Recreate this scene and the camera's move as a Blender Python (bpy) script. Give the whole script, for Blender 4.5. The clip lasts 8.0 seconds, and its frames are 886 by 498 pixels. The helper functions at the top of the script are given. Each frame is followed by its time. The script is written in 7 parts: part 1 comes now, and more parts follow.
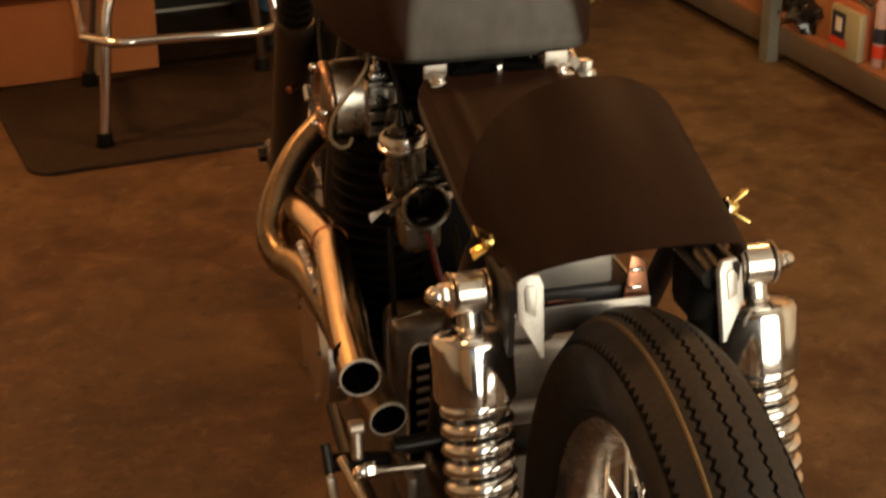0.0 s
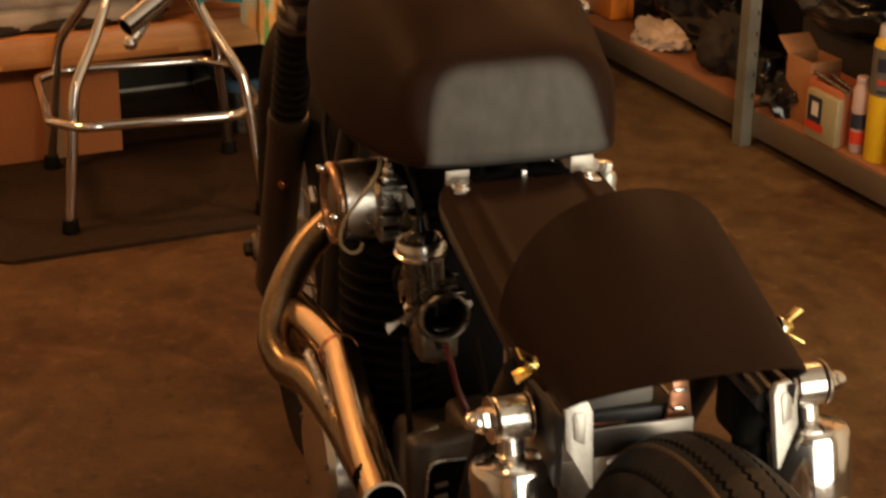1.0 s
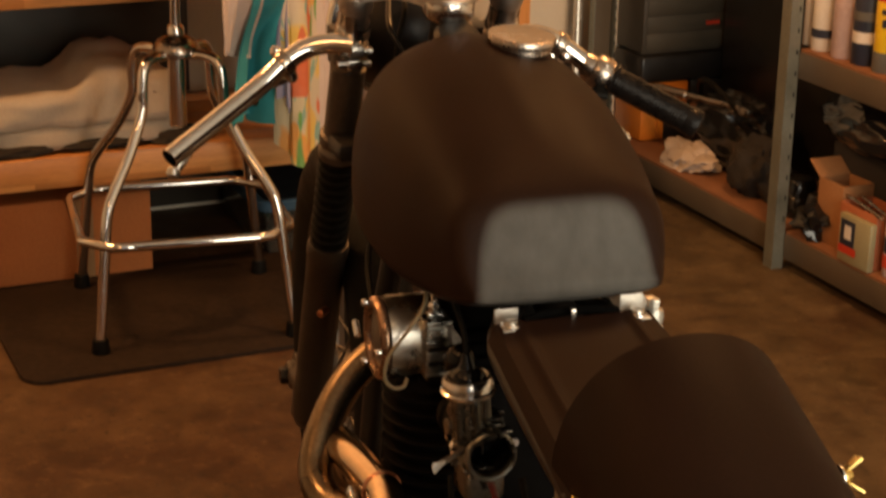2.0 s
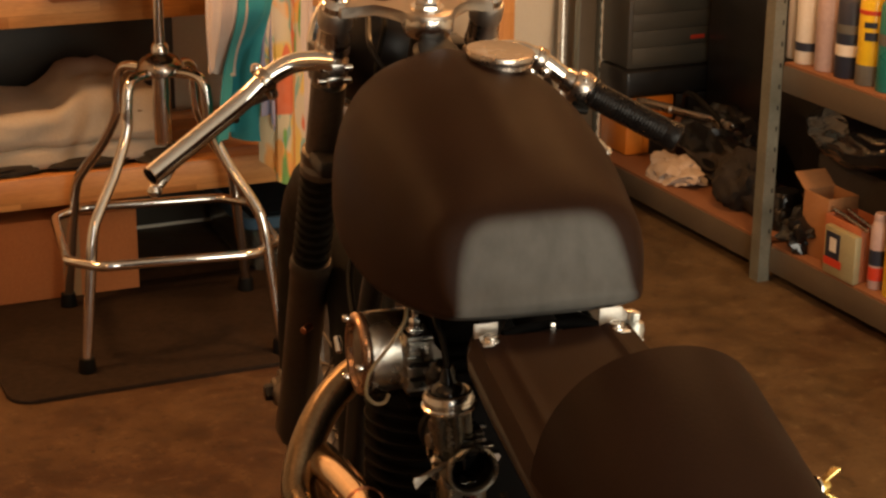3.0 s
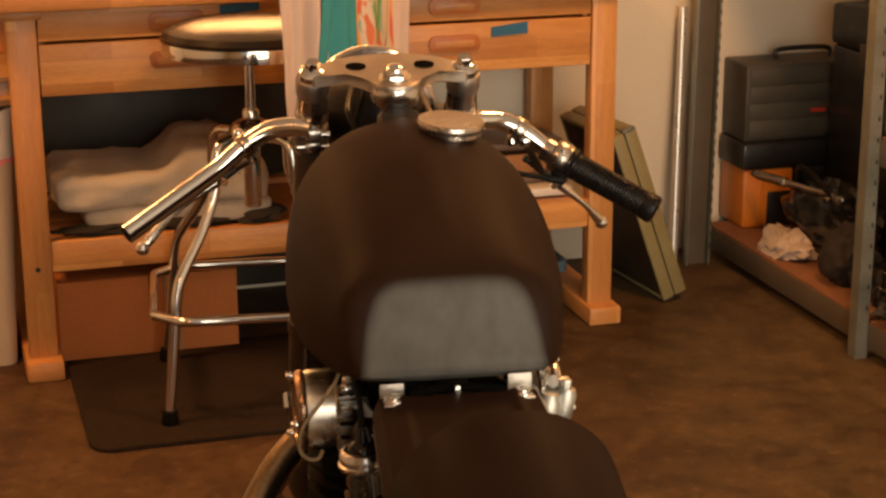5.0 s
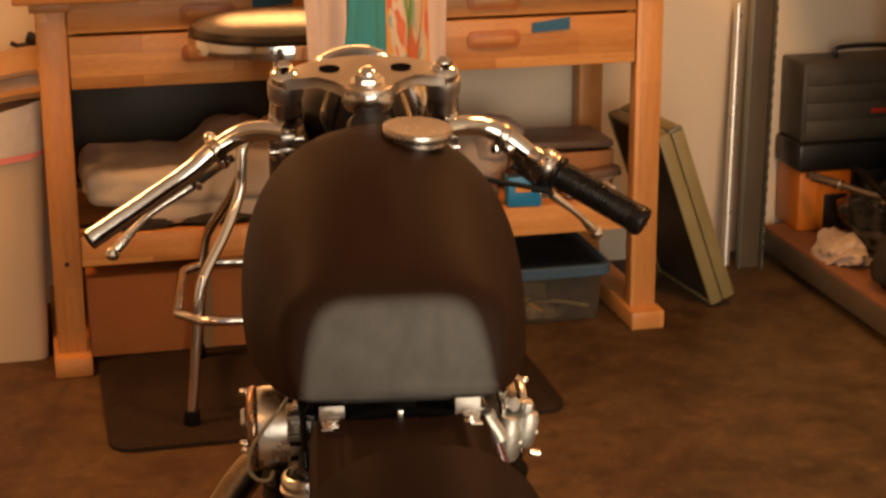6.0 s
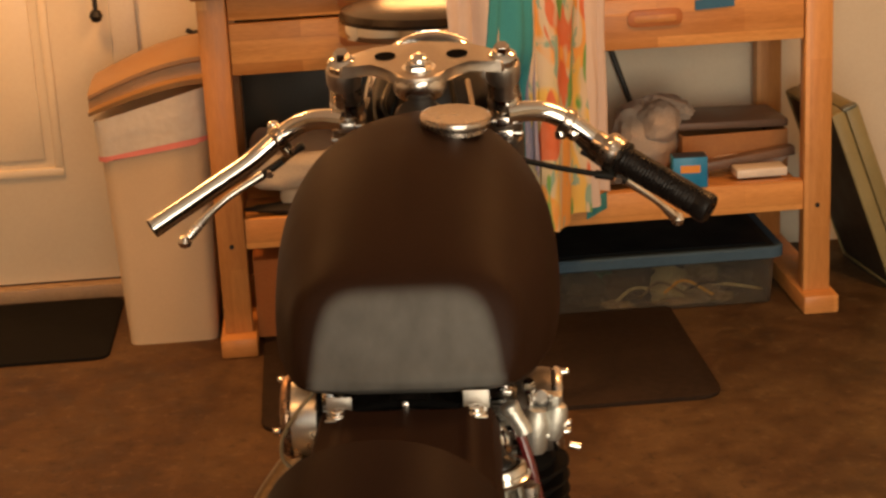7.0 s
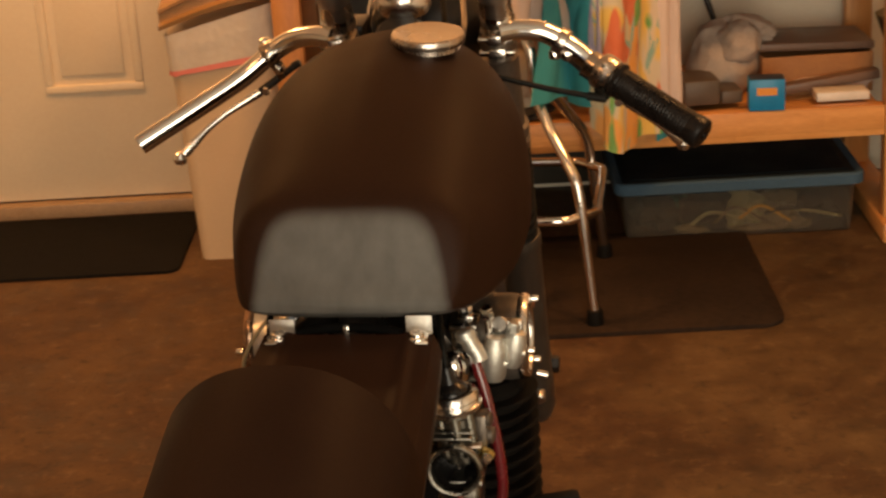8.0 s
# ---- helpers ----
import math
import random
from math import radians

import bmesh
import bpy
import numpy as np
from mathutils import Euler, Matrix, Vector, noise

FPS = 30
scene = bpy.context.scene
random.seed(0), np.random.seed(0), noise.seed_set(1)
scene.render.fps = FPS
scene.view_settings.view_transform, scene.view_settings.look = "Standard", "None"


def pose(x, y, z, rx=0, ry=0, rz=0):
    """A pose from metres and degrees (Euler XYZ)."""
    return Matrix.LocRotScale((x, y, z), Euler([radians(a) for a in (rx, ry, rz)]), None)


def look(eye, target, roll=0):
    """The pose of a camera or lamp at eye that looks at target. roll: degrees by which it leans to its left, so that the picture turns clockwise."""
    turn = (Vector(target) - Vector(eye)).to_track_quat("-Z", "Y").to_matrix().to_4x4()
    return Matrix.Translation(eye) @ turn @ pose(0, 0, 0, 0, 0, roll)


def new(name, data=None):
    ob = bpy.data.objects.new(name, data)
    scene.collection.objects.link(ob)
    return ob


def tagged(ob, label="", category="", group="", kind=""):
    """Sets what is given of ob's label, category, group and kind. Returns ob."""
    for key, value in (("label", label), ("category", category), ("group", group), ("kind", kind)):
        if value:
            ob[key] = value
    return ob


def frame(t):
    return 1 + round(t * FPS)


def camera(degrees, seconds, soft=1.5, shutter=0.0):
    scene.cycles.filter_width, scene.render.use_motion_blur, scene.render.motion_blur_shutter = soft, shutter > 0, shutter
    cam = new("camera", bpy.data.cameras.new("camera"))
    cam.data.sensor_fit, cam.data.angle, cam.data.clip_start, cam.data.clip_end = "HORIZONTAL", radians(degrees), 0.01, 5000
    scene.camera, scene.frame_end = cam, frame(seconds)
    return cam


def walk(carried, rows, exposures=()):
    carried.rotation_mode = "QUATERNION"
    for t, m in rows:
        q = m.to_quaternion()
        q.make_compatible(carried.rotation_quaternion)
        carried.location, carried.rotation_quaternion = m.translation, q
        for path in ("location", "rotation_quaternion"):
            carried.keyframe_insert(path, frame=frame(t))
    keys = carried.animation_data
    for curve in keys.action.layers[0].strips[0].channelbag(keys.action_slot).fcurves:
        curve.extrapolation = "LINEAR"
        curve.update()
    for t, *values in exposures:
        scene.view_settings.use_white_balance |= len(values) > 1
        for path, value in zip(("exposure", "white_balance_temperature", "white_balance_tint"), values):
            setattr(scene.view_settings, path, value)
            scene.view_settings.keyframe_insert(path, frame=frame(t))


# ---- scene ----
cam = camera(28.0, 8.0, soft=2.5, shutter=0.5)
PATH = [
    (0, (-0.511, -1.331, 1.392), (-0.042, 0.424, 0.555), -0.2),
    (0.5, (-0.541, -1.262, 1.394), (-0.003, 0.491, 0.595), 0.8),
    (1, (-0.572, -1.214, 1.399), (-0.022, 0.549, 0.631), 0.7),
    (1.5, (-0.594, -1.19, 1.409), (-0.052, 0.604, 0.71), 0.7),
    (2, (-0.594, -1.179, 1.419), (-0.051, 0.632, 0.765), 0.9),
    (2.2, (-0.595, -1.181, 1.424), (-0.058, 0.639, 0.791), 0.8),
    (3.3, (-0.575, -1.193, 1.419), (-0.018, 0.619, 0.782), 0.4),
    (3.5, (-0.566, -1.201, 1.419), (-0.028, 0.621, 0.794), -0.2),
    (4, (-0.489, -1.252, 1.425), (-0.043, 0.605, 0.831), -1.7),
    (4.5, (-0.367, -1.311, 1.43), (-0.012, 0.566, 0.838), -1.3),
    (4.7, (-0.333, -1.323, 1.434), (0.005, 0.561, 0.855), -1.0),
    (5.8, (-0.154, -1.237, 1.43), (0.063, 0.672, 0.875), 0.6),
    (6, (-0.121, -1.234, 1.433), (0.074, 0.671, 0.856), -0.3),
    (6.5, (-0.029, -1.231, 1.433), (0.024, 0.677, 0.836), -1.8),
    (7, (0.133, -1.218, 1.433), (0.023, 0.689, 0.839), -3.0),
    (7.5, (0.264, -1.205, 1.426), (0.071, 0.673, 0.767), -3.6),
    (8, (0.326, -1.163, 1.415), (0.042, 0.699, 0.743), -3.6),
]
walk(cam, [(t, look(eye, target, roll)) for t, eye, target, roll in PATH], [(0.0, -0.06, 6500, 7), (0.8, -0.12, 6500, 8), (1.5, -0.17, 6500, 9), (3.5, -0.04, 6350, 8), (4.5, -0.03, 6600, 11), (6.0, -0.09, 7000, 16), (7.0, -0.07, 6950, 12), (8.0, -0.05, 6850, 11)])

# ---- room frame: u along the back wall, v towards it ----
ROOM = Matrix.Translation((-0.576, 2.604, 0.0)) @ Matrix.Rotation(radians(7.24), 4, "Z")


def room_point(a, b, c):
    return ROOM @ Vector((a, b, c))


# ---- world and lamps ----
world = bpy.data.worlds.new("world")
scene.world = world
world.use_nodes = True
wn = world.node_tree.nodes
sky = wn.new("ShaderNodeTexSky")
sky.sky_type = "NISHITA"
sky.sun_disc = False
sky.sun_elevation = radians(35)
sky.sun_rotation = radians(150)
wn["Background"].inputs["Strength"].default_value = 0.05
world.node_tree.links.new(sky.outputs[0], wn["Background"].inputs["Color"])


def area_lamp(name, at, aim, power, color, sx, sy):
    data = bpy.data.lights.new(name, "AREA")
    data.shape, data.size, data.size_y = "RECTANGLE", sx, sy
    data.energy, data.color = power, color
    ob = new(name, data)
    ob.matrix_basis = look(at, aim)
    return ob


def bulb_lamp(name, at, power, color, radius):
    data = bpy.data.lights.new(name, "POINT")
    data.energy, data.color, data.shadow_soft_size = power, color, radius
    ob = new(name, data)
    ob.location = at
    return ob


WARM = (1.0, 0.455, 0.15)
area_lamp("ceiling_lamp_left", room_point(-0.70, -0.40, 2.42), room_point(-0.25, 0.5, 0.35), 38, WARM, 0.4, 0.3)
area_lamp("ceiling_lamp_right", room_point(1.45, -1.30, 2.42), room_point(1.45, -0.7, 0.35), 31, WARM, 0.4, 0.3)
# unseen warm fill added from behind to brighten door, bin and floor
area_lamp("warm_fill_rear", room_point(-0.95, -3.3, 2.42), room_point(0.0, 0.4, 0.3), 8, WARM, 0.4, 0.3)
area_lamp("garage_daylight", room_point(0.62, -4.79, 1.05), room_point(0.95, 0.0, 0.95), 84, (1.0, 0.88, 0.69), 1.9, 2.0)
area_lamp("bench_lamp", room_point(0.62, 0.46, 1.04), room_point(0.58, -1.0, 0.95), 4.5, WARM, 0.5, 0.16)
bulb_lamp("ceiling_bulb", room_point(-1.5, -1.9, 2.3), 5.5, (1.0, 0.42, 0.12), 0.055)


# ---- materials ----
def mat(name, a, b=None, rough=0.5, metal=0.0, big=6.0, fine=90.0, bump=0.08, stretch=(1, 1, 1), vary=0.12, spread=0.5, coat=0.0, random_tint=0.0, grain=0.5, gloss=0.5):
    """A surface of two tones, mixed by a broad and a fine noise, with fine relief and uneven gloss."""
    b = b or tuple(c * 0.75 for c in a)
    m = bpy.data.materials.new(name)
    m.use_nodes = True
    n, l = m.node_tree.nodes, m.node_tree.links
    p = n["Principled BSDF"]
    tc, mp = n.new("ShaderNodeTexCoord"), n.new("ShaderNodeMapping")
    mp.inputs["Scale"].default_value = stretch
    l.new(tc.outputs["Object"], mp.inputs["Vector"])
    oi = n.new("ShaderNodeObjectInfo")
    add = n.new("ShaderNodeVectorMath")
    add.operation = "ADD"
    l.new(mp.outputs[0], add.inputs[0])
    l.new(oi.outputs["Random"], add.inputs[1])
    t1, t2 = n.new("ShaderNodeTexNoise"), n.new("ShaderNodeTexNoise")
    t1.inputs["Scale"].default_value, t1.inputs["Detail"].default_value, t1.inputs["Roughness"].default_value = big, 5, 0.6
    t2.inputs["Scale"].default_value, t2.inputs["Detail"].default_value = fine, 4
    l.new(add.outputs[0], t1.inputs["Vector"])
    l.new(add.outputs[0], t2.inputs["Vector"])
    mixf = n.new("ShaderNodeMath")
    mixf.operation = "MULTIPLY_ADD"
    mixf.inputs[1].default_value = grain
    half = n.new("ShaderNodeMath")
    half.operation = "MULTIPLY"
    half.inputs[1].default_value = 1.0 - grain * 0.5
    l.new(t1.outputs["Fac"], half.inputs[0])
    l.new(t2.outputs["Fac"], mixf.inputs[0])
    l.new(half.outputs[0], mixf.inputs[2])
    ramp = n.new("ShaderNodeMapRange")
    lo = 0.5 - 0.25 * spread / 0.5 * 0.8 + 0.0
    ramp.inputs["From Min"].default_value, ramp.inputs["From Max"].default_value = lo, 1.0 - lo + 0.12
    l.new(mixf.outputs[0], ramp.inputs["Value"])
    mx = n.new("ShaderNodeMix")
    mx.data_type = "RGBA"
    mx.inputs["A"].default_value, mx.inputs["B"].default_value = (*b, 1), (*a, 1)
    l.new(ramp.outputs[0], mx.inputs["Factor"])
    out = mx.outputs["Result"]
    if random_tint:
        hsv = n.new("ShaderNodeHueSaturation")
        mr = n.new("ShaderNodeMapRange")
        mr.inputs["To Min"].default_value, mr.inputs["To Max"].default_value = 1 - random_tint, 1 + random_tint
        l.new(oi.outputs["Random"], mr.inputs["Value"])
        l.new(mr.outputs[0], hsv.inputs["Value"])
        l.new(out, hsv.inputs["Color"])
        out = hsv.outputs[0]
    l.new(out, p.inputs["Base Color"])
    rr = n.new("ShaderNodeMapRange")
    rr.inputs["To Min"].default_value, rr.inputs["To Max"].default_value = max(0.02, rough - vary), min(1.0, rough + vary)
    rr.inputs["From Min"].default_value, rr.inputs["From Max"].default_value = 0.3, 0.7
    l.new(t1.outputs["Fac"], rr.inputs["Value"])
    l.new(rr.outputs[0], p.inputs["Roughness"])
    p.inputs["Metallic"].default_value = metal
    p.inputs["Specular IOR Level"].default_value = gloss
    if coat:
        p.inputs["Coat Weight"].default_value = coat
        p.inputs["Coat Roughness"].default_value = 0.15
    if bump:
        bp = n.new("ShaderNodeBump")
        bp.inputs["Strength"].default_value, bp.inputs["Distance"].default_value = bump, 0.004
        l.new(t2.outputs["Fac"], bp.inputs["Height"])
        l.new(bp.outputs[0], p.inputs["Normal"])
    return m


CHROME = mat("chrome", (0.82, 0.80, 0.78), (0.70, 0.68, 0.66), 0.10, 1.0, 8, 160, 0.015, vary=0.05)
WORN_CHROME = mat("worn_chrome", (0.54, 0.47, 0.41), (0.34, 0.29, 0.245), 0.25, 1.0, 14, 220, 0.05, vary=0.1)
ALLOY = mat("cast_alloy", (0.62, 0.60, 0.57), (0.42, 0.40, 0.37), 0.36, 1.0, 20, 260, 0.12)
POLISHED_ALLOY = mat("polished_alloy", (0.74, 0.71, 0.67), (0.60, 0.56, 0.52), 0.22, 1.0, 10, 180, 0.04, vary=0.08)
DULL_ALLOY = mat("dull_alloy", (0.20, 0.17, 0.145), (0.11, 0.095, 0.08), 0.45, 0.85, 12, 160, 0.1)
PIPE_STEEL = mat("heat_tinted_steel", (0.80, 0.60, 0.40), (0.50, 0.34, 0.20), 0.14, 1.0, 9, 200, 0.03, vary=0.08)
# darker copy of the pipe steel, dark reflections put into its colour
DARK_PIPE = mat("darkened_pipe_steel", (0.27, 0.20, 0.125), (0.13, 0.09, 0.055), 0.30, 1.0, 9, 200, 0.03, vary=0.06)
RAW_STEEL = mat("ground_bare_steel", (0.70, 0.68, 0.63), (0.42, 0.41, 0.38), 0.48, 0.55, 45, 300, 0.08)
TANK_PAINT = mat("satin_brown_black_paint", (0.0210, 0.0080, 0.0036), (0.0115, 0.0042, 0.0019), 0.55, 0.0, 7, 380, 0.05, vary=0.06, gloss=0.09)

FENDER_PAINT = mat("satin_dark_fender_paint", (0.0165, 0.0064, 0.0032), (0.0090, 0.0034, 0.0017), 0.52, 0.0, 9, 300, 0.06, vary=0.08, gloss=0.085)


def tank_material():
    """The tank's dark satin paint, with reflected daylight painted grey on its rear face."""
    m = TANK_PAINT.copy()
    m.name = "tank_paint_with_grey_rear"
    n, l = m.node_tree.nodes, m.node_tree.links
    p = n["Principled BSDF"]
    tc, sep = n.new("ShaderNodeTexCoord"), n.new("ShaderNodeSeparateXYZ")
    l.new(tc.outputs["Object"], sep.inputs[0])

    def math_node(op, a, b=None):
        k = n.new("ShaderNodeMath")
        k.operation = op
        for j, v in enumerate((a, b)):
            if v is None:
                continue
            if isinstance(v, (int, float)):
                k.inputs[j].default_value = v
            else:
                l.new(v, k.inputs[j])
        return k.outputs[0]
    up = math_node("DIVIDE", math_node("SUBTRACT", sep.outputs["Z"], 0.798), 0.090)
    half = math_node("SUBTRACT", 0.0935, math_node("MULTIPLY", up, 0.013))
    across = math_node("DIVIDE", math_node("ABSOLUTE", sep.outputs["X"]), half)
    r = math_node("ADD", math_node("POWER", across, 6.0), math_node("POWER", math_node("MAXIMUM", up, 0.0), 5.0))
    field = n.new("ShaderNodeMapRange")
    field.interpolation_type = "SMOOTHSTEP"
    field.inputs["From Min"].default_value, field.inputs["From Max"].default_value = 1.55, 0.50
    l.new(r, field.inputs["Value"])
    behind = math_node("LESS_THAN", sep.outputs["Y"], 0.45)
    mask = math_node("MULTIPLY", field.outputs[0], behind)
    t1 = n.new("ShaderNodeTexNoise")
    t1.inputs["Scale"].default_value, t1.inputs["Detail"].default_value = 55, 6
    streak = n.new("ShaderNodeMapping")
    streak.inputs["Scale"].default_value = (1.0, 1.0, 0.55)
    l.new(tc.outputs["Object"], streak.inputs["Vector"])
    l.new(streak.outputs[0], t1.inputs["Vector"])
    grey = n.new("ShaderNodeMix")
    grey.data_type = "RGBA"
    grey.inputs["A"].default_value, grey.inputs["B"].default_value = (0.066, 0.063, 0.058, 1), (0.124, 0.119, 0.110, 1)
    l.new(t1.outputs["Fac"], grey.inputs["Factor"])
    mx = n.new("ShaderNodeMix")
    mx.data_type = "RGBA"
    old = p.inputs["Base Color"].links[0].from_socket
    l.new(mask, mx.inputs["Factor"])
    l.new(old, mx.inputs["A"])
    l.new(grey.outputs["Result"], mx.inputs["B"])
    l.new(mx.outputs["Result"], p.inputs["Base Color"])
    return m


FRAME_PAINT = mat("black_frame_paint", (0.014, 0.011, 0.010), (0.007, 0.006, 0.005), 0.38, 0.0, 14, 200, 0.05, gloss=0.3)
ENGINE_BLACK = mat("black_engine_enamel", (0.007, 0.006, 0.005), (0.004, 0.003, 0.003), 0.62, 0.0, 18, 220, 0.12, gloss=0.05)
TYRE = mat("tyre_rubber", (0.020, 0.016, 0.013), (0.009, 0.007, 0.006), 0.60, 0.0, 22, 320, 0.25, gloss=0.30)
RUBBER = mat("black_rubber", (0.008, 0.007, 0.006), (0.004, 0.004, 0.003), 0.55, 0.0, 16, 260, 0.12, gloss=0.1)
GRIP = mat("worn_black_leather_grip", (0.009, 0.007, 0.006), (0.004, 0.003, 0.003), 0.30, 0.0, 40, 300, 0.22, gloss=0.16)
# coppery tone; on the cam end ring it paints a warm reflection
COPPER_TONED = mat("copper_toned_alloy", (0.46, 0.28, 0.175), (0.13, 0.085, 0.06), 0.27, 0.9, 30, 220, 0.1)
FORK_GREY = mat("dark_fork_alloy", (0.085, 0.070, 0.057), (0.050, 0.041, 0.033), 0.42, 0.6, 18, 220, 0.08)
DRUM_ALLOY = mat("turned_satin_alloy", (0.72, 0.69, 0.63), (0.56, 0.53, 0.47), 0.25, 1.0, 12, 260, 0.05)
SATIN_ALLOY = mat("satin_alloy", (0.50, 0.44, 0.38), (0.40, 0.35, 0.30), 0.40, 1.0, 18, 260, 0.06)
# soot in the pipe ends; also paints the dark of holes and gaps
SOOT_AND_SHADE = mat("soot_and_shade_black", (0.004, 0.004, 0.004), (0.002, 0.002, 0.002), 0.95, 0.0, 18, 200, 0.1, gloss=0.02)
WORN_LINE = mat("ochre_rubber_line", (0.21, 0.13, 0.052), (0.09, 0.058, 0.026), 0.6, 0.0, 20, 200, 0.1)
RIM_ALLOY = mat("bright_rim_alloy", (0.82, 0.79, 0.74), (0.60, 0.56, 0.50), 0.24, 1.0, 26, 240, 0.14)
CHAMBER_ALLOY = mat("dark_cast_alloy", (0.16, 0.15, 0.125), (0.05, 0.046, 0.04), 0.30, 0.9, 30, 260, 0.15)
# alloy colour lowered for the shade under seat and engine
CARB_ALLOY = mat("darkened_cast_alloy", (0.34, 0.325, 0.29), (0.10, 0.095, 0.085), 0.30, 1.0, 30, 260, 0.15)
PALE_ALLOY = mat("pale_cast_alloy", (0.58, 0.57, 0.52), (0.40, 0.39, 0.35), 0.42, 0.85, 30, 260, 0.15)
GLOSS_BLACK = mat("glossy_black_finish", (0.006, 0.005, 0.005), (0.003, 0.003, 0.003), 0.22, 0.0, 14, 160, 0.05, gloss=0.35)
BRASS = mat("brass", (0.86, 0.66, 0.25), (0.68, 0.48, 0.14), 0.30, 1.0, 60, 300, 0.1)
RED_HOSE = mat("dark_red_fuel_hose", (0.115, 0.007, 0.010), (0.07, 0.005, 0.007), 0.25, 0.0, 20, 120, 0.02, coat=0.6)
CREAM_WIRE = mat("cream_wire", (0.34, 0.27, 0.16), (0.24, 0.18, 0.10), 0.5)
MAT_GREY = mat("grey_foam_mat", (0.030, 0.0192, 0.0130), (0.013, 0.0083, 0.0057), 0.9, 0.0, 7, 60, 0.35, spread=0.55, gloss=0.12, grain=0.7)
MAT_BLACK = mat("black_fibre_mat", (0.012, 0.011, 0.010), (0.006, 0.006, 0.006), 0.95, 0.0, 30, 420, 0.8, gloss=0.1)
WALL = mat("cream_wall_paint", (0.76, 0.69, 0.56), (0.68, 0.60, 0.47), 0.62, 0.0, 2.2, 140, 0.06)
DOOR_PAINT = mat("cream_door_paint", (0.80, 0.70, 0.53), (0.73, 0.62, 0.46), 0.42, 0.0, 3, 110, 0.04)
TRIM_PAINT = mat("trim_paint", (0.70, 0.66, 0.58), (0.60, 0.55, 0.47), 0.45, 0.0, 5, 110, 0.04)
THRESHOLD = mat("worn_bronze_threshold", (0.40, 0.28, 0.17), (0.26, 0.17, 0.10), 0.5, 0.0, 14, 120, 0.08)
CEIL = mat("ceiling_paint", (0.60, 0.57, 0.52), (0.52, 0.49, 0.44), 0.7, 0.0, 2, 120, 0.08)
WOOD_X = mat("oiled_beech_lengthwise", (0.74, 0.37, 0.125), (0.50, 0.215, 0.062), 0.42, 0.0, 5, 40, 0.06, stretch=(1.2, 14, 14), random_tint=0.12)
PULL_WOOD = mat("darker_red_beech", (0.46, 0.16, 0.045), (0.32, 0.10, 0.028), 0.45, 0.0, 8, 60, 0.08)
WOOD_Z = mat("oiled_beech_upright", (0.74, 0.38, 0.13), (0.50, 0.22, 0.066), 0.42, 0.0, 5, 40, 0.06, stretch=(14, 14, 1.2), random_tint=0.10)


def staves(m, swap):
    """Lengths of glued timber, each a little lighter or redder than the next."""
    n, l = m.node_tree.nodes, m.node_tree.links
    p = n["Principled BSDF"]
    old = p.inputs["Base Color"].links[0].from_socket
    tc, sep, com = n.new("ShaderNodeTexCoord"), n.new("ShaderNodeSeparateXYZ"), n.new("ShaderNodeCombineXYZ")
    l.new(tc.outputs["Object"], sep.inputs[0])
    l.new(sep.outputs["Z" if swap else "X"], com.inputs["X"])
    l.new(sep.outputs["X" if swap else "Z"], com.inputs["Y"])
    b = n.new("ShaderNodeTexBrick")
    b.inputs["Color1"].default_value, b.inputs["Color2"].default_value = (0.62, 0.50, 0.40, 1), (1.16, 1.20, 1.24, 1)
    b.inputs["Mortar"].default_value = (0.7, 0.6, 0.5, 1)
    b.inputs["Scale"].default_value, b.inputs["Mortar Size"].default_value = 1.0, 0.0006
    b.inputs["Brick Width"].default_value, b.inputs["Row Height"].default_value = 0.40, 0.052
    l.new(com.outputs[0], b.inputs["Vector"])
    mx = n.new("ShaderNodeMix")
    mx.data_type, mx.blend_type = "RGBA", "MULTIPLY"
    mx.inputs["Factor"].default_value = 0.75
    l.new(old, mx.inputs["A"])
    l.new(b.outputs["Color"], mx.inputs["B"])
    l.new(mx.outputs["Result"], p.inputs["Base Color"])


staves(WOOD_X, False)
staves(WOOD_Z, True)
GROUND = mat("weathered_asphalt", (0.07, 0.065, 0.06), (0.04, 0.038, 0.035), 0.9, 0.0, 0.8, 30, 0.2)
CARD = mat("brown_cardboard", (0.54, 0.195, 0.066), (0.40, 0.135, 0.044), 0.85, 0.0, 5, 160, 0.1, gloss=0.12)
# cardboard darkened to carry the shade on the shelves
DARK_CARD = mat("shaded_brown_cardboard", (0.36, 0.17, 0.065), (0.25, 0.11, 0.042), 0.8, 0.0, 8, 160, 0.1)
RED_CARD = mat("reddish_cardboard", (0.42, 0.135, 0.055), (0.31, 0.095, 0.04), 0.6, 0.0, 8, 160, 0.05)
PARTICLE = mat("particle_board", (0.24, 0.105, 0.048), (0.15, 0.065, 0.03), 0.7, 0.0, 20, 240, 0.25)
BLUE_TAPE = mat("blue_masking_tape", (0.02, 0.13, 0.26), (0.015, 0.10, 0.2), 0.6)
GALV_BRIGHT = mat("bright_zinc_tube", (0.80, 0.77, 0.70), (0.62, 0.59, 0.53), 0.33, 0.6, 14, 150, 0.05)
GALV = mat("grey_galvanised_steel", (0.30, 0.31, 0.26), (0.19, 0.20, 0.165), 0.42, 0.6, 14, 150, 0.06)
BEAM_STEEL = mat("taupe_painted_steel", (0.110, 0.087, 0.060), (0.078, 0.061, 0.042), 0.45, 0.0, 9, 160, 0.05)
DRAWER_GREY = mat("olive_grey_enamel", (0.068, 0.062, 0.047), (0.050, 0.045, 0.034), 0.5, 0.0, 12, 160, 0.03)
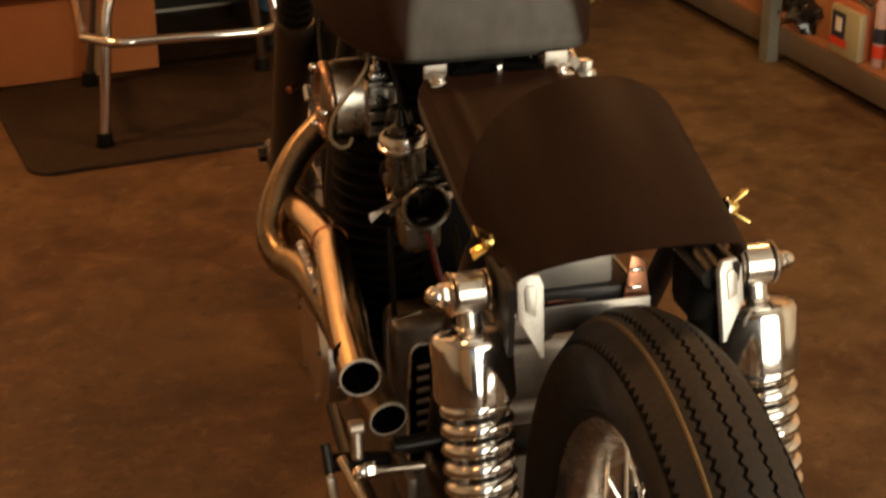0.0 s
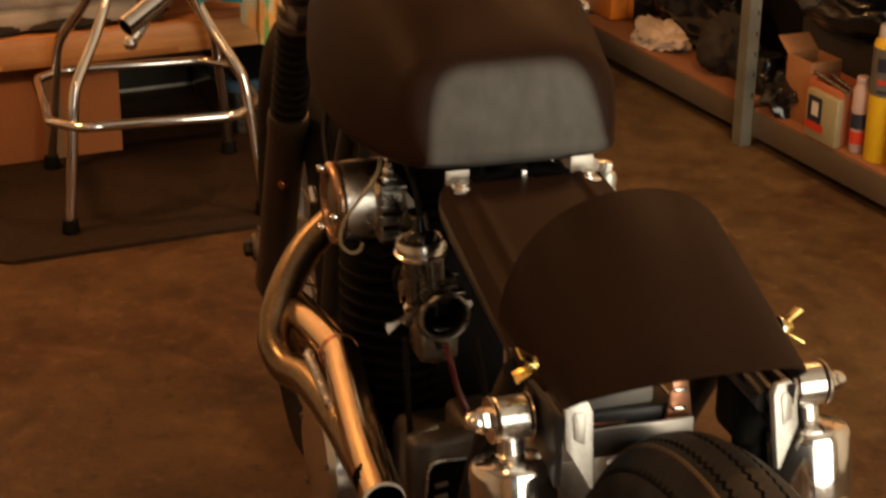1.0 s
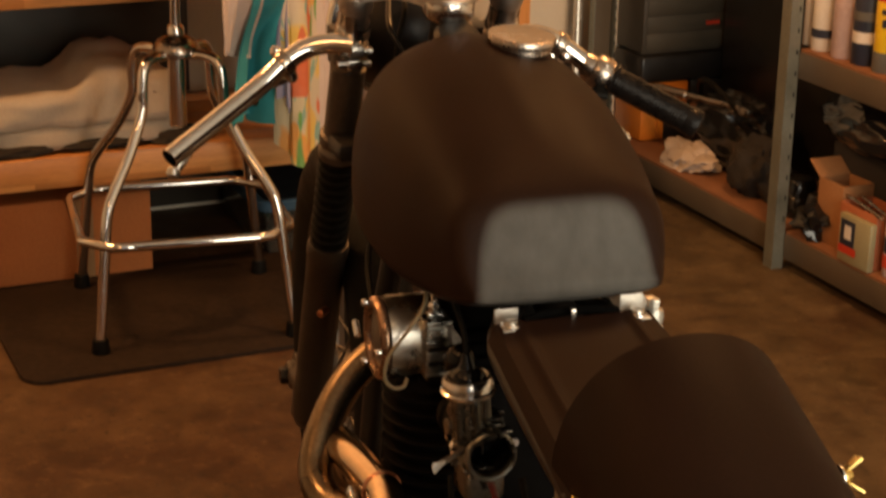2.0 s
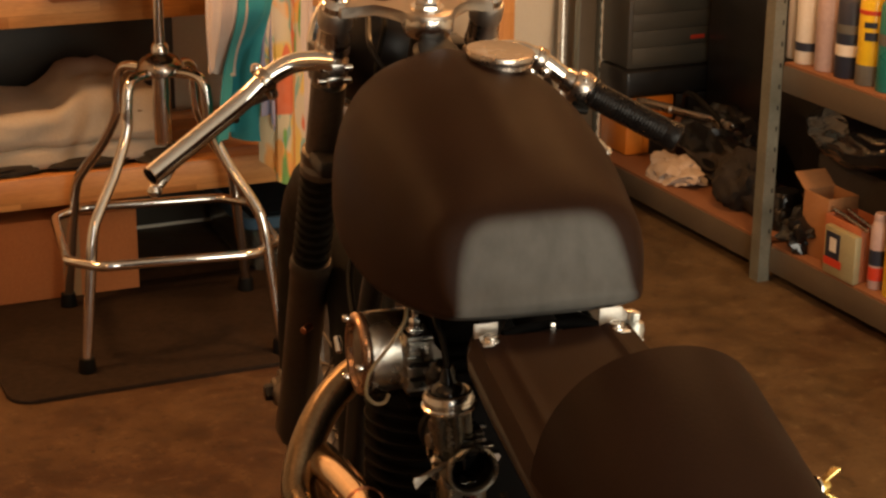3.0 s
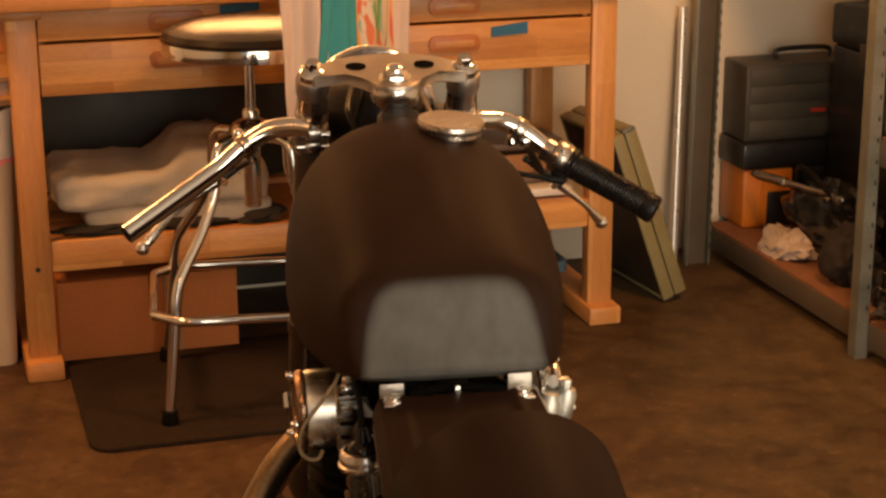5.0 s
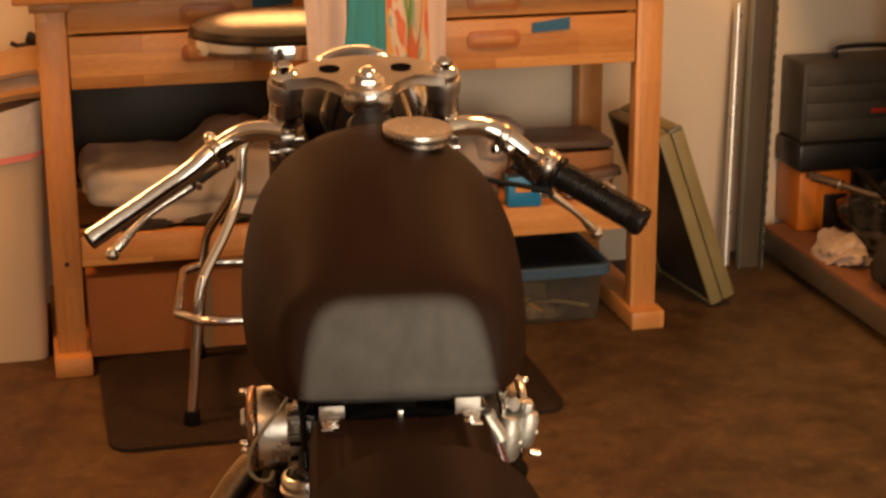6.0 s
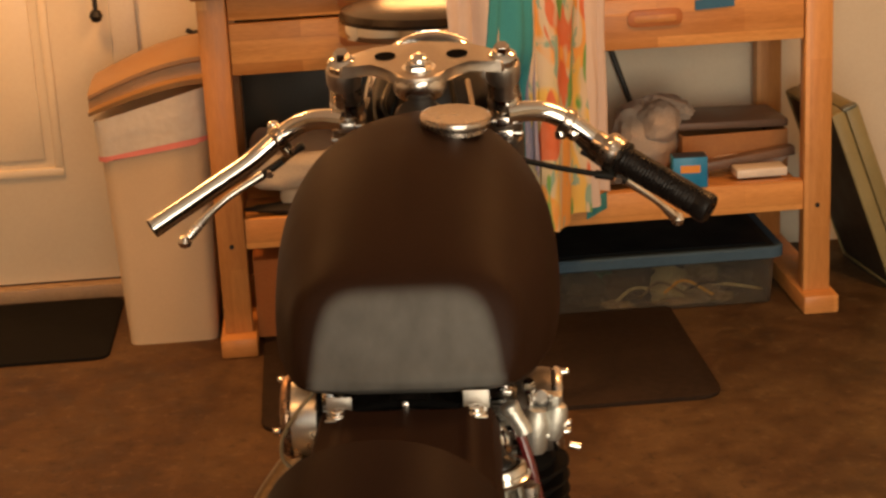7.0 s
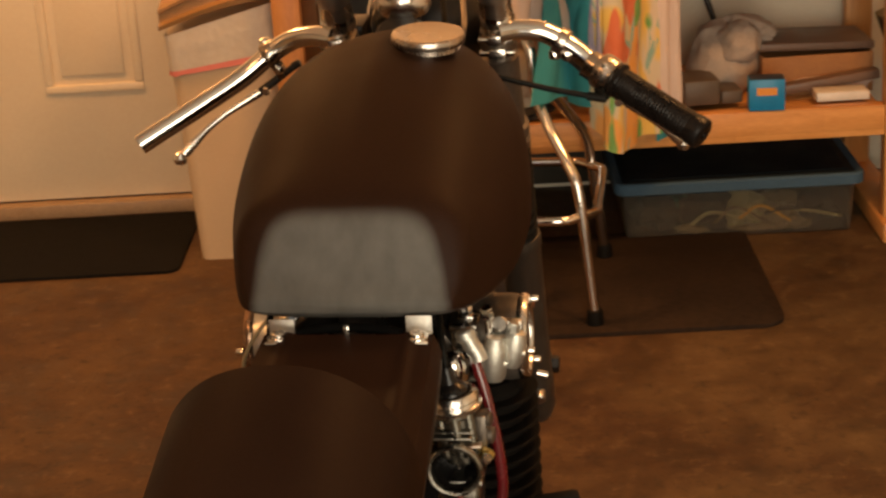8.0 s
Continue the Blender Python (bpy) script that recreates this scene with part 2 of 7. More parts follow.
GREY_STEEL = mat("grey_painted_steel", (0.060, 0.054, 0.043), (0.038, 0.034, 0.027), 0.5, 0.0, 9, 160, 0.05)
BIN_PLASTIC = mat("beige_plastic", (0.68, 0.53, 0.36), (0.60, 0.46, 0.30), 0.4, 0.0, 3, 200, 0.03)
LID_BROWN = mat("brown_plastic", (0.34, 0.19, 0.08), (0.27, 0.15, 0.06), 0.42, 0.0, 5, 200, 0.03)
LINER = mat("white_bin_liner", (0.68, 0.63, 0.56), (0.56, 0.50, 0.43), 0.38, 0.0, 10, 60, 0.4)
PINK = mat("pink_drawstring", (0.80, 0.26, 0.23), (0.72, 0.20, 0.18), 0.5)
# lid plastic with the shade under the shelf painted into its colour
LID_SHADED = mat("shaded_blue_plastic", (0.010, 0.014, 0.019), (0.006, 0.009, 0.012), 0.6, 0.0, 8, 160, 0.03, gloss=0.1)
BLUE_PLASTIC = mat("dusty_blue_plastic", (0.055, 0.105, 0.165), (0.035, 0.07, 0.11), 0.6, 0.0, 8, 160, 0.03, gloss=0.12)
SEAT_VINYL = mat("black_vinyl", (0.020, 0.013, 0.009), (0.012, 0.008, 0.005), 0.24, 0.0, 20, 420, 0.12, vary=0.04, gloss=0.3)
DROP_CLOTH = mat("off_white_drop_cloth", (0.66, 0.575, 0.46), (0.46, 0.39, 0.30), 0.9, 0.0, 7, 260, 0.3)
RAG = mat("white_rag", (0.56, 0.48, 0.41), (0.36, 0.29, 0.24), 0.85, 0.0, 14, 260, 0.3)
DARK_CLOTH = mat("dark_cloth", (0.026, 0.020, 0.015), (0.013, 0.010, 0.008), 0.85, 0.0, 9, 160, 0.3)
TUB_FILM = mat("dull_olive_film", (0.20, 0.15, 0.085), (0.09, 0.07, 0.04), 0.3, 0.0, 18, 200, 0.3)
GREY_CLOTH = mat("grey_cloth", (0.44, 0.36, 0.30), (0.30, 0.24, 0.20), 0.85, 0.0, 9, 200, 0.3)
OLIVE = mat("olive_painted_steel", (0.29, 0.245, 0.115), (0.22, 0.18, 0.08), 0.48, 0.0, 9, 160, 0.05)
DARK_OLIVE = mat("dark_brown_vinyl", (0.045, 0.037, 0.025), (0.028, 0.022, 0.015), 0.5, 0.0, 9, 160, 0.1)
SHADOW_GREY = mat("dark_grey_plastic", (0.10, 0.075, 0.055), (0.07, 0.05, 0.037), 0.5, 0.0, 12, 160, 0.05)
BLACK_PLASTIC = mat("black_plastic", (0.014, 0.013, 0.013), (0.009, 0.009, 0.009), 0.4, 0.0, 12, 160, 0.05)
BIN_BAG = mat("glossy_black_film", (0.012, 0.011, 0.011), (0.008, 0.008, 0.008), 0.14, 0.0, 10, 40, 0.1)
ORANGE = mat("orange_plastic", (0.62, 0.20, 0.02), (0.50, 0.15, 0.015), 0.4, 0.0, 10, 160, 0.03)
YELLOW = mat("yellow_enamel", (0.74, 0.50, 0.02), (0.66, 0.43, 0.015), 0.34, 0.0, 10, 160, 0.02)
AMBER = mat("amber_yellow_enamel", (0.62, 0.32, 0.02), (0.52, 0.26, 0.02), 0.36, 0.0, 10, 160, 0.02)
WHITE_ENAMEL = mat("white_enamel", (0.70, 0.66, 0.60), (0.58, 0.54, 0.48), 0.36, 0.0, 10, 160, 0.02)
SILVER_LABEL = mat("silver_grey_label", (0.13, 0.125, 0.11), (0.095, 0.09, 0.08), 0.5, 0.1, 20, 160, 0.02)
DARK_LABEL = mat("dark_print", (0.02, 0.025, 0.05), (0.015, 0.02, 0.03), 0.45)
RED_LABEL = mat("red_print", (0.55, 0.05, 0.02), (0.45, 0.035, 0.015), 0.4)
TEAL = mat("teal_enamel", (0.02, 0.19, 0.17), (0.015, 0.14, 0.12), 0.35)
TIN_OLIVE = mat("pale_olive_tin", (0.40, 0.37, 0.22), (0.31, 0.28, 0.16), 0.4, 0.2, 12, 160, 0.03)
PINKISH = mat("faded_pink_label", (0.50, 0.38, 0.36), (0.36, 0.26, 0.26), 0.4)
CYAN = mat("bright_blue_carton", (0.01, 0.23, 0.50), (0.008, 0.18, 0.40), 0.4)
ORANGE_LABEL = mat("orange_label", (0.75, 0.30, 0.04), (0.62, 0.24, 0.03), 0.45)
SMOKED = mat("worn_grey_oilcloth", (0.17, 0.105, 0.075), (0.10, 0.06, 0.042), 0.5, 0.0, 12, 160, 0.05)
DIRTY_ALU = mat("dull_aluminium_sheet", (0.50, 0.47, 0.43), (0.40, 0.37, 0.33), 0.42, 0.8, 6, 200, 0.06)
COPPERY = mat("copper_tinted_steel", (0.62, 0.30, 0.18), (0.45, 0.20, 0.12), 0.35, 1.0, 20, 160, 0.05)


def concrete_material():
    """Old sealed concrete: clouds of ochre and brown, paler scuffs, dark oil marks and fine grit."""
    m = bpy.data.materials.new("stained_concrete")
    m.use_nodes = True
    n, l = m.node_tree.nodes, m.node_tree.links
    p = n["Principled BSDF"]
    tc = n.new("ShaderNodeTexCoord")

    def noise(scale, detail, rough=0.6, twist=0.0):
        k = n.new("ShaderNodeTexNoise")
        k.inputs["Scale"].default_value, k.inputs["Detail"].default_value = scale, detail
        k.inputs["Roughness"].default_value, k.inputs["Distortion"].default_value = rough, twist
        l.new(tc.outputs["Object"], k.inputs["Vector"])
        return k.outputs["Fac"]

    def span(value, lo, hi, a=0.0, b=1.0):
        k = n.new("ShaderNodeMapRange")
        k.interpolation_type = "SMOOTHSTEP"
        for key, v in (("From Min", lo), ("From Max", hi), ("To Min", a), ("To Max", b)):
            k.inputs[key].default_value = v
        l.new(value, k.inputs["Value"])
        return k.outputs[0]

    def blend(f, a, b):
        k = n.new("ShaderNodeMix")
        k.data_type = "RGBA"
        l.new(f, k.inputs["Factor"])
        for key, v in (("A", a), ("B", b)):
            if isinstance(v, tuple):
                k.inputs[key].default_value = (*v, 1)
            else:
                l.new(v, k.inputs[key])
        return k.outputs["Result"]
    clouds, blots, grit = noise(1.7, 6, 0.62, 0.4), noise(6.5, 7, 0.70, 0.25), noise(70, 4)
    specks = noise(24, 6, 0.72, 0.2)
    col = blend(span(clouds, 0.36, 0.64), (0.053, 0.0245, 0.0108), (0.092, 0.054, 0.0248))
    col = blend(span(blots, 0.46, 0.74, 0.0, 0.65), col, (0.134, 0.080, 0.039))
    col = blend(span(blots, 0.52, 0.28, 0.0, 0.60), col, (0.024, 0.014, 0.008))
    col = blend(span(specks, 0.52, 0.72, 0.0, 0.55), col, (0.165, 0.105, 0.055))
    col = blend(span(specks, 0.48, 0.30, 0.0, 0.60), col, (0.026, 0.015, 0.008))
    col = blend(span(grit, 0.44, 0.28, 0.0, 0.55), col, (0.020, 0.012, 0.007))
    # lamp warmth by the bench, daylight towards the shelves, tinted into the colour
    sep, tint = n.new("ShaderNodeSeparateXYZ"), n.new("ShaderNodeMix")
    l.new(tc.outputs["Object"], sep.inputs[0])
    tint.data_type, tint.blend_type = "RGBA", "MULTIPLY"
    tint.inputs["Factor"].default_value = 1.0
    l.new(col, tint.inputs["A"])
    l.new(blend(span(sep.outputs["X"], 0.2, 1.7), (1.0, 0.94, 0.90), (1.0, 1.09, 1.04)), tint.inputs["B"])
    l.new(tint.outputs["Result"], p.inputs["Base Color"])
    l.new(span(blots, 0.3, 0.7, 0.50, 0.78), p.inputs["Roughness"])
    p.inputs["Specular IOR Level"].default_value = 0.3
    bp = n.new("ShaderNodeBump")
    bp.inputs["Strength"].default_value, bp.inputs["Distance"].default_value = 0.12, 0.004
    l.new(grit, bp.inputs["Height"])
    l.new(bp.outputs[0], p.inputs["Normal"])
    return m


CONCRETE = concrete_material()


def glassy(name, color, rough, alpha_mix):
    """Clear or tinted plastic: a thin gloss over a see-through body."""
    m = bpy.data.materials.new(name)
    m.use_nodes = True
    p = m.node_tree.nodes["Principled BSDF"]
    p.inputs["Base Color"].default_value = (*color, 1)
    p.inputs["Roughness"].default_value = rough
    p.inputs["Transmission Weight"].default_value = alpha_mix
    p.inputs["IOR"].default_value = 1.2
    return m


CLEAR_TUB = glassy("clear_plastic", (0.74, 0.69, 0.60), 0.10, 0.95)
RED_LIQUID = glassy("orange_red_liquid", (0.95, 0.22, 0.06), 0.08, 0.7)


def towel_material():
    """Printed cotton: a pale ground with brushed patches of orange, yellow, teal, green and red."""
    m = bpy.data.materials.new("printed_beach_towel")
    m.use_nodes = True
    n, l = m.node_tree.nodes, m.node_tree.links
    p = n["Principled BSDF"]
    p.inputs["Roughness"].default_value = 0.9
    p.inputs["Specular IOR Level"].default_value = 0.1
    tc, mp = n.new("ShaderNodeTexCoord"), n.new("ShaderNodeMapping")
    mp.inputs["Scale"].default_value = (0.95, 0.95, 0.42)
    mp.inputs["Rotation"].default_value = (0.0, radians(24), 0.0)
    l.new(tc.outputs["Object"], mp.inputs["Vector"])

    def patches(scale, seed, lo, hi, twist, detail=2.0):
        t = n.new("ShaderNodeTexNoise")
        t.noise_dimensions = "4D"
        t.inputs["W"].default_value, t.inputs["Scale"].default_value = seed, scale
        t.inputs["Detail"].default_value, t.inputs["Distortion"].default_value = detail, twist
        l.new(mp.outputs[0], t.inputs["Vector"])
        k = n.new("ShaderNodeMapRange")
        k.inputs["From Min"].default_value, k.inputs["From Max"].default_value = lo, hi
        l.new(t.outputs["Fac"], k.inputs["Value"])
        return k.outputs[0]

    def over(f, a, b):
        k = n.new("ShaderNodeMix")
        k.data_type = "RGBA"
        l.new(f, k.inputs["Factor"])
        if isinstance(a, tuple):
            k.inputs["A"].default_value = (*a, 1)
        else:
            l.new(a, k.inputs["A"])
        k.inputs["B"].default_value = (*b, 1)
        return k.outputs["Result"]
    col = over(patches(7, 1.0, 0.40, 0.60, 0.3), (0.70, 0.58, 0.48), (0.60, 0.54, 0.36))
    col = over(patches(9, 2.3, 0.485, 0.52, 0.9), col, (0.80, 0.36, 0.06))
    col = over(patches(10, 6.1, 0.56, 0.60, 0.8), col, (0.78, 0.52, 0.10))
    col = over(patches(17, 3.7, 0.56, 0.59, 1.6, 4), col, (0.22, 0.42, 0.36))
    col = over(patches(10, 8.2, 0.575, 0.60, 1.0), col, (0.66, 0.13, 0.04))
    col = over(patches(10, 4.9, 0.575, 0.60, 1.0), col, (0.09, 0.34, 0.06))
    fade = n.new("ShaderNodeTexNoise")
    fade.inputs["Scale"].default_value, fade.inputs["Detail"].default_value = 34, 5
    l.new(tc.outputs["Object"], fade.inputs["Vector"])
    wash = n.new("ShaderNodeMapRange")
    wash.inputs["To Max"].default_value = 0.30
    l.new(fade.outputs["Fac"], wash.inputs["Value"])
    l.new(over(wash.outputs[0], col, (0.66, 0.55, 0.45)), p.inputs["Base Color"])
    fz = n.new("ShaderNodeTexNoise")
    fz.inputs["Scale"].default_value = 500
    l.new(tc.outputs["Object"], fz.inputs["Vector"])
    bp = n.new("ShaderNodeBump")
    bp.inputs["Strength"].default_value, bp.inputs["Distance"].default_value = 0.5, 0.003
    l.new(fz.outputs["Fac"], bp.inputs["Height"])
    l.new(bp.outputs[0], p.inputs["Normal"])
    return m


TOWEL_PRINT = towel_material()
TOWEL_PINK = mat("pale_pink_towelling", (0.70, 0.57, 0.50), (0.60, 0.47, 0.40), 0.9, 0.0, 9, 420, 0.4)
TOWEL_VIOLET = mat("violet_blue_towelling", (0.22, 0.24, 0.40), (0.40, 0.34, 0.40), 0.9, 0.0, 30, 420, 0.4, stretch=(3, 3, 0.8))
TOWEL_TEAL = mat("teal_towelling", (0.045, 0.33, 0.38), (0.030, 0.22, 0.26), 0.9, 0.0, 9, 420, 0.4)


# ---- mesh helpers ----
def part(name, bm, material, parent=None, label="", m=None, angle=35):
    """Links a bmesh as one mesh object, under a thing or a part where one is given."""
    bmesh.ops.recalc_face_normals(bm, faces=bm.faces)
    me = bpy.data.meshes.new(name)
    bm.to_mesh(me)
    bm.free()
    me.materials.append(material)
    me.shade_smooth()
    me.set_sharp_from_angle(angle=radians(angle))
    ob = new(name, me)
    if parent is not None:
        ob.parent = parent
    if m is not None:
        ob.matrix_basis = m
    if label:
        ob["label"] = label
    return ob


def thing(name, label, category, at=(0, 0, 0), turn=0.0, group="", kind="", room=True):
    ob = new(name)
    ob.empty_display_size = 0.1
    ob.matrix_basis = (ROOM if room else Matrix()) @ pose(*at, 0, 0, turn)
    return tagged(ob, label, category, group, kind)


def structure(name, bm, material, label, category):
    ob = part(name, bm, material, None, label, ROOM.copy())
    return tagged(ob, label, category, "", "structure")


def box(x0, y0, z0, x1, y1, z1, bevel=0.0, seg=2):
    bm = bmesh.new()
    bmesh.ops.create_cube(bm, size=1.0, matrix=Matrix.LocRotScale(((x0 + x1) / 2, (y0 + y1) / 2, (z0 + z1) / 2), None, (abs(x1 - x0), abs(y1 - y0), abs(z1 - z0))))
    if bevel:
        bmesh.ops.bevel(bm, geom=list(bm.edges), offset=bevel, segments=seg, affect="EDGES", profile=0.5)
    return bm


def moved(bm, m):
    bmesh.ops.transform(bm, matrix=m, verts=bm.verts)
    return bm


def joined(*bms):
    out = bmesh.new()
    for b in bms:
        me = bpy.data.meshes.new("tmp")
        b.to_mesh(me)
        b.free()
        out.from_mesh(me)
        bpy.data.meshes.remove(me)
    return out


def axis_matrix(p0, p1):
    """Local z along p0 to p1, from p0."""
    d = Vector(p1) - Vector(p0)
    return Matrix.Translation(p0) @ d.to_track_quat("Z", "Y").to_matrix().to_4x4()


def lathe(profile, seg=32, m=None, closed=False):
    """Turns (radius, height) pairs about local z."""
    bm = bmesh.new()
    rings = []
    for r, h in profile:
        if r < 1e-6:
            rings.append([bm.verts.new((0, 0, h))])
        else:
            rings.append([bm.verts.new((r * math.cos(2 * math.pi * k / seg), r * math.sin(2 * math.pi * k / seg), h)) for k in range(seg)])
    pairs = list(zip(rings, rings[1:])) + ([(rings[-1], rings[0])] if closed else [])
    for a, b in pairs:
        for k in range(seg):
            j = (k + 1) % seg
            if len(a) == 1 and len(b) == 1:
                continue
            if len(a) == 1:
                bm.faces.new((a[0], b[k], b[j]))
            elif len(b) == 1:
                bm.faces.new((a[k], a[j], b[0]))
            else:
                bm.faces.new((a[k], a[j], b[j], b[k]))
    return moved(bm, m) if m is not None else bm


def rod(p0, p1, r, r2=None, seg=20, edge=0.0):
    """A turned bar between two places with softened ends."""
    h = (Vector(p1) - Vector(p0)).length
    r2 = r if r2 is None else r2
    e = edge or min(r, r2, h) * 0.18
    return lathe([(0, 0), (r - e, 0), (r, e), (r2, h - e), (r2 - e, h), (0, h)], seg, axis_matrix(p0, p1))


def hexbolt(p0, p1, r, seg=6):
    h = (Vector(p1) - Vector(p0)).length
    return lathe([(0, 0), (r, 0), (r, h * 0.75), (r * 0.86, h), (0, h)], seg, axis_matrix(p0, p1))


def curve_points(points, res=8):
    """Catmull-Rom through the points."""
    p = [Vector(q) for q in points]
    p = [p[0] * 2 - p[1]] + p + [p[-1] * 2 - p[-2]]
    out = []
    for k in range(1, len(p) - 2):
        a, b, c, d = p[k - 1 : k + 3]
        for s in range(res):
            t = s / res
            out.append(0.5 * ((2 * b) + (c - a) * t + (2 * a - 5 * b + 4 * c - d) * t * t + (3 * b - a - 3 * c + d) * t**3))
    out.append(p[-2])
    return out


def tube(points, r, seg=14, res=8, hollow=0.0, closed=False, radii=None):
    """A round bar swept along points. hollow: wall thickness at an open far end."""
    path = curve_points(points, res) if res > 1 else [Vector(q) for q in points]
    if closed:
        path = path[:-1]
    bm = bmesh.new()
    side = None
    rings = []
    count = len(path)

    def ring(at, d, rad):
        return [bm.verts.new(at + (side * math.cos(2 * math.pi * k / seg) + d.cross(side) * math.sin(2 * math.pi * k / seg)) * rad) for k in range(seg)]

    for k, at in enumerate(path):
        nxt = path[(k + 1) % count] if closed else path[min(k + 1, count - 1)]
        prv = path[k - 1] if (closed or k) else path[0]
        d = (nxt - prv).normalized()
        if side is None:
            side = d.orthogonal().normalized()
        side = (side - d * side.dot(d)).normalized()
        rr = r if radii is None else radii[min(len(radii) - 1, k * len(radii) // count)]
        rings.append(ring(at, d, rr))
    if hollow:
        rings.append(ring(path[-1], d, r - hollow))
        rings.append(ring(path[-1] - d * r * 2.5, d, r - hollow))
    for a, b in list(zip(rings, rings[1:])) + ([(rings[-1], rings[0])] if closed else []):
        for k in range(seg):
            j = (k + 1) % seg
            bm.faces.new((a[k], a[j], b[j], b[k]))
    if not closed:
        bm.faces.new(rings[0])
        bm.faces.new(rings[-1][::-1])
    return bm


def prism(outline, z0, z1, bevel=0.0):
    bm = bmesh.new()
    lo = [bm.verts.new((x, y, z0)) for x, y in outline]
    hi = [bm.verts.new((x, y, z1)) for x, y in outline]
    top, bot = bm.faces.new(hi), bm.faces.new(lo[::-1])
    for k in range(len(lo)):
        j = (k + 1) % len(lo)
        bm.faces.new((lo[k], lo[j], hi[j], hi[k]))
    if bevel:
        bmesh.ops.bevel(bm, geom=list({e for f in (top, bot) for e in f.edges}), offset=bevel, segments=2, affect="EDGES", profile=0.5)
    return bm


def grid(nx, ny, f):
    """A sheet from f(s, t), with s and t from 0 to 1."""
    bm = bmesh.new()
    v = [[bm.verts.new(f(a / nx, b / ny)) for b in range(ny + 1)] for a in range(nx + 1)]
    for a in range(nx):
        for b in range(ny):
            bm.faces.new((v[a][b], v[a + 1][b], v[a + 1][b + 1], v[a][b + 1]))
    return bm


def thick(bm, t):
    bmesh.ops.recalc_face_normals(bm, faces=bm.faces)
    bmesh.ops.solidify(bm, geom=list(bm.faces), thickness=t)
    return bm


def doubled(bm, t):
    """A sheet backed by a second one, t behind it, joined along the rim."""
    bm.normal_update()
    front = list(bm.verts)
    rim = [(e.verts[0], e.verts[1]) for e in bm.edges if len(e.link_faces) == 1]
    faces = list(bm.faces)
    back = {v: bm.verts.new(v.co - v.normal * t) for v in front}
    for f in faces:
        bm.faces.new([back[v] for v in reversed(f.verts)])
    for a, b in rim:
        bm.faces.new((a, b, back[b], back[a]))
    bmesh.ops.recalc_face_normals(bm, faces=bm.faces)
    return bm


def lump(sx, sy, sz, seed, rough=0.3, sub=4, flat=True):
    """A crumpled soft heap resting on z = 0."""
    bm = bmesh.new()
    bmesh.ops.create_icosphere(bm, subdivisions=sub, radius=1.0)
    off = Vector((seed * 3.7, seed * 1.3, seed * 2.1))
    for v in bm.verts:
        d = v.co.normalized()
        k = 1 + rough * noise.noise(d * 1.6 + off) + rough * 0.5 * noise.noise(d * 4.1 + off) + rough * 0.22 * abs(noise.noise(d * 9.0 + off))
        v.co = Vector((d.x * sx * k, d.y * sy * k, d.z * sz * k + sz * 0.8))
        if flat and v.co.z < 0:
            v.co.z = 0
    return bm


def spline(keys, x):
    """A smooth value at x from (x, value) keys."""
    if x <= keys[0][0]:
        return keys[0][1]
    if x >= keys[-1][0]:
        return keys[-1][1]
    for k in range(len(keys) - 1):
        if x <= keys[k + 1][0]:
            (x1, y1), (x2, y2) = keys[k], keys[k + 1]
            m1 = (y2 - keys[k - 1][1]) / (x2 - keys[k - 1][0]) if k else (y2 - y1) / (x2 - x1)
            m2 = (keys[k + 2][1] - y1) / (keys[k + 2][0] - x1) if k + 2 < len(keys) else (y2 - y1) / (x2 - x1)
            h = x2 - x1
            t = (x - x1) / h
            return (2 * t**3 - 3 * t**2 + 1) * y1 + (t**3 - 2 * t**2 + t) * h * m1 + (3 * t**2 - 2 * t**3) * y2 + (t**3 - t**2) * h * m2


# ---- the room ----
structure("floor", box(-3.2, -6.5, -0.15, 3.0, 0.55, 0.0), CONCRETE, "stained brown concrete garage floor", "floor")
structure("ground", box(-40, -60, -0.20, 40, -6.5, -0.03), GROUND, "bare grey ground outside the garage", "ground")
structure("wall_north", joined(box(-3.2, 0.55, 0, -1.23, 0.67, 2.5), box(-0.21, 0.55, 0, 3.0, 0.67, 2.5), box(-1.23, 0.55, 2.07, -0.21, 0.67, 2.5)), WALL, "cream painted back wall behind the workbench", "wall")
structure("wall_east", box(2.47, -4.8, 0, 2.59, 0.55, 2.5), WALL, "cream painted side wall behind the steel shelves", "wall")
structure("wall_west", box(-3.2, -4.8, 0, -3.08, 0.55, 2.5), WALL, "cream painted garage side wall", "wall")
structure("wall_south", joined(box(-3.08, -4.92, 0, -1.0, -4.8, 2.5), box(1.8, -4.92, 0, 2.47, -4.8, 2.5), box(-1.0, -4.92, 2.1, 1.8, -4.8, 2.5)), WALL, "cream painted wall round the open garage entrance", "wall")
structure("ceiling", box(-3.2, -4.92, 2.5, 2.59, 0.67, 2.6), CEIL, "plain painted garage ceiling", "ceiling")


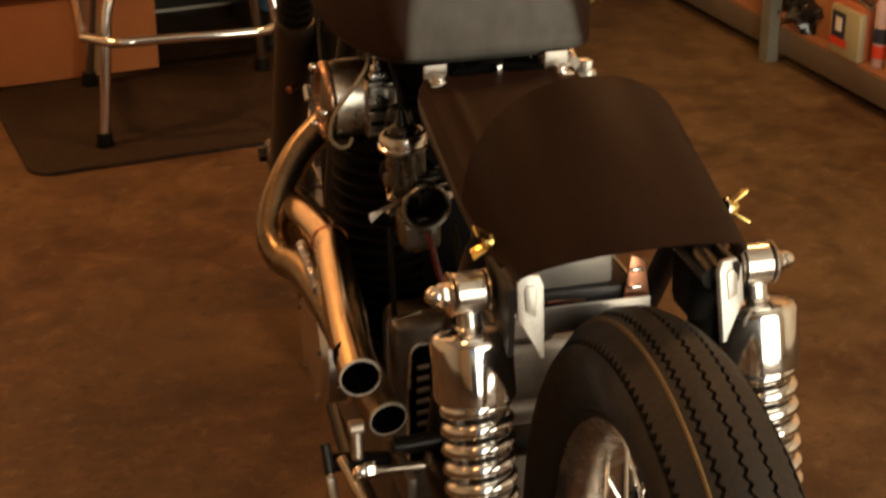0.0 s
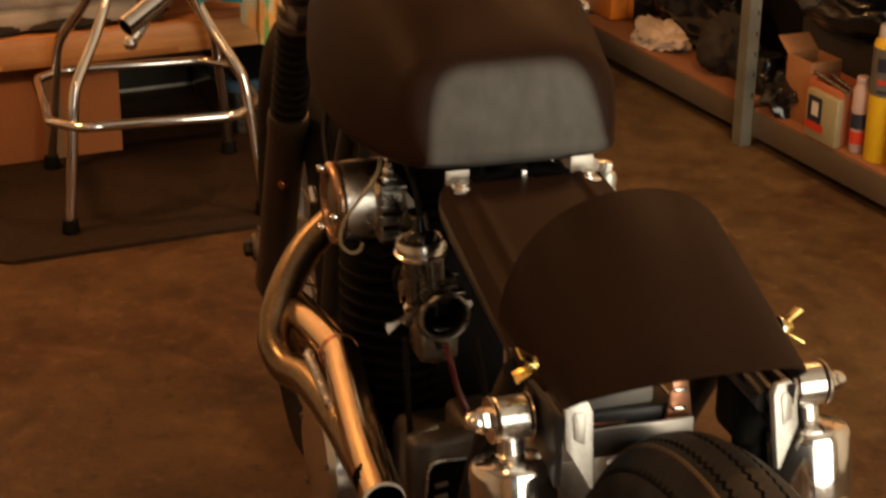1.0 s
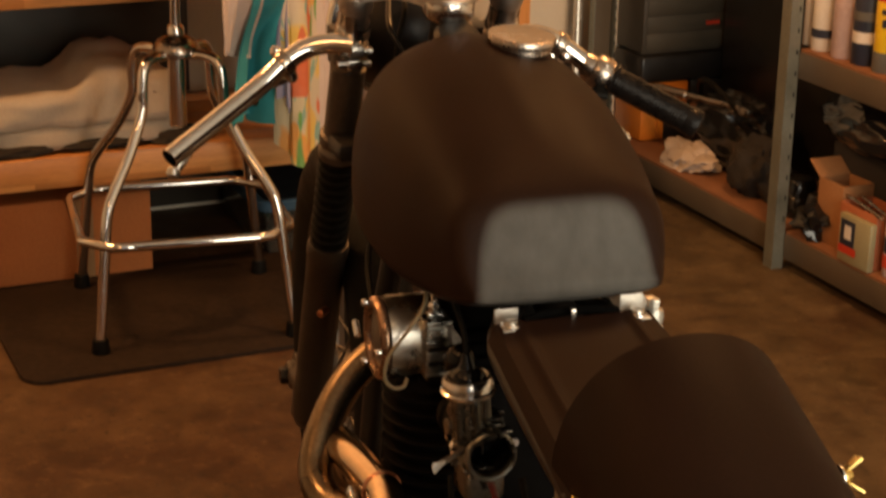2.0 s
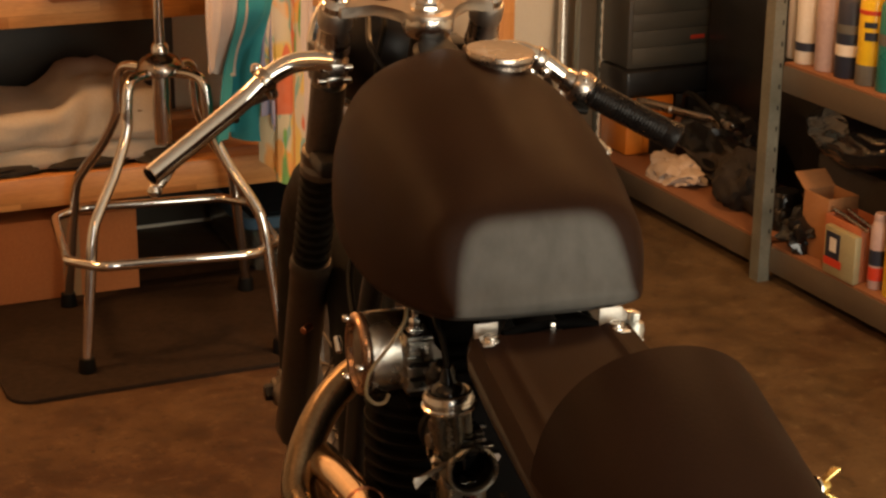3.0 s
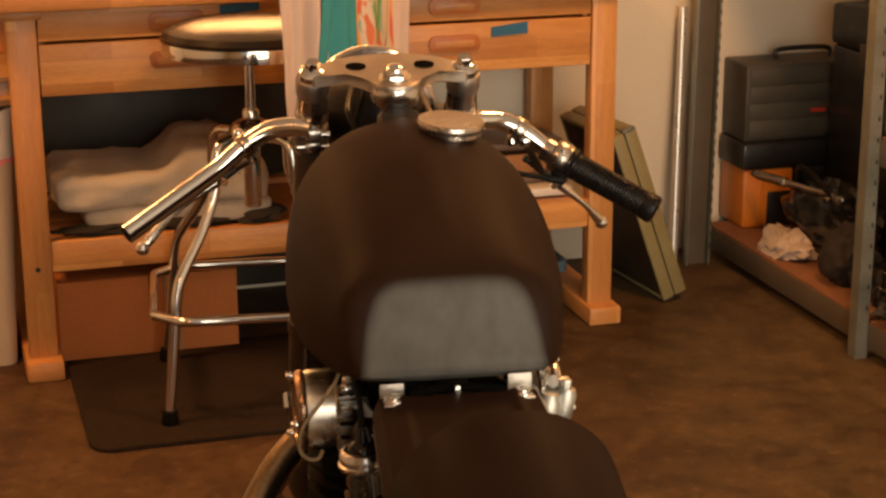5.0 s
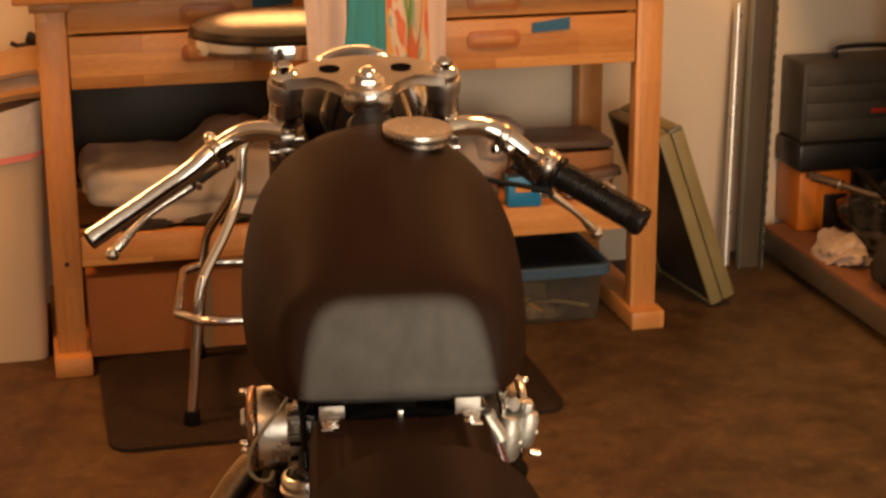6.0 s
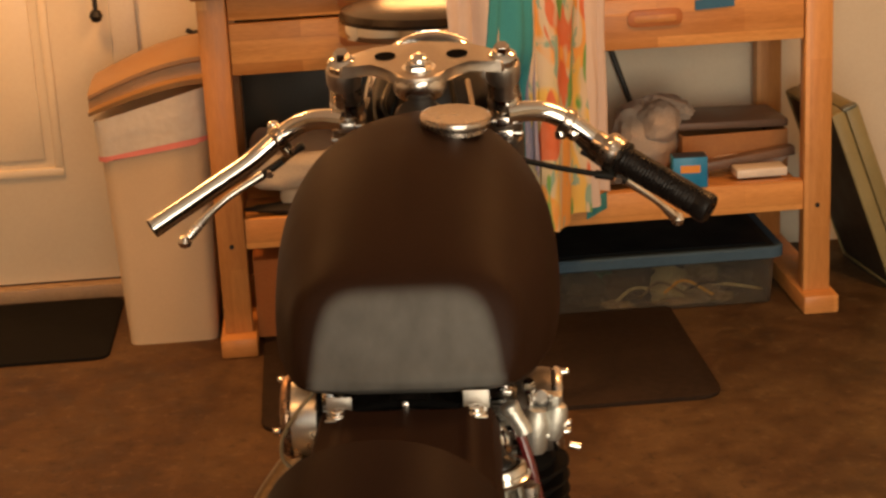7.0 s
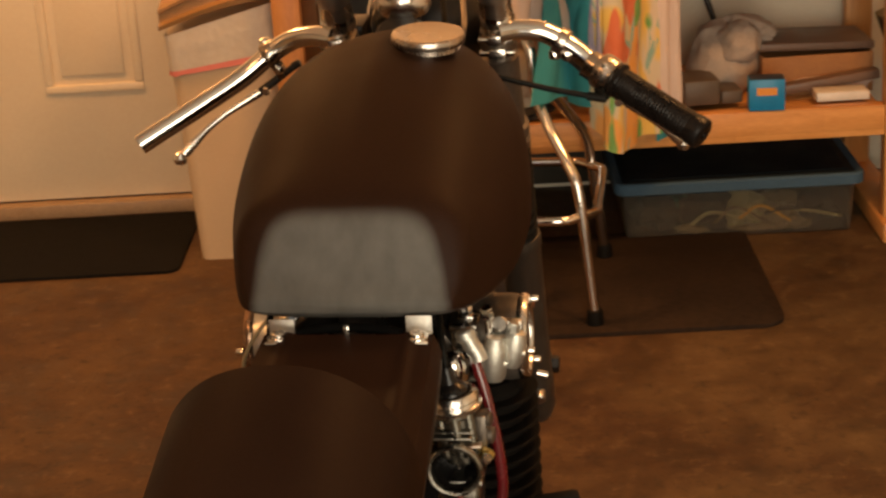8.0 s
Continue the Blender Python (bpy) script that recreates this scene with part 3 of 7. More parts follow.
def panel_door():
    door = part("door_1", box(-1.17, 0.535, 0.045, -0.27, 0.575, 2.03, 0.002), DOOR_PAINT, None, "", ROOM.copy())
    tagged(door, "cream painted panel door with a bronze threshold", "door", "", "structure")
    for z0, z1 in ((0.325, 1.0), (1.12, 1.9)):
        for x0, x1 in ((-1.04, -0.79), (-0.67, -0.42)):
            frame_mesh = joined(box(x0, 0.527, z0, x1, 0.536, z0 + 0.022, 0.004), box(x0, 0.527, z1 - 0.022, x1, 0.536, z1, 0.004), box(x0, 0.527, z0 + 0.022, x0 + 0.022, 0.536, z1 - 0.022, 0.004), box(x1 - 0.022, 0.527, z0 + 0.022, x1, 0.536, z1 - 0.022, 0.004))
            part("panel_moulding", frame_mesh, DOOR_PAINT, door)
            part("raised_panel", box(x0 + 0.045, 0.529, z0 + 0.045, x1 - 0.045, 0.5345, z1 - 0.045, 0.003), DOOR_PAINT, door)
    part("threshold", box(-1.17, 0.50, 0.0, -0.27, 0.60, 0.040, 0.006), THRESHOLD, door, "worn bronze threshold")
    part("door_pull", joined(rod((-0.297, 0.50, 0.74), (-0.297, 0.50, 0.95), 0.006), lathe([(0, -0.018), (0.012, -0.012), (0.017, 0), (0.012, 0.012), (0, 0.018)], 16, Matrix.Translation((-0.297, 0.50, 0.728)))), BLACK_PLASTIC, door, "dark rod with a ball end")
    part("pull_mount", rod((-0.297, 0.53, 0.945), (-0.297, 0.497, 0.945), 0.01), BLACK_PLASTIC, door)
    for x0, x1, z0, z1 in ((-0.27, -0.205, 0.0, 2.11), (-1.235, -1.17, 0.0, 2.11), (-1.17, -0.27, 2.035, 2.11)):
        trim = part("trim", box(x0, 0.53, z0, x1, 0.60, z1, 0.005), TRIM_PAINT, None, "", ROOM.copy())
        tagged(trim, "cream painted door trim", "door trim", "", "structure")


panel_door()


# ---- the motorcycle: rear at -y, front at +y ----
bike = thing("motorcycle", "stripped custom motorcycle with satin dark tank and bare exhaust pipes", "motorcycle", (0, 0, 0), 0.0, room=False)
REAR_AXLE, FRONT_AXLE = (-0.006, -0.188, 0.382), (-0.014, 1.23, 0.370)


def mirrored(points, s):
    return [(x * s, y, z) for x, y, z in points]


TANK_TOP = [(0.366, 0.812), (0.374, 0.828), (0.386, 0.862), (0.399, 0.890), (0.415, 0.906), (0.45, 0.926), (0.50, 0.949), (0.56, 0.970), (0.62, 0.984), (0.68, 0.991), (0.73, 0.987), (0.765, 0.970), (0.785, 0.945), (0.792, 0.915)]
TANK_HALF = [(0.366, 0.098), (0.386, 0.110), (0.41, 0.119), (0.45, 0.131), (0.50, 0.143), (0.56, 0.150), (0.62, 0.152), (0.68, 0.145), (0.73, 0.128), (0.765, 0.108), (0.785, 0.084), (0.792, 0.060)]
TANK_LOW = [(0.366, 0.800), (0.38, 0.790), (0.42, 0.777), (0.50, 0.770), (0.62, 0.776), (0.72, 0.800), (0.792, 0.86)]
TANK_WAIST = [(0.366, 0.805), (0.40, 0.804), (0.46, 0.802), (0.55, 0.806), (0.68, 0.838), (0.792, 0.885)]
TANK_BOXY = [(0.366, 5.0), (0.40, 4.4), (0.43, 3.3), (0.48, 2.8), (0.58, 2.6), (0.68, 2.45), (0.792, 2.2)]


def tank_section(y, count=160):
    top, half, low, waist, e = (spline(k, y) for k in (TANK_TOP, TANK_HALF, TANK_LOW, TANK_WAIST, TANK_BOXY))
    out = []
    for k in range(count):
        a = 2 * math.pi * k / count
        c, s = math.cos(a), math.sin(a)
        x = half * math.copysign(abs(c) ** (2 / e), c)
        if s >= 0:
            z = waist + (top - waist) * abs(s) ** (2 / e)
            z += 0.0046 * (math.exp(-abs(x) / 0.026) - 0.40) * min(1.0, max(0.0, (y - 0.42) / 0.05)) * s
        else:
            x = half * math.copysign(abs(c) ** (2 / 3.0), c)
            z = waist - (waist - low) * abs(s) ** (2 / 3.0)
        out.append(Vector((x, y, z)))
    return out


def loft(sections):
    bm = bmesh.new()
    rings = [[bm.verts.new(p) for p in s] for s in sections]
    count = len(rings[0])
    for a, b in zip(rings, rings[1:]):
        for k in range(count):
            j = (k + 1) % count
            bm.faces.new((a[k], a[j], b[j], b[k]))
    bm.faces.new(rings[0][::-1])
    bm.faces.new(rings[-1])
    return bm


def build_tank():
    ys = [0.366 + 0.0033 * k for k in range(16)] + [0.42 + 0.0118 * k for k in range(31)] + [0.778, 0.784, 0.789, 0.792]
    tank = part("fuel_tank", loft([tank_section(y) for y in sorted(set(ys))]), tank_material(), bike, "satin brown-black fuel tank with daylight sheen painted grey on its rear face", angle=60)
    at = Matrix.Translation((0.045, 0.664, 0.981)) @ Matrix.Rotation(radians(3), 4, "Y") @ Matrix.Rotation(radians(5), 4, "X")
    part("filler_cap", lathe([(0, 0), (0.030, 0), (0.034, 0.003), (0.034, 0.008), (0.0382, 0.0095), (0.0392, 0.0115), (0.0392, 0.0165), (0.0382, 0.0185), (0.0362, 0.0192), (0.0345, 0.0190), (0, 0.0196)], 48, at), WORN_CHROME, tank, "chrome screw-on filler cap")
    for s in (-1, 1):
        x = 0.066 * s
        rise = 0.7950 if s < 0 else 0.7985
        plate = joined(box(x - 0.0115, 0.335, 0.7795, x + 0.0115, 0.364, 0.7820, 0.001), box(x - 0.0125, 0.3615, 0.7795, x + 0.0125, 0.3645, rise, 0.0012))
        bracket = part("tank_bracket", plate, DIRTY_ALU if s < 0 else RAW_STEEL, tank, "dull steel mounting tab" if s < 0 else "bare bright steel mounting tab")
        part("bolt", joined(lathe([(0, 0), (0.0108, 0), (0.0112, 0.001), (0.0108, 0.0024), (0.0075, 0.0028), (0.0072, 0.0058), (0.0062, 0.0068), (0.0040, 0.0068), (0.0036, 0.0040), (0, 0.0040)], 24, Matrix.Translation((x, 0.347, 0.7820)))), POLISHED_ALLOY, bracket, "socket screw with a washer")
    return tank


def build_seat_pan():
    def f(s, t):
        y = 0.352 - 0.33 * t
        z = 0.784 - 0.172 * (0.352 - y)
        half = 0.088 + 0.045 * (0.352 - y)
        x = (2 * s - 1)
        rib = 0.003 * (math.exp(-((abs(x) - 0.66) / 0.06) ** 2))
        drop = 0.018 * max(0.0, (abs(x) - 0.93) / 0.07)
        return (x * half, y, z + rib - drop)
    pan = part("seat_pan", thick(grid(48, 16, f), 0.0025), TANK_PAINT, bike, "satin dark sheet-metal seat pan", angle=50)
    lip = tube([(-0.05, 0.356, 0.783), (-0.02, 0.362, 0.786), (0.02, 0.362, 0.786), (0.05, 0.356, 0.783)], 0.005, 8)
    part("front_lip", lip, SOOT_AND_SHADE, pan)
    part("clip", box(-0.004, 0.347, 0.782, 0.002, 0.352, 0.794, 0.001), POLISHED_ALLOY, pan)
    return pan


def through_three(a, m, b, s):
    """A smooth value from a, by m halfway, to b."""
    return (1 - s) * (1 - 2 * s) * a + 4 * s * (1 - s) * m + s * (2 * s - 1) * b


def build_fender():
    def f(s, t):
        a = math.pi * t
        h = max(0.0, math.sin(a)) ** 0.835
        half = 0.102 + 0.0052 * s
        x = -math.copysign(abs(math.cos(a)) ** 0.92, math.cos(a)) * half - 0.0025
        yb, zb = -0.0455 + 0.1514 * s, 0.740 + 0.011 * s
        yc, zc = through_three(-0.111, -0.0126, 0.079, s), through_three(0.790, 0.836, 0.8722, s)
        return (x, yb + (yc - yb) * h, zb + (zc - zb) * h)
    fender = part("rear_fender", thick(grid(28, 48, f), 0.0022), FENDER_PAINT, bike, "chopped satin dark rear fender", angle=60)
    for s in (-1, 1):
        c = Vector((-0.1045, 0.018, 0.751)) if s < 0 else Vector((0.1035, -0.004, 0.767))
        m = Matrix.Translation(c) @ Matrix.Rotation(radians(90 * s), 4, "Y")
        hub = lathe([(0, 0), (0.0065, 0), (0.0065, 0.004), (0.0045, 0.010), (0, 0.010)], 16)
        wings = []
        for w in (-1, 1):
            b = box(-0.0062, -0.0013, 0, 0.0062, 0.0013, 0.017, 0.0011)
            for v in b.verts:
                v.co.x *= 0.72 + 0.45 * math.sin(min(1, max(0, v.co.z / 0.017)) * 2.2)
            wings.append(moved(b, Matrix.Rotation(radians(72), 4, "Z") @ Matrix.Translation((0, 0.005 * w, 0.005)) @ Matrix.Rotation(radians(-34 * w), 4, "X")))
        part("wing_nut", joined(hub, *wings), BRASS, fender, "brass wing nut", m)
        part("washer", lathe([(0, 0), (0.010, 0), (0.010, 0.0015), (0, 0.0015)], 20, Matrix.Translation(c - Vector((0.0013 * s, 0, 0))) @ Matrix.Rotation(radians(90 * s), 4, "Y")), POLISHED_ALLOY, fender)
    return fender


def build_wheel(name, axle, outer, width, rim_r, ribs, steer=0.0):
    """Wire wheel turning about x."""
    base = Matrix.Translation(axle) @ Matrix.Rotation(radians(steer), 4, "Z")
    c = base @ Matrix.Rotation(radians(90), 4, "Y")
    w = width / 2
    k = w / 0.057
    lip, well = 0.040 * k, 0.030 * k
    rim = part(name, lathe([(rim_r + 0.006, -lip), (rim_r + 0.009, -0.037 * k), (rim_r + 0.002, -well), (rim_r - 0.006, -0.018), (rim_r - 0.009, 0), (rim_r - 0.006, 0.018), (rim_r + 0.002, well), (rim_r + 0.009, 0.037 * k), (rim_r + 0.006, lip), (rim_r - 0.003, 0.033 * k), (rim_r - 0.011, 0.02), (rim_r - 0.014, 0), (rim_r - 0.011, -0.02), (rim_r - 0.003, -0.033 * k)], 96, c, True), RIM_ALLOY if ribs else DULL_ALLOY, bike, "wire wheel with a bright alloy rim" if ribs else "wire wheel with a dull dark rim")
    h = outer - rim_r

    def crown(x):
        return outer - (12.0 if ribs else 16.0) * x * x
    edge = 0.0495
    prof = [(rim_r + 0.003, -0.036 * k), (rim_r + 0.014, -0.042 * k), (rim_r + 0.30 * h, -0.0525 * k), (rim_r + 0.50 * h, -w), (rim_r + 0.62 * h, -0.0560 * k)]
    if ribs:
        prof += [(crown(edge + 0.0022) - 0.001, -edge - 0.0022), (crown(edge) + 0.0004, -edge), (crown(edge) - 0.0055, -edge + 0.001)]
    prof += [(crown(x) - (0.0065 if ribs else 0.0), -x) for x in (0.036, 0.024, 0.012, 0.0)]
    prof += [(r, -z) for r, z in prof[-2::-1]]
    tyre = part("tyre", lathe(prof, 120, c), TYRE if ribs else RUBBER, rim, "black tyre with zigzag ribs" if ribs else "black tyre", angle=40)
    if ribs:
        steps = 680
        for lo, hi in ((-0.0462, -0.0218), (-0.0182, -0.0018), (0.0018, 0.0182), (0.0218, 0.0462)):
            bm = bmesh.new()
            rings = []
            for j in range(steps):
                a = 2 * math.pi * j / steps
                z = 0.0017 * (1 if j % 4 in (1, 2) else -1) * (0.6 if j % 2 else 1)
                x0, x1 = lo + z, hi + z
                row = []
                for x, d in ((x0, -0.0075), (x0, 0.0), ((x0 + x1) / 2, 0.0008), (x1, 0.0), (x1, -0.0075)):
                    r = crown(x) + d
                    row.append(bm.verts.new((x, r * math.sin(a), r * math.cos(a))))
                rings.append(row)
            for j in range(steps):
                a, b = rings[j], rings[(j + 1) % steps]
                for q in range(4):
                    bm.faces.new((a[q], a[q + 1], b[q + 1], b[q]))
            part("tread_rib", moved(bm, base), TYRE, tyre, angle=30)
        part("mould_line", lathe([(crown(0.0275) - 0.0012, -0.0016), (crown(0.0283) + 0.0018, -0.0010), (crown(0.0283) + 0.0024, 0), (crown(0.0283) + 0.0018, 0.0010), (crown(0.0290) - 0.0012, 0.0016)], 120, c @ Matrix.Translation((0, 0, -0.0283))), WORN_LINE, tyre, "ochre mould line")
    if ribs:
        for side in (-1, 1):
            for f, out in ((0.10, 0.0007), (0.16, 0.0007)):
                zz = side * spline([(0.0, 0.0365 * k), (0.13, 0.042 * k), (0.30, 0.0525 * k)], f)
                part("sidewall_ridge", lathe([(rim_r + f * h - 0.0016, zz - side * 0.002), (rim_r + f * h, zz + side * out), (rim_r + f * h + 0.0016, zz - side * 0.002)], 96, c), TYRE, tyre)
    part("hub", lathe([(0.012, -0.085), (0.030, -0.085), (0.032, -0.05), (0.085, -0.048), (0.088, -0.040), (0.086, -0.030), (0.03, -0.026), (0.028, 0.03), (0.055, 0.034), (0.057, 0.044), (0.03, 0.05), (0.028, 0.085), (0.012, 0.085)], 48, c), DULL_ALLOY, rim)
    for j in range(36):
        a = 2 * math.pi * (j + 0.5) / 36
        side = 1 if j % 2 else -1
        lead = 0.55 * (1 if (j // 2) % 2 else -1)
        hr = 0.075 if side < 0 else 0.05
        p0 = Vector((0.040 * side, hr * math.sin(lead), hr * math.cos(lead)))
        m = base @ Matrix.Rotation(a, 4, "X")
        part("spoke", rod(p0, (0.004 * side, 0, rim_r - 0.012), 0.0022, seg=6), CHROME if ribs else DULL_ALLOY, rim, "", m)
    return rim


def build_shock(s):
    top, low = (Vector((-0.127, 0.022, 0.702)), Vector((-0.124, -0.055, 0.385))) if s < 0 else (Vector((0.141, 0.012, 0.701)), Vector((0.153, -0.065, 0.385)))
    m = axis_matrix(top, low)
    shock = part("shock_absorber", lathe([(0, 0.030), (0.012, 0.030), (0.0135, 0.032), (0.026, 0.0335), (0.0335, 0.036), (0.0365, 0.0405), (0.0372, 0.046), (0.0372, 0.092), (0.0358, 0.0965), (0.033, 0.098), (0.0325, 0.092), (0, 0.092)], 48, m), CHROME, bike, "chrome shock absorber with a shrouded coil spring")
    part("top_eye", joined(lathe([(0.008, -0.014), (0.0175, -0.014), (0.019, -0.012), (0.019, 0.012), (0.0175, 0.014), (0.008, 0.014)], 32, Matrix.Translation(top) @ Matrix.Rotation(radians(90), 4, "Y")), rod(top + (low - top).normalized() * 0.016, top + (low - top).normalized() * 0.034, 0.0115)), POLISHED_ALLOY, shock)
    for e in (-1, 1):
        part("eye_washer", lathe([(0.006, 0), (0.0195, 0), (0.020, 0.0012), (0.0195, 0.0025), (0.006, 0.0025)], 32, Matrix.Translation(top + Vector((0.0155 * e, 0, 0))) @ Matrix.Rotation(radians(90 * e), 4, "Y")), WORN_CHROME, shock)
    x1 = top.x + 0.018 * s
    part("acorn_nut", joined(hexbolt((x1, top.y, top.z), (x1 + 0.010 * s, top.y, top.z), 0.0105), lathe([(0.009, 0), (0.0085, 0.006), (0.005, 0.011), (0, 0.0125)], 20, axis_matrix((x1 + 0.009 * s, top.y, top.z), (x1 + 0.03 * s, top.y, top.z)))), CHROME, shock, "chrome acorn nut")
    coil = [m @ Vector((0.0265 * math.cos(a), 0.0265 * math.sin(a), 0.096 + 0.0183 * a / (2 * math.pi))) for a in np.linspace(0, 2 * math.pi * 11, 11 * 18)]
    part("coil_spring", tube(coil, 0.0074, 14, 1), CHROME, shock, "chrome coil spring")
    length = (low - top).length
    part("damper_body", lathe([(0, 0.10), (0.012, 0.10), (0.012, 0.2), (0.0185, 0.205), (0.0185, length - 0.03), (0.013, length - 0.018), (0, length - 0.018)], 24, m), DULL_ALLOY, shock)
    part("lower_eye", lathe([(0.008, -0.013), (0.0175, -0.013), (0.0175, 0.013), (0.008, 0.013)], 24, Matrix.Translation(low) @ Matrix.Rotation(radians(90), 4, "Y")), DULL_ALLOY, shock)
    return shock


def build_frame():
    fr = part("frame", tube([(0, 0.77, 0.92), (0, 0.66, 0.83), (0, 0.50, 0.79), (0, 0.36, 0.765), (0, 0.26, 0.70), (0, 0.22, 0.58)], 0.019, 16), FRAME_PAINT, bike, "black tubular steel frame")
    part("head_tube", rod((0, 0.755, 0.985), (0, 0.84, 0.80), 0.028), FRAME_PAINT, fr)
    for s in (-1, 1):
        part("seat_rail", tube(mirrored([(0.03, 0.44, 0.770), (0.070, 0.37, 0.758), (0.078, 0.30, 0.744), (0.084, 0.15, 0.722), (0.090, 0.0, 0.710), (0.090, -0.02, 0.708)], s), 0.0125, 14), FRAME_PAINT, fr)
        part("rear_tube", tube(mirrored([(0.100, 0.08, 0.715), (0.10, 0.16, 0.60), (0.095, 0.24, 0.45), (0.09, 0.27, 0.36)], s), 0.0125, 12), FRAME_PAINT, fr)
        part("down_tube", tube(mirrored([(0.03, 0.80, 0.86), (0.07, 0.83, 0.60), (0.10, 0.80, 0.30), (0.115, 0.70, 0.21), (0.12, 0.40, 0.20), (0.10, 0.25, 0.30)], s), 0.0145, 12), FRAME_PAINT, fr)
        # the cut and ground end of each rear rail, a flattened hollow section
        out = [(-0.0115, -0.018), (-0.002, -0.032), (0.008, -0.052), (0.0115, -0.053), (0.0120, 0.012), (0.008, 0.021), (-0.006, 0.022), (-0.0115, 0.015)]
        m = Matrix.Translation((-0.087 if s < 0 else 0.098, -0.032, 0.716 if s < 0 else 0.708)) @ Matrix.Rotation(radians(9 * s), 4, "Z") @ Matrix.Rotation(radians(78), 4, "X")
        o = [(x * -s, y) for x, y in out]
        part("rail_end_plate", prism(o, -0.004, 0.004, 0.0015), RAW_STEEL, fr, "cut rail end ground to bare steel", m)
        hole = [(-0.0045, -0.010), (0.0045, -0.015), (0.0055, 0.008), (0.0035, 0.0125), (-0.0035, 0.0125), (-0.0055, 0.008)]
        part("weld_face", prism([(x * -s, y) for x, y in hole], 0.0035, 0.0058, 0.001), DIRTY_ALU, fr, "", m)
        part("rail_gusset", prism([(-0.035, -0.045), (0.03, -0.02), (0.035, 0.02), (-0.04, 0.022)], -0.003, 0.003, 0.001), FRAME_PAINT, fr, "", Matrix.Translation((0.103 * s, 0.004, 0.706)) @ Matrix.Rotation(radians(90), 4, "Z") @ Matrix.Rotation(radians(90), 4, "X"))
    part("cross_tube", rod((-0.1, 0.10, 0.716), (0.1, 0.10, 0.716), 0.010), FRAME_PAINT, fr)
    sw = part("swingarm", tube([(-0.095, -0.20, 0.40), (-0.098, 0.05, 0.395), (-0.095, 0.24, 0.385), (-0.06, 0.27, 0.385), (0.06, 0.27, 0.385), (0.095, 0.24, 0.385), (0.098, 0.05, 0.395), (0.095, -0.20, 0.40)], 0.0175, 14), FRAME_PAINT, bike, "black swingarm")
    part("axle", rod((-0.125, -0.17, 0.40), (0.125, -0.17, 0.40), 0.010), WORN_CHROME, sw)
    st = part("centre_stand", tube([(-0.15, 0.145, 0.013), (-0.115, 0.20, 0.13), (-0.09, 0.26, 0.24)], 0.013, 12), FRAME_PAINT, bike, "black centre stand")
    part("stand_leg", tube([(0.15, 0.145, 0.013), (0.115, 0.20, 0.13), (0.09, 0.26, 0.24)], 0.013, 12), FRAME_PAINT, st)
    part("stand_bar", rod((-0.115, 0.20, 0.13), (0.115, 0.20, 0.13), 0.010), FRAME_PAINT, st)


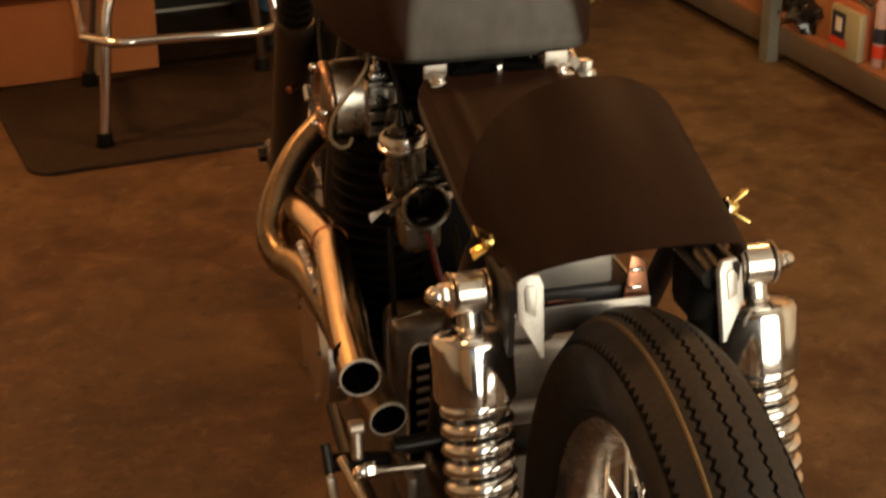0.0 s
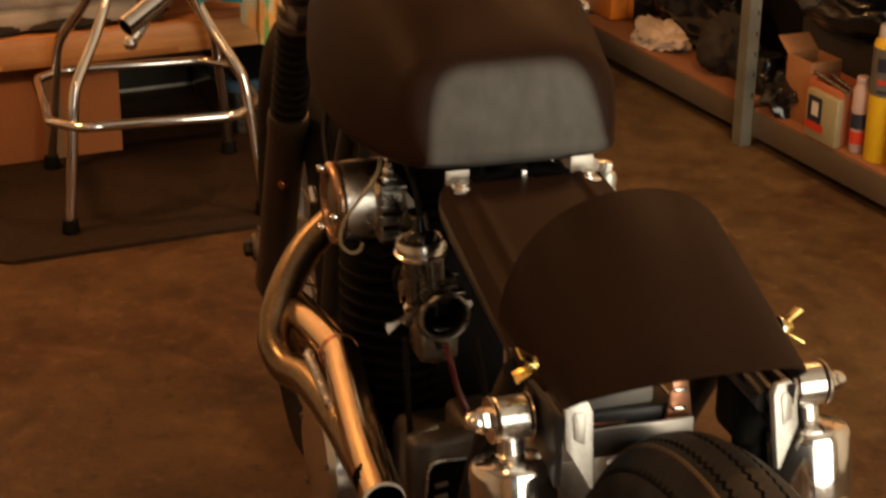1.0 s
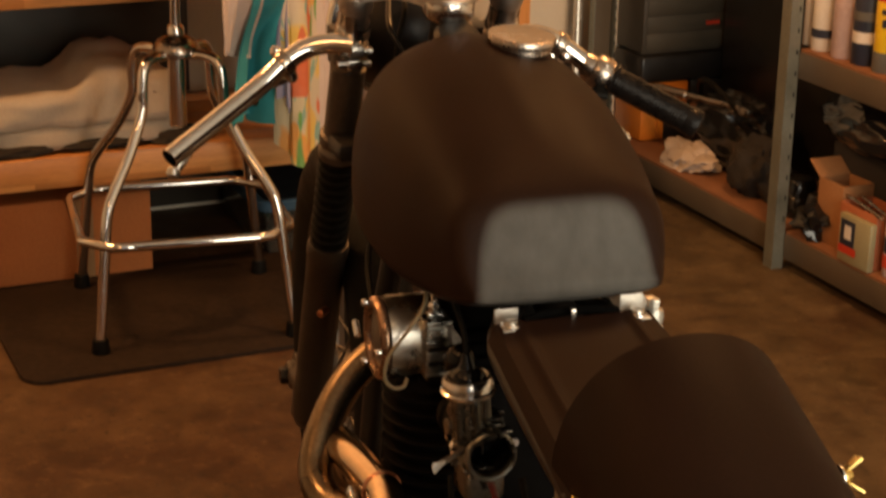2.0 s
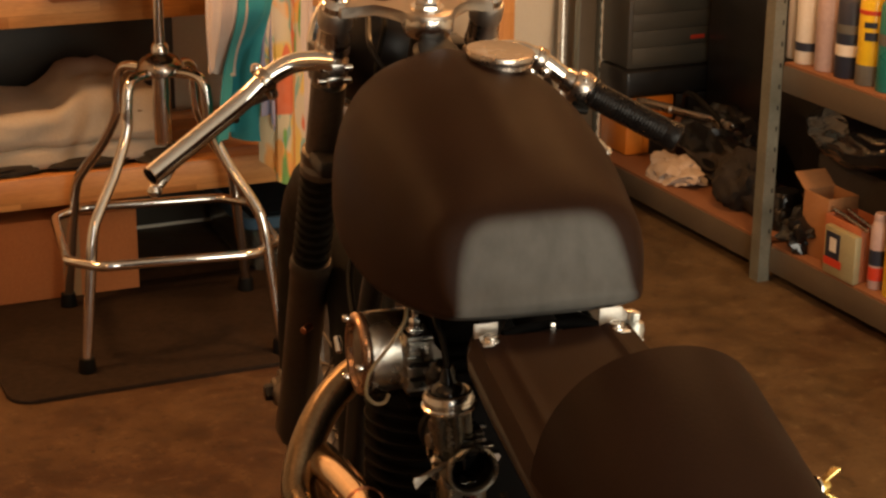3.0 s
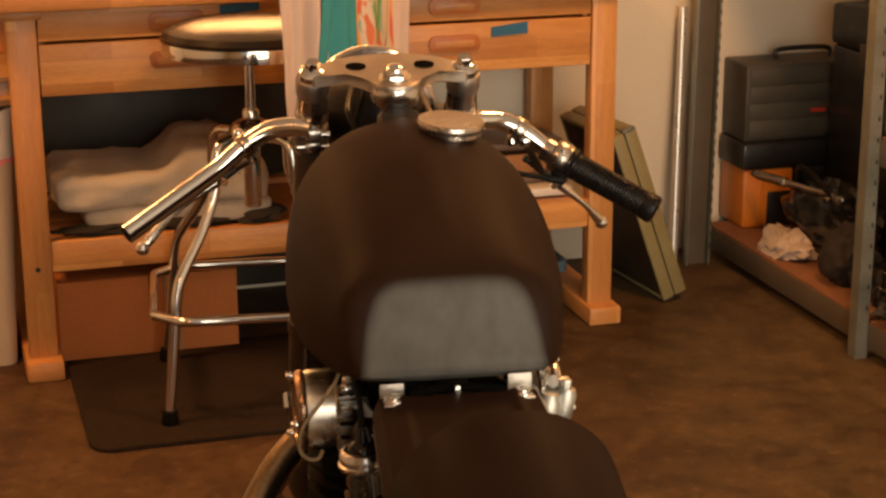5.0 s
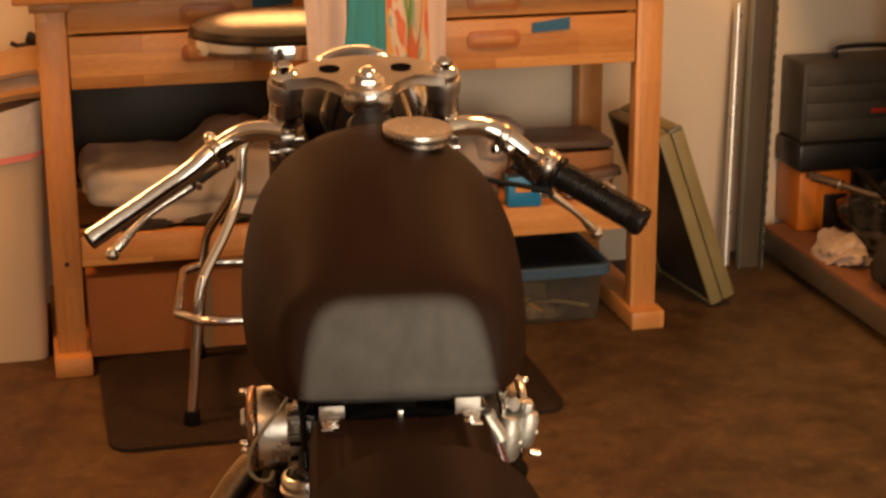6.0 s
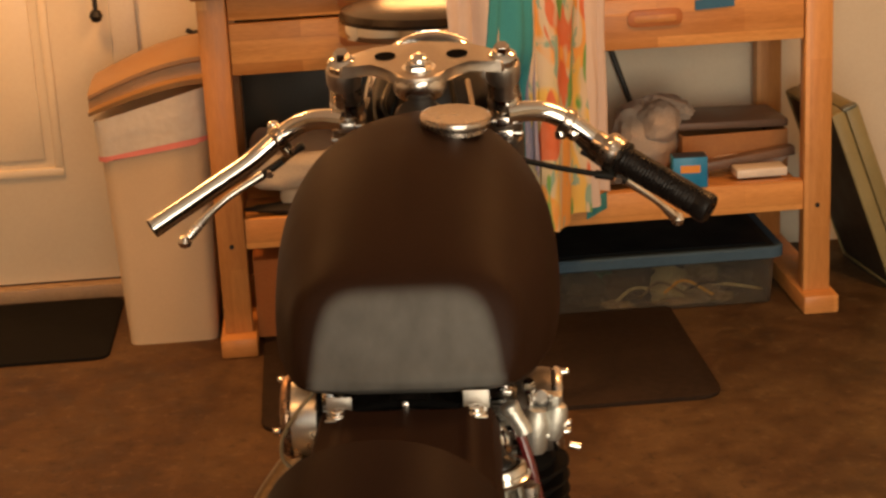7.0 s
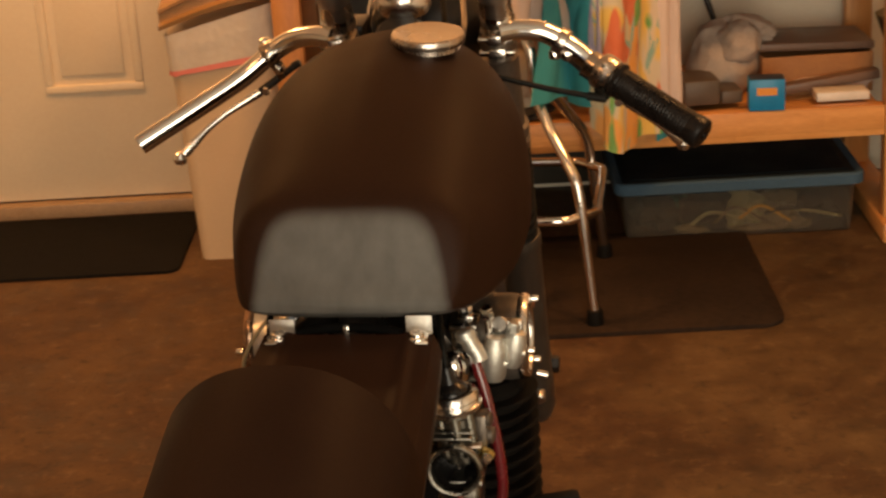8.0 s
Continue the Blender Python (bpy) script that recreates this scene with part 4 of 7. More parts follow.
def build_engine():
    eng = part("engine", joined(box(-0.125, 0.33, 0.225, 0.125, 0.74, 0.40, 0.02, 3), box(-0.105, 0.335, 0.39, 0.105, 0.48, 0.475, 0.018, 3)), DULL_ALLOY, bike, "black air-cooled twin engine with alloy covers")
    part("gearbox_cover", box(-0.118, 0.325, 0.41, -0.03, 0.40, 0.50, 0.014, 3), DULL_ALLOY, eng)
    part("breather_cover", box(-0.06, 0.32, 0.474, 0.06, 0.42, 0.515, 0.01, 3), DULL_ALLOY, eng)
    for s in (-1, 1):
        c = (-0.076, 0.562) if s < 0 else (0.094, 0.562)
        barrel = part("cylinder_barrel", rod((*c, 0.395), (*c, 0.650), 0.047, seg=40), ENGINE_BLACK, eng, "black finned cylinder barrel")
        for k in range(14):
            z = 0.418 + 0.0165 * k
            part("cooling_fin", lathe([(0.046, z), (0.0605, z), (0.062, z + 0.0012), (0.062, z + 0.0025), (0.0605, z + 0.0037), (0.046, z + 0.0037)], 44, Matrix.Translation((*c, 0))), ENGINE_BLACK, barrel)
    part("barrel_joint", joined(box(-0.045, 0.515, 0.395, 0.060, 0.62, 0.648, 0.006), box(-0.070, 0.60, 0.395, 0.085, 0.66, 0.62, 0.01)), ENGINE_BLACK, eng, "black casting between the barrels")
    head = part("cylinder_head", box(-0.100, 0.505, 0.645, 0.100, 0.640, 0.712, 0.014, 3), ENGINE_BLACK, eng, "black cylinder head")
    for k in range(4):
        part("head_fin", box(-0.106, 0.495, 0.650 + 0.016 * k, 0.106, 0.655, 0.6545 + 0.016 * k, 0.0015), ENGINE_BLACK, head)
    part("rocker_box", box(-0.070, 0.515, 0.708, 0.070, 0.63, 0.748, 0.016, 3), ENGINE_BLACK, head)
    for s in (-1, 1):
        m = Matrix.Translation((0.070 * s, 0.562, 0.694)) @ Matrix.Rotation(radians(90 * s), 4, "Y")
        drum = [(0.042, 0.0), (0.042, 0.006), (0.0460, 0.008), (0.0460, 0.0150), (0.0452, 0.0156), (0.0452, 0.0175), (0.0460, 0.0181), (0.0460, 0.0600), (0.0445, 0.0690), (0, 0.0690)]
        # the right drum gets dull alloy for the shadow it sits in
        cover = part("cam_cover", lathe(drum, 64, m), DRUM_ALLOY if s < 0 else DULL_ALLOY, head, "polished round cam end cover" if s < 0 else "round cam end cover with its shadow painted dull")
        # left ring: warm reflection painted as copper
        part("end_ring", lathe([(0.0420, 0.0690), (0.0450, 0.0700), (0.0460, 0.0725), (0.0455, 0.0765), (0.0430, 0.0800), (0.0390, 0.0810), (0.0355, 0.0800), (0.0335, 0.076), (0.0335, 0.0690)], 64, m, True), COPPER_TONED if s < 0 else POLISHED_ALLOY, cover, "end ring with a warm reflection painted coppery" if s < 0 else "polished rounded end ring")
        # the sunk face is painted dark for its own shadow
        part("end_face", lathe([(0, 0.0785), (0.012, 0.0785), (0.020, 0.0765), (0.0338, 0.0735), (0.0338, 0.068), (0, 0.068)], 40, m), DULL_ALLOY, cover, "sunken end face with its shadow painted dark")
        for q in range(3):
            a = 2.1 * q + 0.5
            part("cover_screw", lathe([(0, 0.081), (0.004, 0.081), (0.004, 0.087), (0.003, 0.0885), (0, 0.0885)], 12, m @ Matrix.Translation((0.040 * math.cos(a), 0.040 * math.sin(a), 0))), CHROME, cover)
        # the cast block beside the drum: a stepped body, a flat top plate and shallow fins
        x0, x1 = (-0.108, -0.083) if s < 0 else (0.075, 0.100)
        cap = part("valve_cap", joined(box(x0, 0.499, 0.664, x1, 0.535, 0.727, 0.003, 2), box(x0 - 0.001, 0.494, 0.7275, x1 + 0.003, 0.54, 0.7335, 0.0015)), CARB_ALLOY, head, "cast alloy valve cap with a flat top plate")
        for q in range(4):
            z = 0.670 + 0.0125 * q
            part("cap_fin", box(x0 - 0.0006, 0.4965, z, x1 + 0.0006, 0.534, z + 0.0032, 0.001), CARB_ALLOY, cap)
        xs = x1 if s < 0 else x0 - 0.014
        part("cap_web", moved(prism([(0, 0), (0.014, 0.006), (0.016, 0.040), (0.004, 0.056), (0, 0.056)], 0.0, 0.020, 0.0015), Matrix.Translation((xs, 0.523, 0.668)) @ Matrix.Rotation(radians(90), 4, "X")), DULL_ALLOY, cap)
        part("head_stud", joined(box(x0 + 0.006, 0.510, 0.7335, x0 + 0.022, 0.526, 0.7365, 0.001), hexbolt((x0 + 0.014, 0.518, 0.7365), (x0 + 0.014, 0.518, 0.7475), 0.0068), rod((x0 + 0.014, 0.518, 0.745), (x0 + 0.014, 0.518, 0.753), 0.0035)), CHROME, head)
    # left polished side cover and right clutch cover
    for s, r, z in ((-1, 0.074, 0.400), (1, 0.085, 0.372)):
        m = Matrix.Translation((0.12 * s, 0.53, z)) @ Matrix.Rotation(radians(90 * s), 4, "Y")
        side = part("side_cover", lathe([(r + 0.004, 0), (r + 0.004, 0.022), (r, 0.026), (r, 0.050), (r - 0.006, 0.058), (r - 0.03, 0.062), (0, 0.064)], 64, m), POLISHED_ALLOY, eng, "polished round crankcase cover")
        for q in range(5):
            a = 2 * math.pi * q / 5
            part("cover_screw", lathe([(0, 0.055), (0.004, 0.055), (0.004, 0.061), (0, 0.062)], 10, m @ Matrix.Translation(((r - 0.009) * math.cos(a), (r - 0.009) * math.sin(a), 0))), DULL_ALLOY, side)
    part("ignition_lead", tube([(-0.100, 0.53, 0.765), (-0.108, 0.508, 0.748), (-0.128, 0.500, 0.724), (-0.146, 0.508, 0.694), (-0.1495, 0.512, 0.668), (-0.140, 0.513, 0.655), (-0.129, 0.513, 0.655), (-0.124, 0.514, 0.664)], 0.0022, 8), CREAM_WIRE, eng, "thin cream wire")
    part("breather_stub", joined(lathe([(0, -0.024), (0.0110, -0.024), (0.0132, -0.020), (0.0138, 0.004), (0.0132, 0.012), (0.0105, 0.018), (0.0105, 0.023), (0, 0.024)], 28, Matrix.Translation((0.1215, 0.474, 0.708)) @ Matrix.Rotation(radians(7), 4, "Y")), box(0.108, 0.466, 0.700, 0.136, 0.484, 0.706, 0.002)), PALE_ALLOY, head, "pale cast alloy breather stub")
    part("inlet_cap", joined(lathe([(0, -0.020), (0.0095, -0.020), (0.0118, -0.015), (0.0118, 0.010), (0.009, 0.017), (0, 0.019)], 28, Matrix.Translation((0.1410, 0.480, 0.716)) @ Matrix.Rotation(radians(13), 4, "Y")), box(0.1285, 0.474, 0.708, 0.1535, 0.488, 0.7135, 0.002), hexbolt((0.1420, 0.478, 0.733), (0.1435, 0.477, 0.744), 0.006)), PALE_ALLOY, head, "pale cast alloy inlet cap")
    part("fuel_elbow", joined(tube([(0.097, 0.458, 0.742), (0.100, 0.455, 0.733), (0.107, 0.452, 0.722), (0.110, 0.450, 0.714)], 0.0088, 16), rod((0.094, 0.458, 0.744), (0.098, 0.457, 0.734), 0.0105, seg=18)), PALE_ALLOY, head, "short pale elbow that the fuel hose slips over")
    part("stub_bracket", joined(box(0.113, 0.486, 0.722, 0.150, 0.498, 0.742, 0.004), rod((0.128, 0.488, 0.736), (0.128, 0.480, 0.742), 0.008, seg=16)), ALLOY, head)
    part("cap_bolt", joined(hexbolt((0.1165, 0.482, 0.748), (0.1155, 0.478, 0.760), 0.0065), rod((0.117, 0.482, 0.732), (0.1165, 0.482, 0.749), 0.0045, seg=14)), CHROME, head)
    part("lever_tip", rod((0.156, 0.552, 0.656), (0.168, 0.552, 0.653), 0.0040, seg=12), CHROME, head)
    part("black_cable", tube([(-0.13, 0.64, 0.70), (-0.12, 0.70, 0.74), (-0.09, 0.74, 0.80), (-0.04, 0.77, 0.86)], 0.004, 8), RUBBER, eng)
    part("cam_cover_knob", rod((-0.1545, 0.612, 0.677), (-0.1545, 0.625, 0.691), 0.0045, seg=12), CHROME, eng)
    # cables that run down behind the carburettors
    part("black_cable", tube([(-0.108, 0.40, 0.60), (-0.112, 0.38, 0.55), (-0.112, 0.36, 0.48), (-0.11, 0.35, 0.40)], 0.0035, 8), RUBBER, eng)
    part("black_cable", tube([(-0.052, 0.34, 0.62), (-0.05, 0.30, 0.55), (-0.055, 0.30, 0.48), (-0.06, 0.31, 0.42)], 0.004, 8), RUBBER, eng)
    part("chain_guard", thick(grid(14, 6, lambda s, t: (-0.078 - 0.012 * t, 0.30 - 0.33 * s, 0.40 - 0.05 * s + 0.05 * t * math.sin(math.pi * (0.2 + 0.8 * s)))), 0.003), FRAME_PAINT, eng, "black chain guard")
    side_plate = part("sprocket_cover", box(-0.128, 0.318, 0.33, -0.045, 0.345, 0.522, 0.010, 3), DULL_ALLOY, eng, "dull alloy sprocket cover with a cut-out")
    # polished tube laid along the edge as its bright line
    part("cutout_edge", tube([(-0.112, 0.315, 0.355), (-0.112, 0.315, 0.40), (-0.109, 0.315, 0.474), (-0.106, 0.315, 0.490), (-0.098, 0.315, 0.497), (-0.076, 0.315, 0.4965), (-0.060, 0.315, 0.496)], 0.0020, 8), POLISHED_ALLOY, side_plate, "polished tube along the cut-out edge")
    # raised black block that paints the dark of the cut-out
    part("cover_recess", box(-0.109, 0.3135, 0.345, -0.060, 0.330, 0.493, 0.004, 2), SOOT_AND_SHADE, side_plate)
    # thin polished rods added as highlights on the casting edges
    for a, b in (((-0.126, 0.330, 0.521), (-0.089, 0.345, 0.521)), ((-0.100, 0.352, 0.506), (-0.062, 0.352, 0.508))):
        part("casting_edge", rod(a, b, 0.0022, seg=10), POLISHED_ALLOY, side_plate, "thin polished rod drawing a casting edge highlight")
    for k in range(8):
        part("chain_link", rod((-0.102, 0.311, 0.372 + 0.014 * k), (-0.088, 0.311, 0.374 + 0.014 * k), 0.0030, seg=10), DULL_ALLOY, side_plate)


def build_carb(s):
    x = -0.0735 if s < 0 else 0.089
    yb = Matrix.Rotation(radians(90), 4, "X")  # local z looks to the rear
    m = Matrix.Translation((x, 0.445, 0.630)) @ yb
    carb = part("carburettor", lathe([(0.022, 0), (0.024, 0.004), (0.024, 0.016), (0.019, 0.022), (0.019, 0.052), (0.022, 0.054), (0.0245, 0.060), (0.0262, 0.064), (0.0270, 0.068), (0.0262, 0.0695), (0.0235, 0.0690), (0.0215, 0.064), (0.0205, 0.060)], 40, m), CARB_ALLOY, bike, "cast alloy slide carburettor with an open mouth")
    part("mouth_ring", lathe([(0.0212, 0.0635), (0.0216, 0.0695), (0.0232, 0.0722), (0.0256, 0.0728), (0.0274, 0.0712), (0.0279, 0.0675), (0.0268, 0.0635)], 44, m, True), CARB_ALLOY, carb, "machined mouth ring")
    # the bore is lined black to paint the shade inside the mouth
    part("bore", lathe([(0.0213, 0.0660), (0.0200, 0.060), (0.0180, 0.046), (0.0175, 0.030), (0, 0.030)], 36, m), GLOSS_BLACK, carb, "open bore with its shade painted black")
    part("throttle_needle", joined(rod((x, 0.404, 0.618), (x, 0.404, 0.640), 0.0014, seg=8), box(x - 0.014, 0.402, 0.634, x + 0.014, 0.406, 0.637, 0.0008)), DULL_ALLOY, carb)
    lean = Matrix.Translation((x + (0.0130 if s < 0 else 0.004) * s, 0.406 if s < 0 else 0.411, 0.649 if s < 0 else 0.640)) @ Matrix.Rotation(radians(-4 if s < 0 else -8), 4, "Y")
    part("slide_chamber", joined(lathe([(0, -0.012), (0.0190, -0.012), (0.0190, 0.034), (0.0225, 0.037), (0.0225, 0.041), (0, 0.041)], 36, lean), *[lathe([(0, -0.004), (0.0055, -0.004), (0.0055, 0.036), (0.0045, 0.039), (0, 0.039)], 14, lean @ Matrix.Translation((0.0185 * math.cos(a), 0.0185 * math.sin(a), 0))) for a in (-0.7, -1.5, -2.4)]), CHAMBER_ALLOY, carb)
    part("chamber_cap", lathe([(0.0225, 0.0410), (0.0275, 0.0415), (0.0288, 0.0435), (0.0288, 0.0455), (0.0262, 0.0470), (0.0258, 0.0500), (0.0272, 0.0520), (0.0268, 0.0550), (0.0245, 0.0590), (0.0215, 0.0600), (0.0195, 0.0570), (0, 0.0565)], 44, lean), POLISHED_ALLOY, carb, "bright screw-on chamber cap")
    part("cap_insert", lathe([(0, 0.0565), (0.0185, 0.0565), (0.0180, 0.0610), (0.0150, 0.0650), (0.0090, 0.0690), (0.0070, 0.075), (0.0045, 0.085), (0, 0.086)], 28, lean), GLOSS_BLACK, carb, "glossy black cable entry")
    part("throttle_cable", tube([lean @ Vector((0, 0, 0.084)), lean @ Vector((-0.001 * s, 0.012, 0.108)), lean @ Vector((-0.006 * s, 0.05, 0.128)), (x * 0.5, 0.56, 0.775)], 0.0034, 8), RUBBER, carb, "black throttle cable")
    # the left dome is painted black for the dark it reflects
    part("fuel_dome", lathe([(0, -0.016), (0.0145, -0.016), (0.0165, -0.011), (0.0168, 0.0), (0.0150, 0.008), (0.0105, 0.0145), (0.0050, 0.0175), (0, 0.0185)], 36, Matrix.Translation((0.080 * s, 0.466, 0.700)) @ Matrix.Rotation(radians(12), 4, "X")), GLOSS_BLACK if s < 0 else CHROME, carb, "polished dome with its dark reflection painted black" if s < 0 else "polished dome")
    part("body_flange", joined(box(x - 0.021, 0.384, 0.6575, x + 0.017, 0.422, 0.6605, 0.001), box(x - 0.020, 0.386, 0.6640, x + 0.016, 0.420, 0.6660, 0.0008)), CARB_ALLOY, carb)
    part("side_boss", joined(rod((x + 0.020 * s, 0.415, 0.668), (x + 0.034 * s, 0.412, 0.668), 0.0075, seg=14), rod((x + 0.020 * s, 0.418, 0.650), (x + 0.036 * s, 0.416, 0.649), 0.0085, seg=14), box(x + 0.024 * s - 0.006, 0.405, 0.640, x + 0.024 * s + 0.006, 0.428, 0.674, 0.003)), DULL_ALLOY, carb)
    part("float_bowl", joined(box(x - 0.0215, 0.390, 0.570, x + 0.0215, 0.438, 0.610, 0.007, 3), box(x - 0.025, 0.386, 0.606, x + 0.025, 0.442, 0.613, 0.002)), CARB_ALLOY, carb)
    part("drain_plug", hexbolt((x, 0.414, 0.571), (x, 0.414, 0.562), 0.007), BRASS, carb)
    if s < 0:
        part("choke_lever", moved(prism([(-0.009, -0.010), (0.0085, 0.004), (0.0095, 0.008), (-0.010, 0.006), (-0.012, 0.000)], -0.0012, 0.0012, 0.0004), Matrix.Translation((x - 0.058, 0.362, 0.632)) @ Matrix.Rotation(radians(68), 4, "X") @ Matrix.Scale(0.72, 4)), RAW_STEEL, carb, "small bright choke lever")
        part("choke_shaft", rod((x - 0.026, 0.385, 0.636), (x - 0.055, 0.368, 0.633), 0.003, seg=10), DULL_ALLOY, carb)
    else:
        part("drain_nut", joined(hexbolt((x + 0.024, 0.405, 0.636), (x + 0.034, 0.396, 0.637), 0.0058), rod((x + 0.02, 0.408, 0.636), (x + 0.026, 0.404, 0.636), 0.004, seg=10)), BRASS, carb, "small brass union nut")
    for dx, dz in ((-0.026, 0.012), (-0.027, -0.004), (0.024, 0.010)):
        part("adjuster", joined(rod((x + dx, 0.415, 0.625 + dz), (x + dx * 1.25, 0.395, 0.625 + dz), 0.0042, seg=10), hexbolt((x + dx * 1.25, 0.397, 0.625 + dz), (x + dx * 1.28, 0.390, 0.625 + dz), 0.0055)), CHROME, carb)
    part("linkage_bar", joined(rod((x - 0.03, 0.425, 0.655), (x + 0.03, 0.425, 0.655), 0.003, seg=8), box(x - 0.012, 0.385, 0.649, x + 0.026, 0.398, 0.6515, 0.0005)), WORN_CHROME, carb)
    part("intake_rubber", lathe([(0.020, 0), (0.027, 0.004), (0.027, 0.014), (0.024, 0.017), (0.024, 0.030), (0.028, 0.034), (0.028, 0.050), (0.02, 0.052)], 32, Matrix.Translation((x, 0.487, 0.632)) @ yb), RUBBER, carb, "black intake rubber")
    part("hose_clamp", joined(lathe([(0.0285, 0), (0.0292, 0.001), (0.0292, 0.007), (0.0285, 0.008)], 36, Matrix.Translation((x, 0.447, 0.628)) @ yb), box(x + 0.01 * s - 0.006, 0.437, 0.654, x + 0.01 * s + 0.006, 0.448, 0.663, 0.001)), CHROME, carb, "steel hose clamp")
    part("overflow_hose", tube([(x + 0.002, 0.384, 0.600), (x + 0.006, 0.372, 0.580), (x + 0.012, 0.368, 0.552), (x + 0.022, 0.362, 0.525)], 0.0036, 10), RED_HOSE, carb, "dark red rubber hose")
    return carb


def build_exhausts():
    a = part("exhaust_pipe", tube([(-0.080, 0.680, 0.630), (-0.110, 0.690, 0.622), (-0.152, 0.675, 0.594), (-0.187, 0.642, 0.556), (-0.206, 0.606, 0.520), (-0.203, 0.560, 0.504), (-0.186, 0.508, 0.507), (-0.175, 0.43, 0.500), (-0.165, 0.32, 0.482), (-0.155, 0.222, 0.465)], 0.0200, 22, 8, 0.0012), DARK_PIPE, bike, "heat-tinted bare steel exhaust pipe")
    part("port_flange", lathe([(0.02, 0), (0.03, 0), (0.03, 0.01), (0.02, 0.01)], 28, axis_matrix((-0.078, 0.679, 0.631), (-0.110, 0.69, 0.622))), DULL_ALLOY, a)
    b = part("exhaust_pipe", tube([(-0.03, 0.80, 0.36), (-0.10, 0.79, 0.39), (-0.155, 0.752, 0.445), (-0.176, 0.705, 0.510), (-0.174, 0.655, 0.534), (-0.170, 0.60, 0.543), (-0.166, 0.54, 0.550), (-0.163, 0.485, 0.5555), (-0.163, 0.455, 0.557), (-0.168, 0.42, 0.556), (-0.179, 0.33, 0.553), (-0.188, 0.25, 0.551), (-0.194, 0.172, 0.546)], 0.0205, 22, 8, 0.0012), PIPE_STEEL, bike, "heat-tinted bare steel exhaust pipe")
    for o, end, back, r in ((a, (-0.155, 0.222, 0.465), (-0.1573, 0.245, 0.469), 0.0187), (b, (-0.194, 0.172, 0.546), (-0.1935, 0.195, 0.5475), 0.0192)):
        part("sooty_bore", lathe([(r, 0.002), (r, 0.046), (0, 0.046)], 32, axis_matrix(end, back)), SOOT_AND_SHADE, o, "sooty dark bore")
    for o, end, back, r in ((a, (-0.155, 0.222, 0.465), (-0.1573, 0.245, 0.469), 0.0204), (b, (-0.194, 0.172, 0.546), (-0.1935, 0.195, 0.5475), 0.0209)):
        part("tip_ring", lathe([(r - 0.0016, -0.001), (r - 0.0002, -0.001), (r + 0.0003, 0.0005), (r + 0.0003, 0.002), (r - 0.0002, 0.003), (r - 0.0016, 0.003)], 40, axis_matrix(end, back), True), RAW_STEEL, o, "bright cut pipe end")
    part("weld_bead", lathe([(0.0203, -0.003), (0.0222, -0.001), (0.0222, 0.001), (0.0203, 0.003)], 28, axis_matrix((-0.163, 0.472, 0.5563), (-0.163, 0.455, 0.557))), COPPERY, b)
    coil = [Vector((-0.1900, 0.500, 0.545)).lerp(Vector((-0.1935, 0.385, 0.541)), k / 199) + Vector((0.0055 * math.cos(k * 0.63), 0, 0.0055 * math.sin(k * 0.63))) for k in range(200)]
    part("retaining_spring", tube(coil, 0.0012, 6, 1), POLISHED_ALLOY, a, "small steel retaining spring")
    part("pipe_bracket", box(-0.195, 0.268, 0.482, -0.160, 0.276, 0.535, 0.002), DULL_ALLOY, a)


def build_rearset():
    r = part("rearset", box(-0.150, 0.165, 0.385, -0.138, 0.285, 0.425, 0.005), DULL_ALLOY, bike, "alloy footrest and shift linkage")
    part("bracket_tube", rod((-0.085, 0.235, 0.425), (-0.150, 0.232, 0.425), 0.010), FRAME_PAINT, r)
    part("cross_bolt", rod((-0.125, 0.19, 0.424), (-0.200, 0.188, 0.428), 0.0050), WORN_CHROME, r)
    part("bolt_head", joined(hexbolt((-0.176, 0.188, 0.428), (-0.190, 0.188, 0.4285), 0.0085), lathe([(0, 0), (0.0062, 0), (0.0062, 0.006), (0.0045, 0.009), (0, 0.0095)], 16, axis_matrix((-0.189, 0.188, 0.4285), (-0.22, 0.188, 0.43)))), CHROME, r)
    part("upright_link", joined(rod((-0.191, 0.21, 0.430), (-0.190, 0.22, 0.468), 0.0065), rod((-0.198, 0.219, 0.462), (-0.182, 0.219, 0.462), 0.0085)), SATIN_ALLOY, r)
    part("footpeg", rod((-0.150, 0.24, 0.405), (-0.214, 0.24, 0.412), 0.010), RUBBER, r)
    part("peg_end", lathe([(0, 0), (0.010, 0), (0.0115, 0.003), (0.010, 0.007), (0, 0.009)], 20, axis_matrix((-0.213, 0.24, 0.412), (-0.25, 0.24, 0.413))), COPPER_TONED, r)
    part("shift_rod", rod((-0.208, 0.215, 0.432), (-0.165, 0.115, 0.340), 0.006), PIPE_STEEL, r, "coppery linkage rod")
    part("lever_arm", rod((-0.222, 0.225, 0.445), (-0.214, 0.19, 0.345), 0.0055), FRAME_PAINT, r)
    coil = [Vector((-0.222, 0.200, 0.420)).lerp(Vector((-0.216, 0.180, 0.372)), k / 149) + Vector((0.0042 * math.cos(k * 0.7), 0.0042 * math.sin(k * 0.7), 0)) for k in range(150)]
    part("return_spring", tube(coil, 0.0010, 6, 1), POLISHED_ALLOY, r)


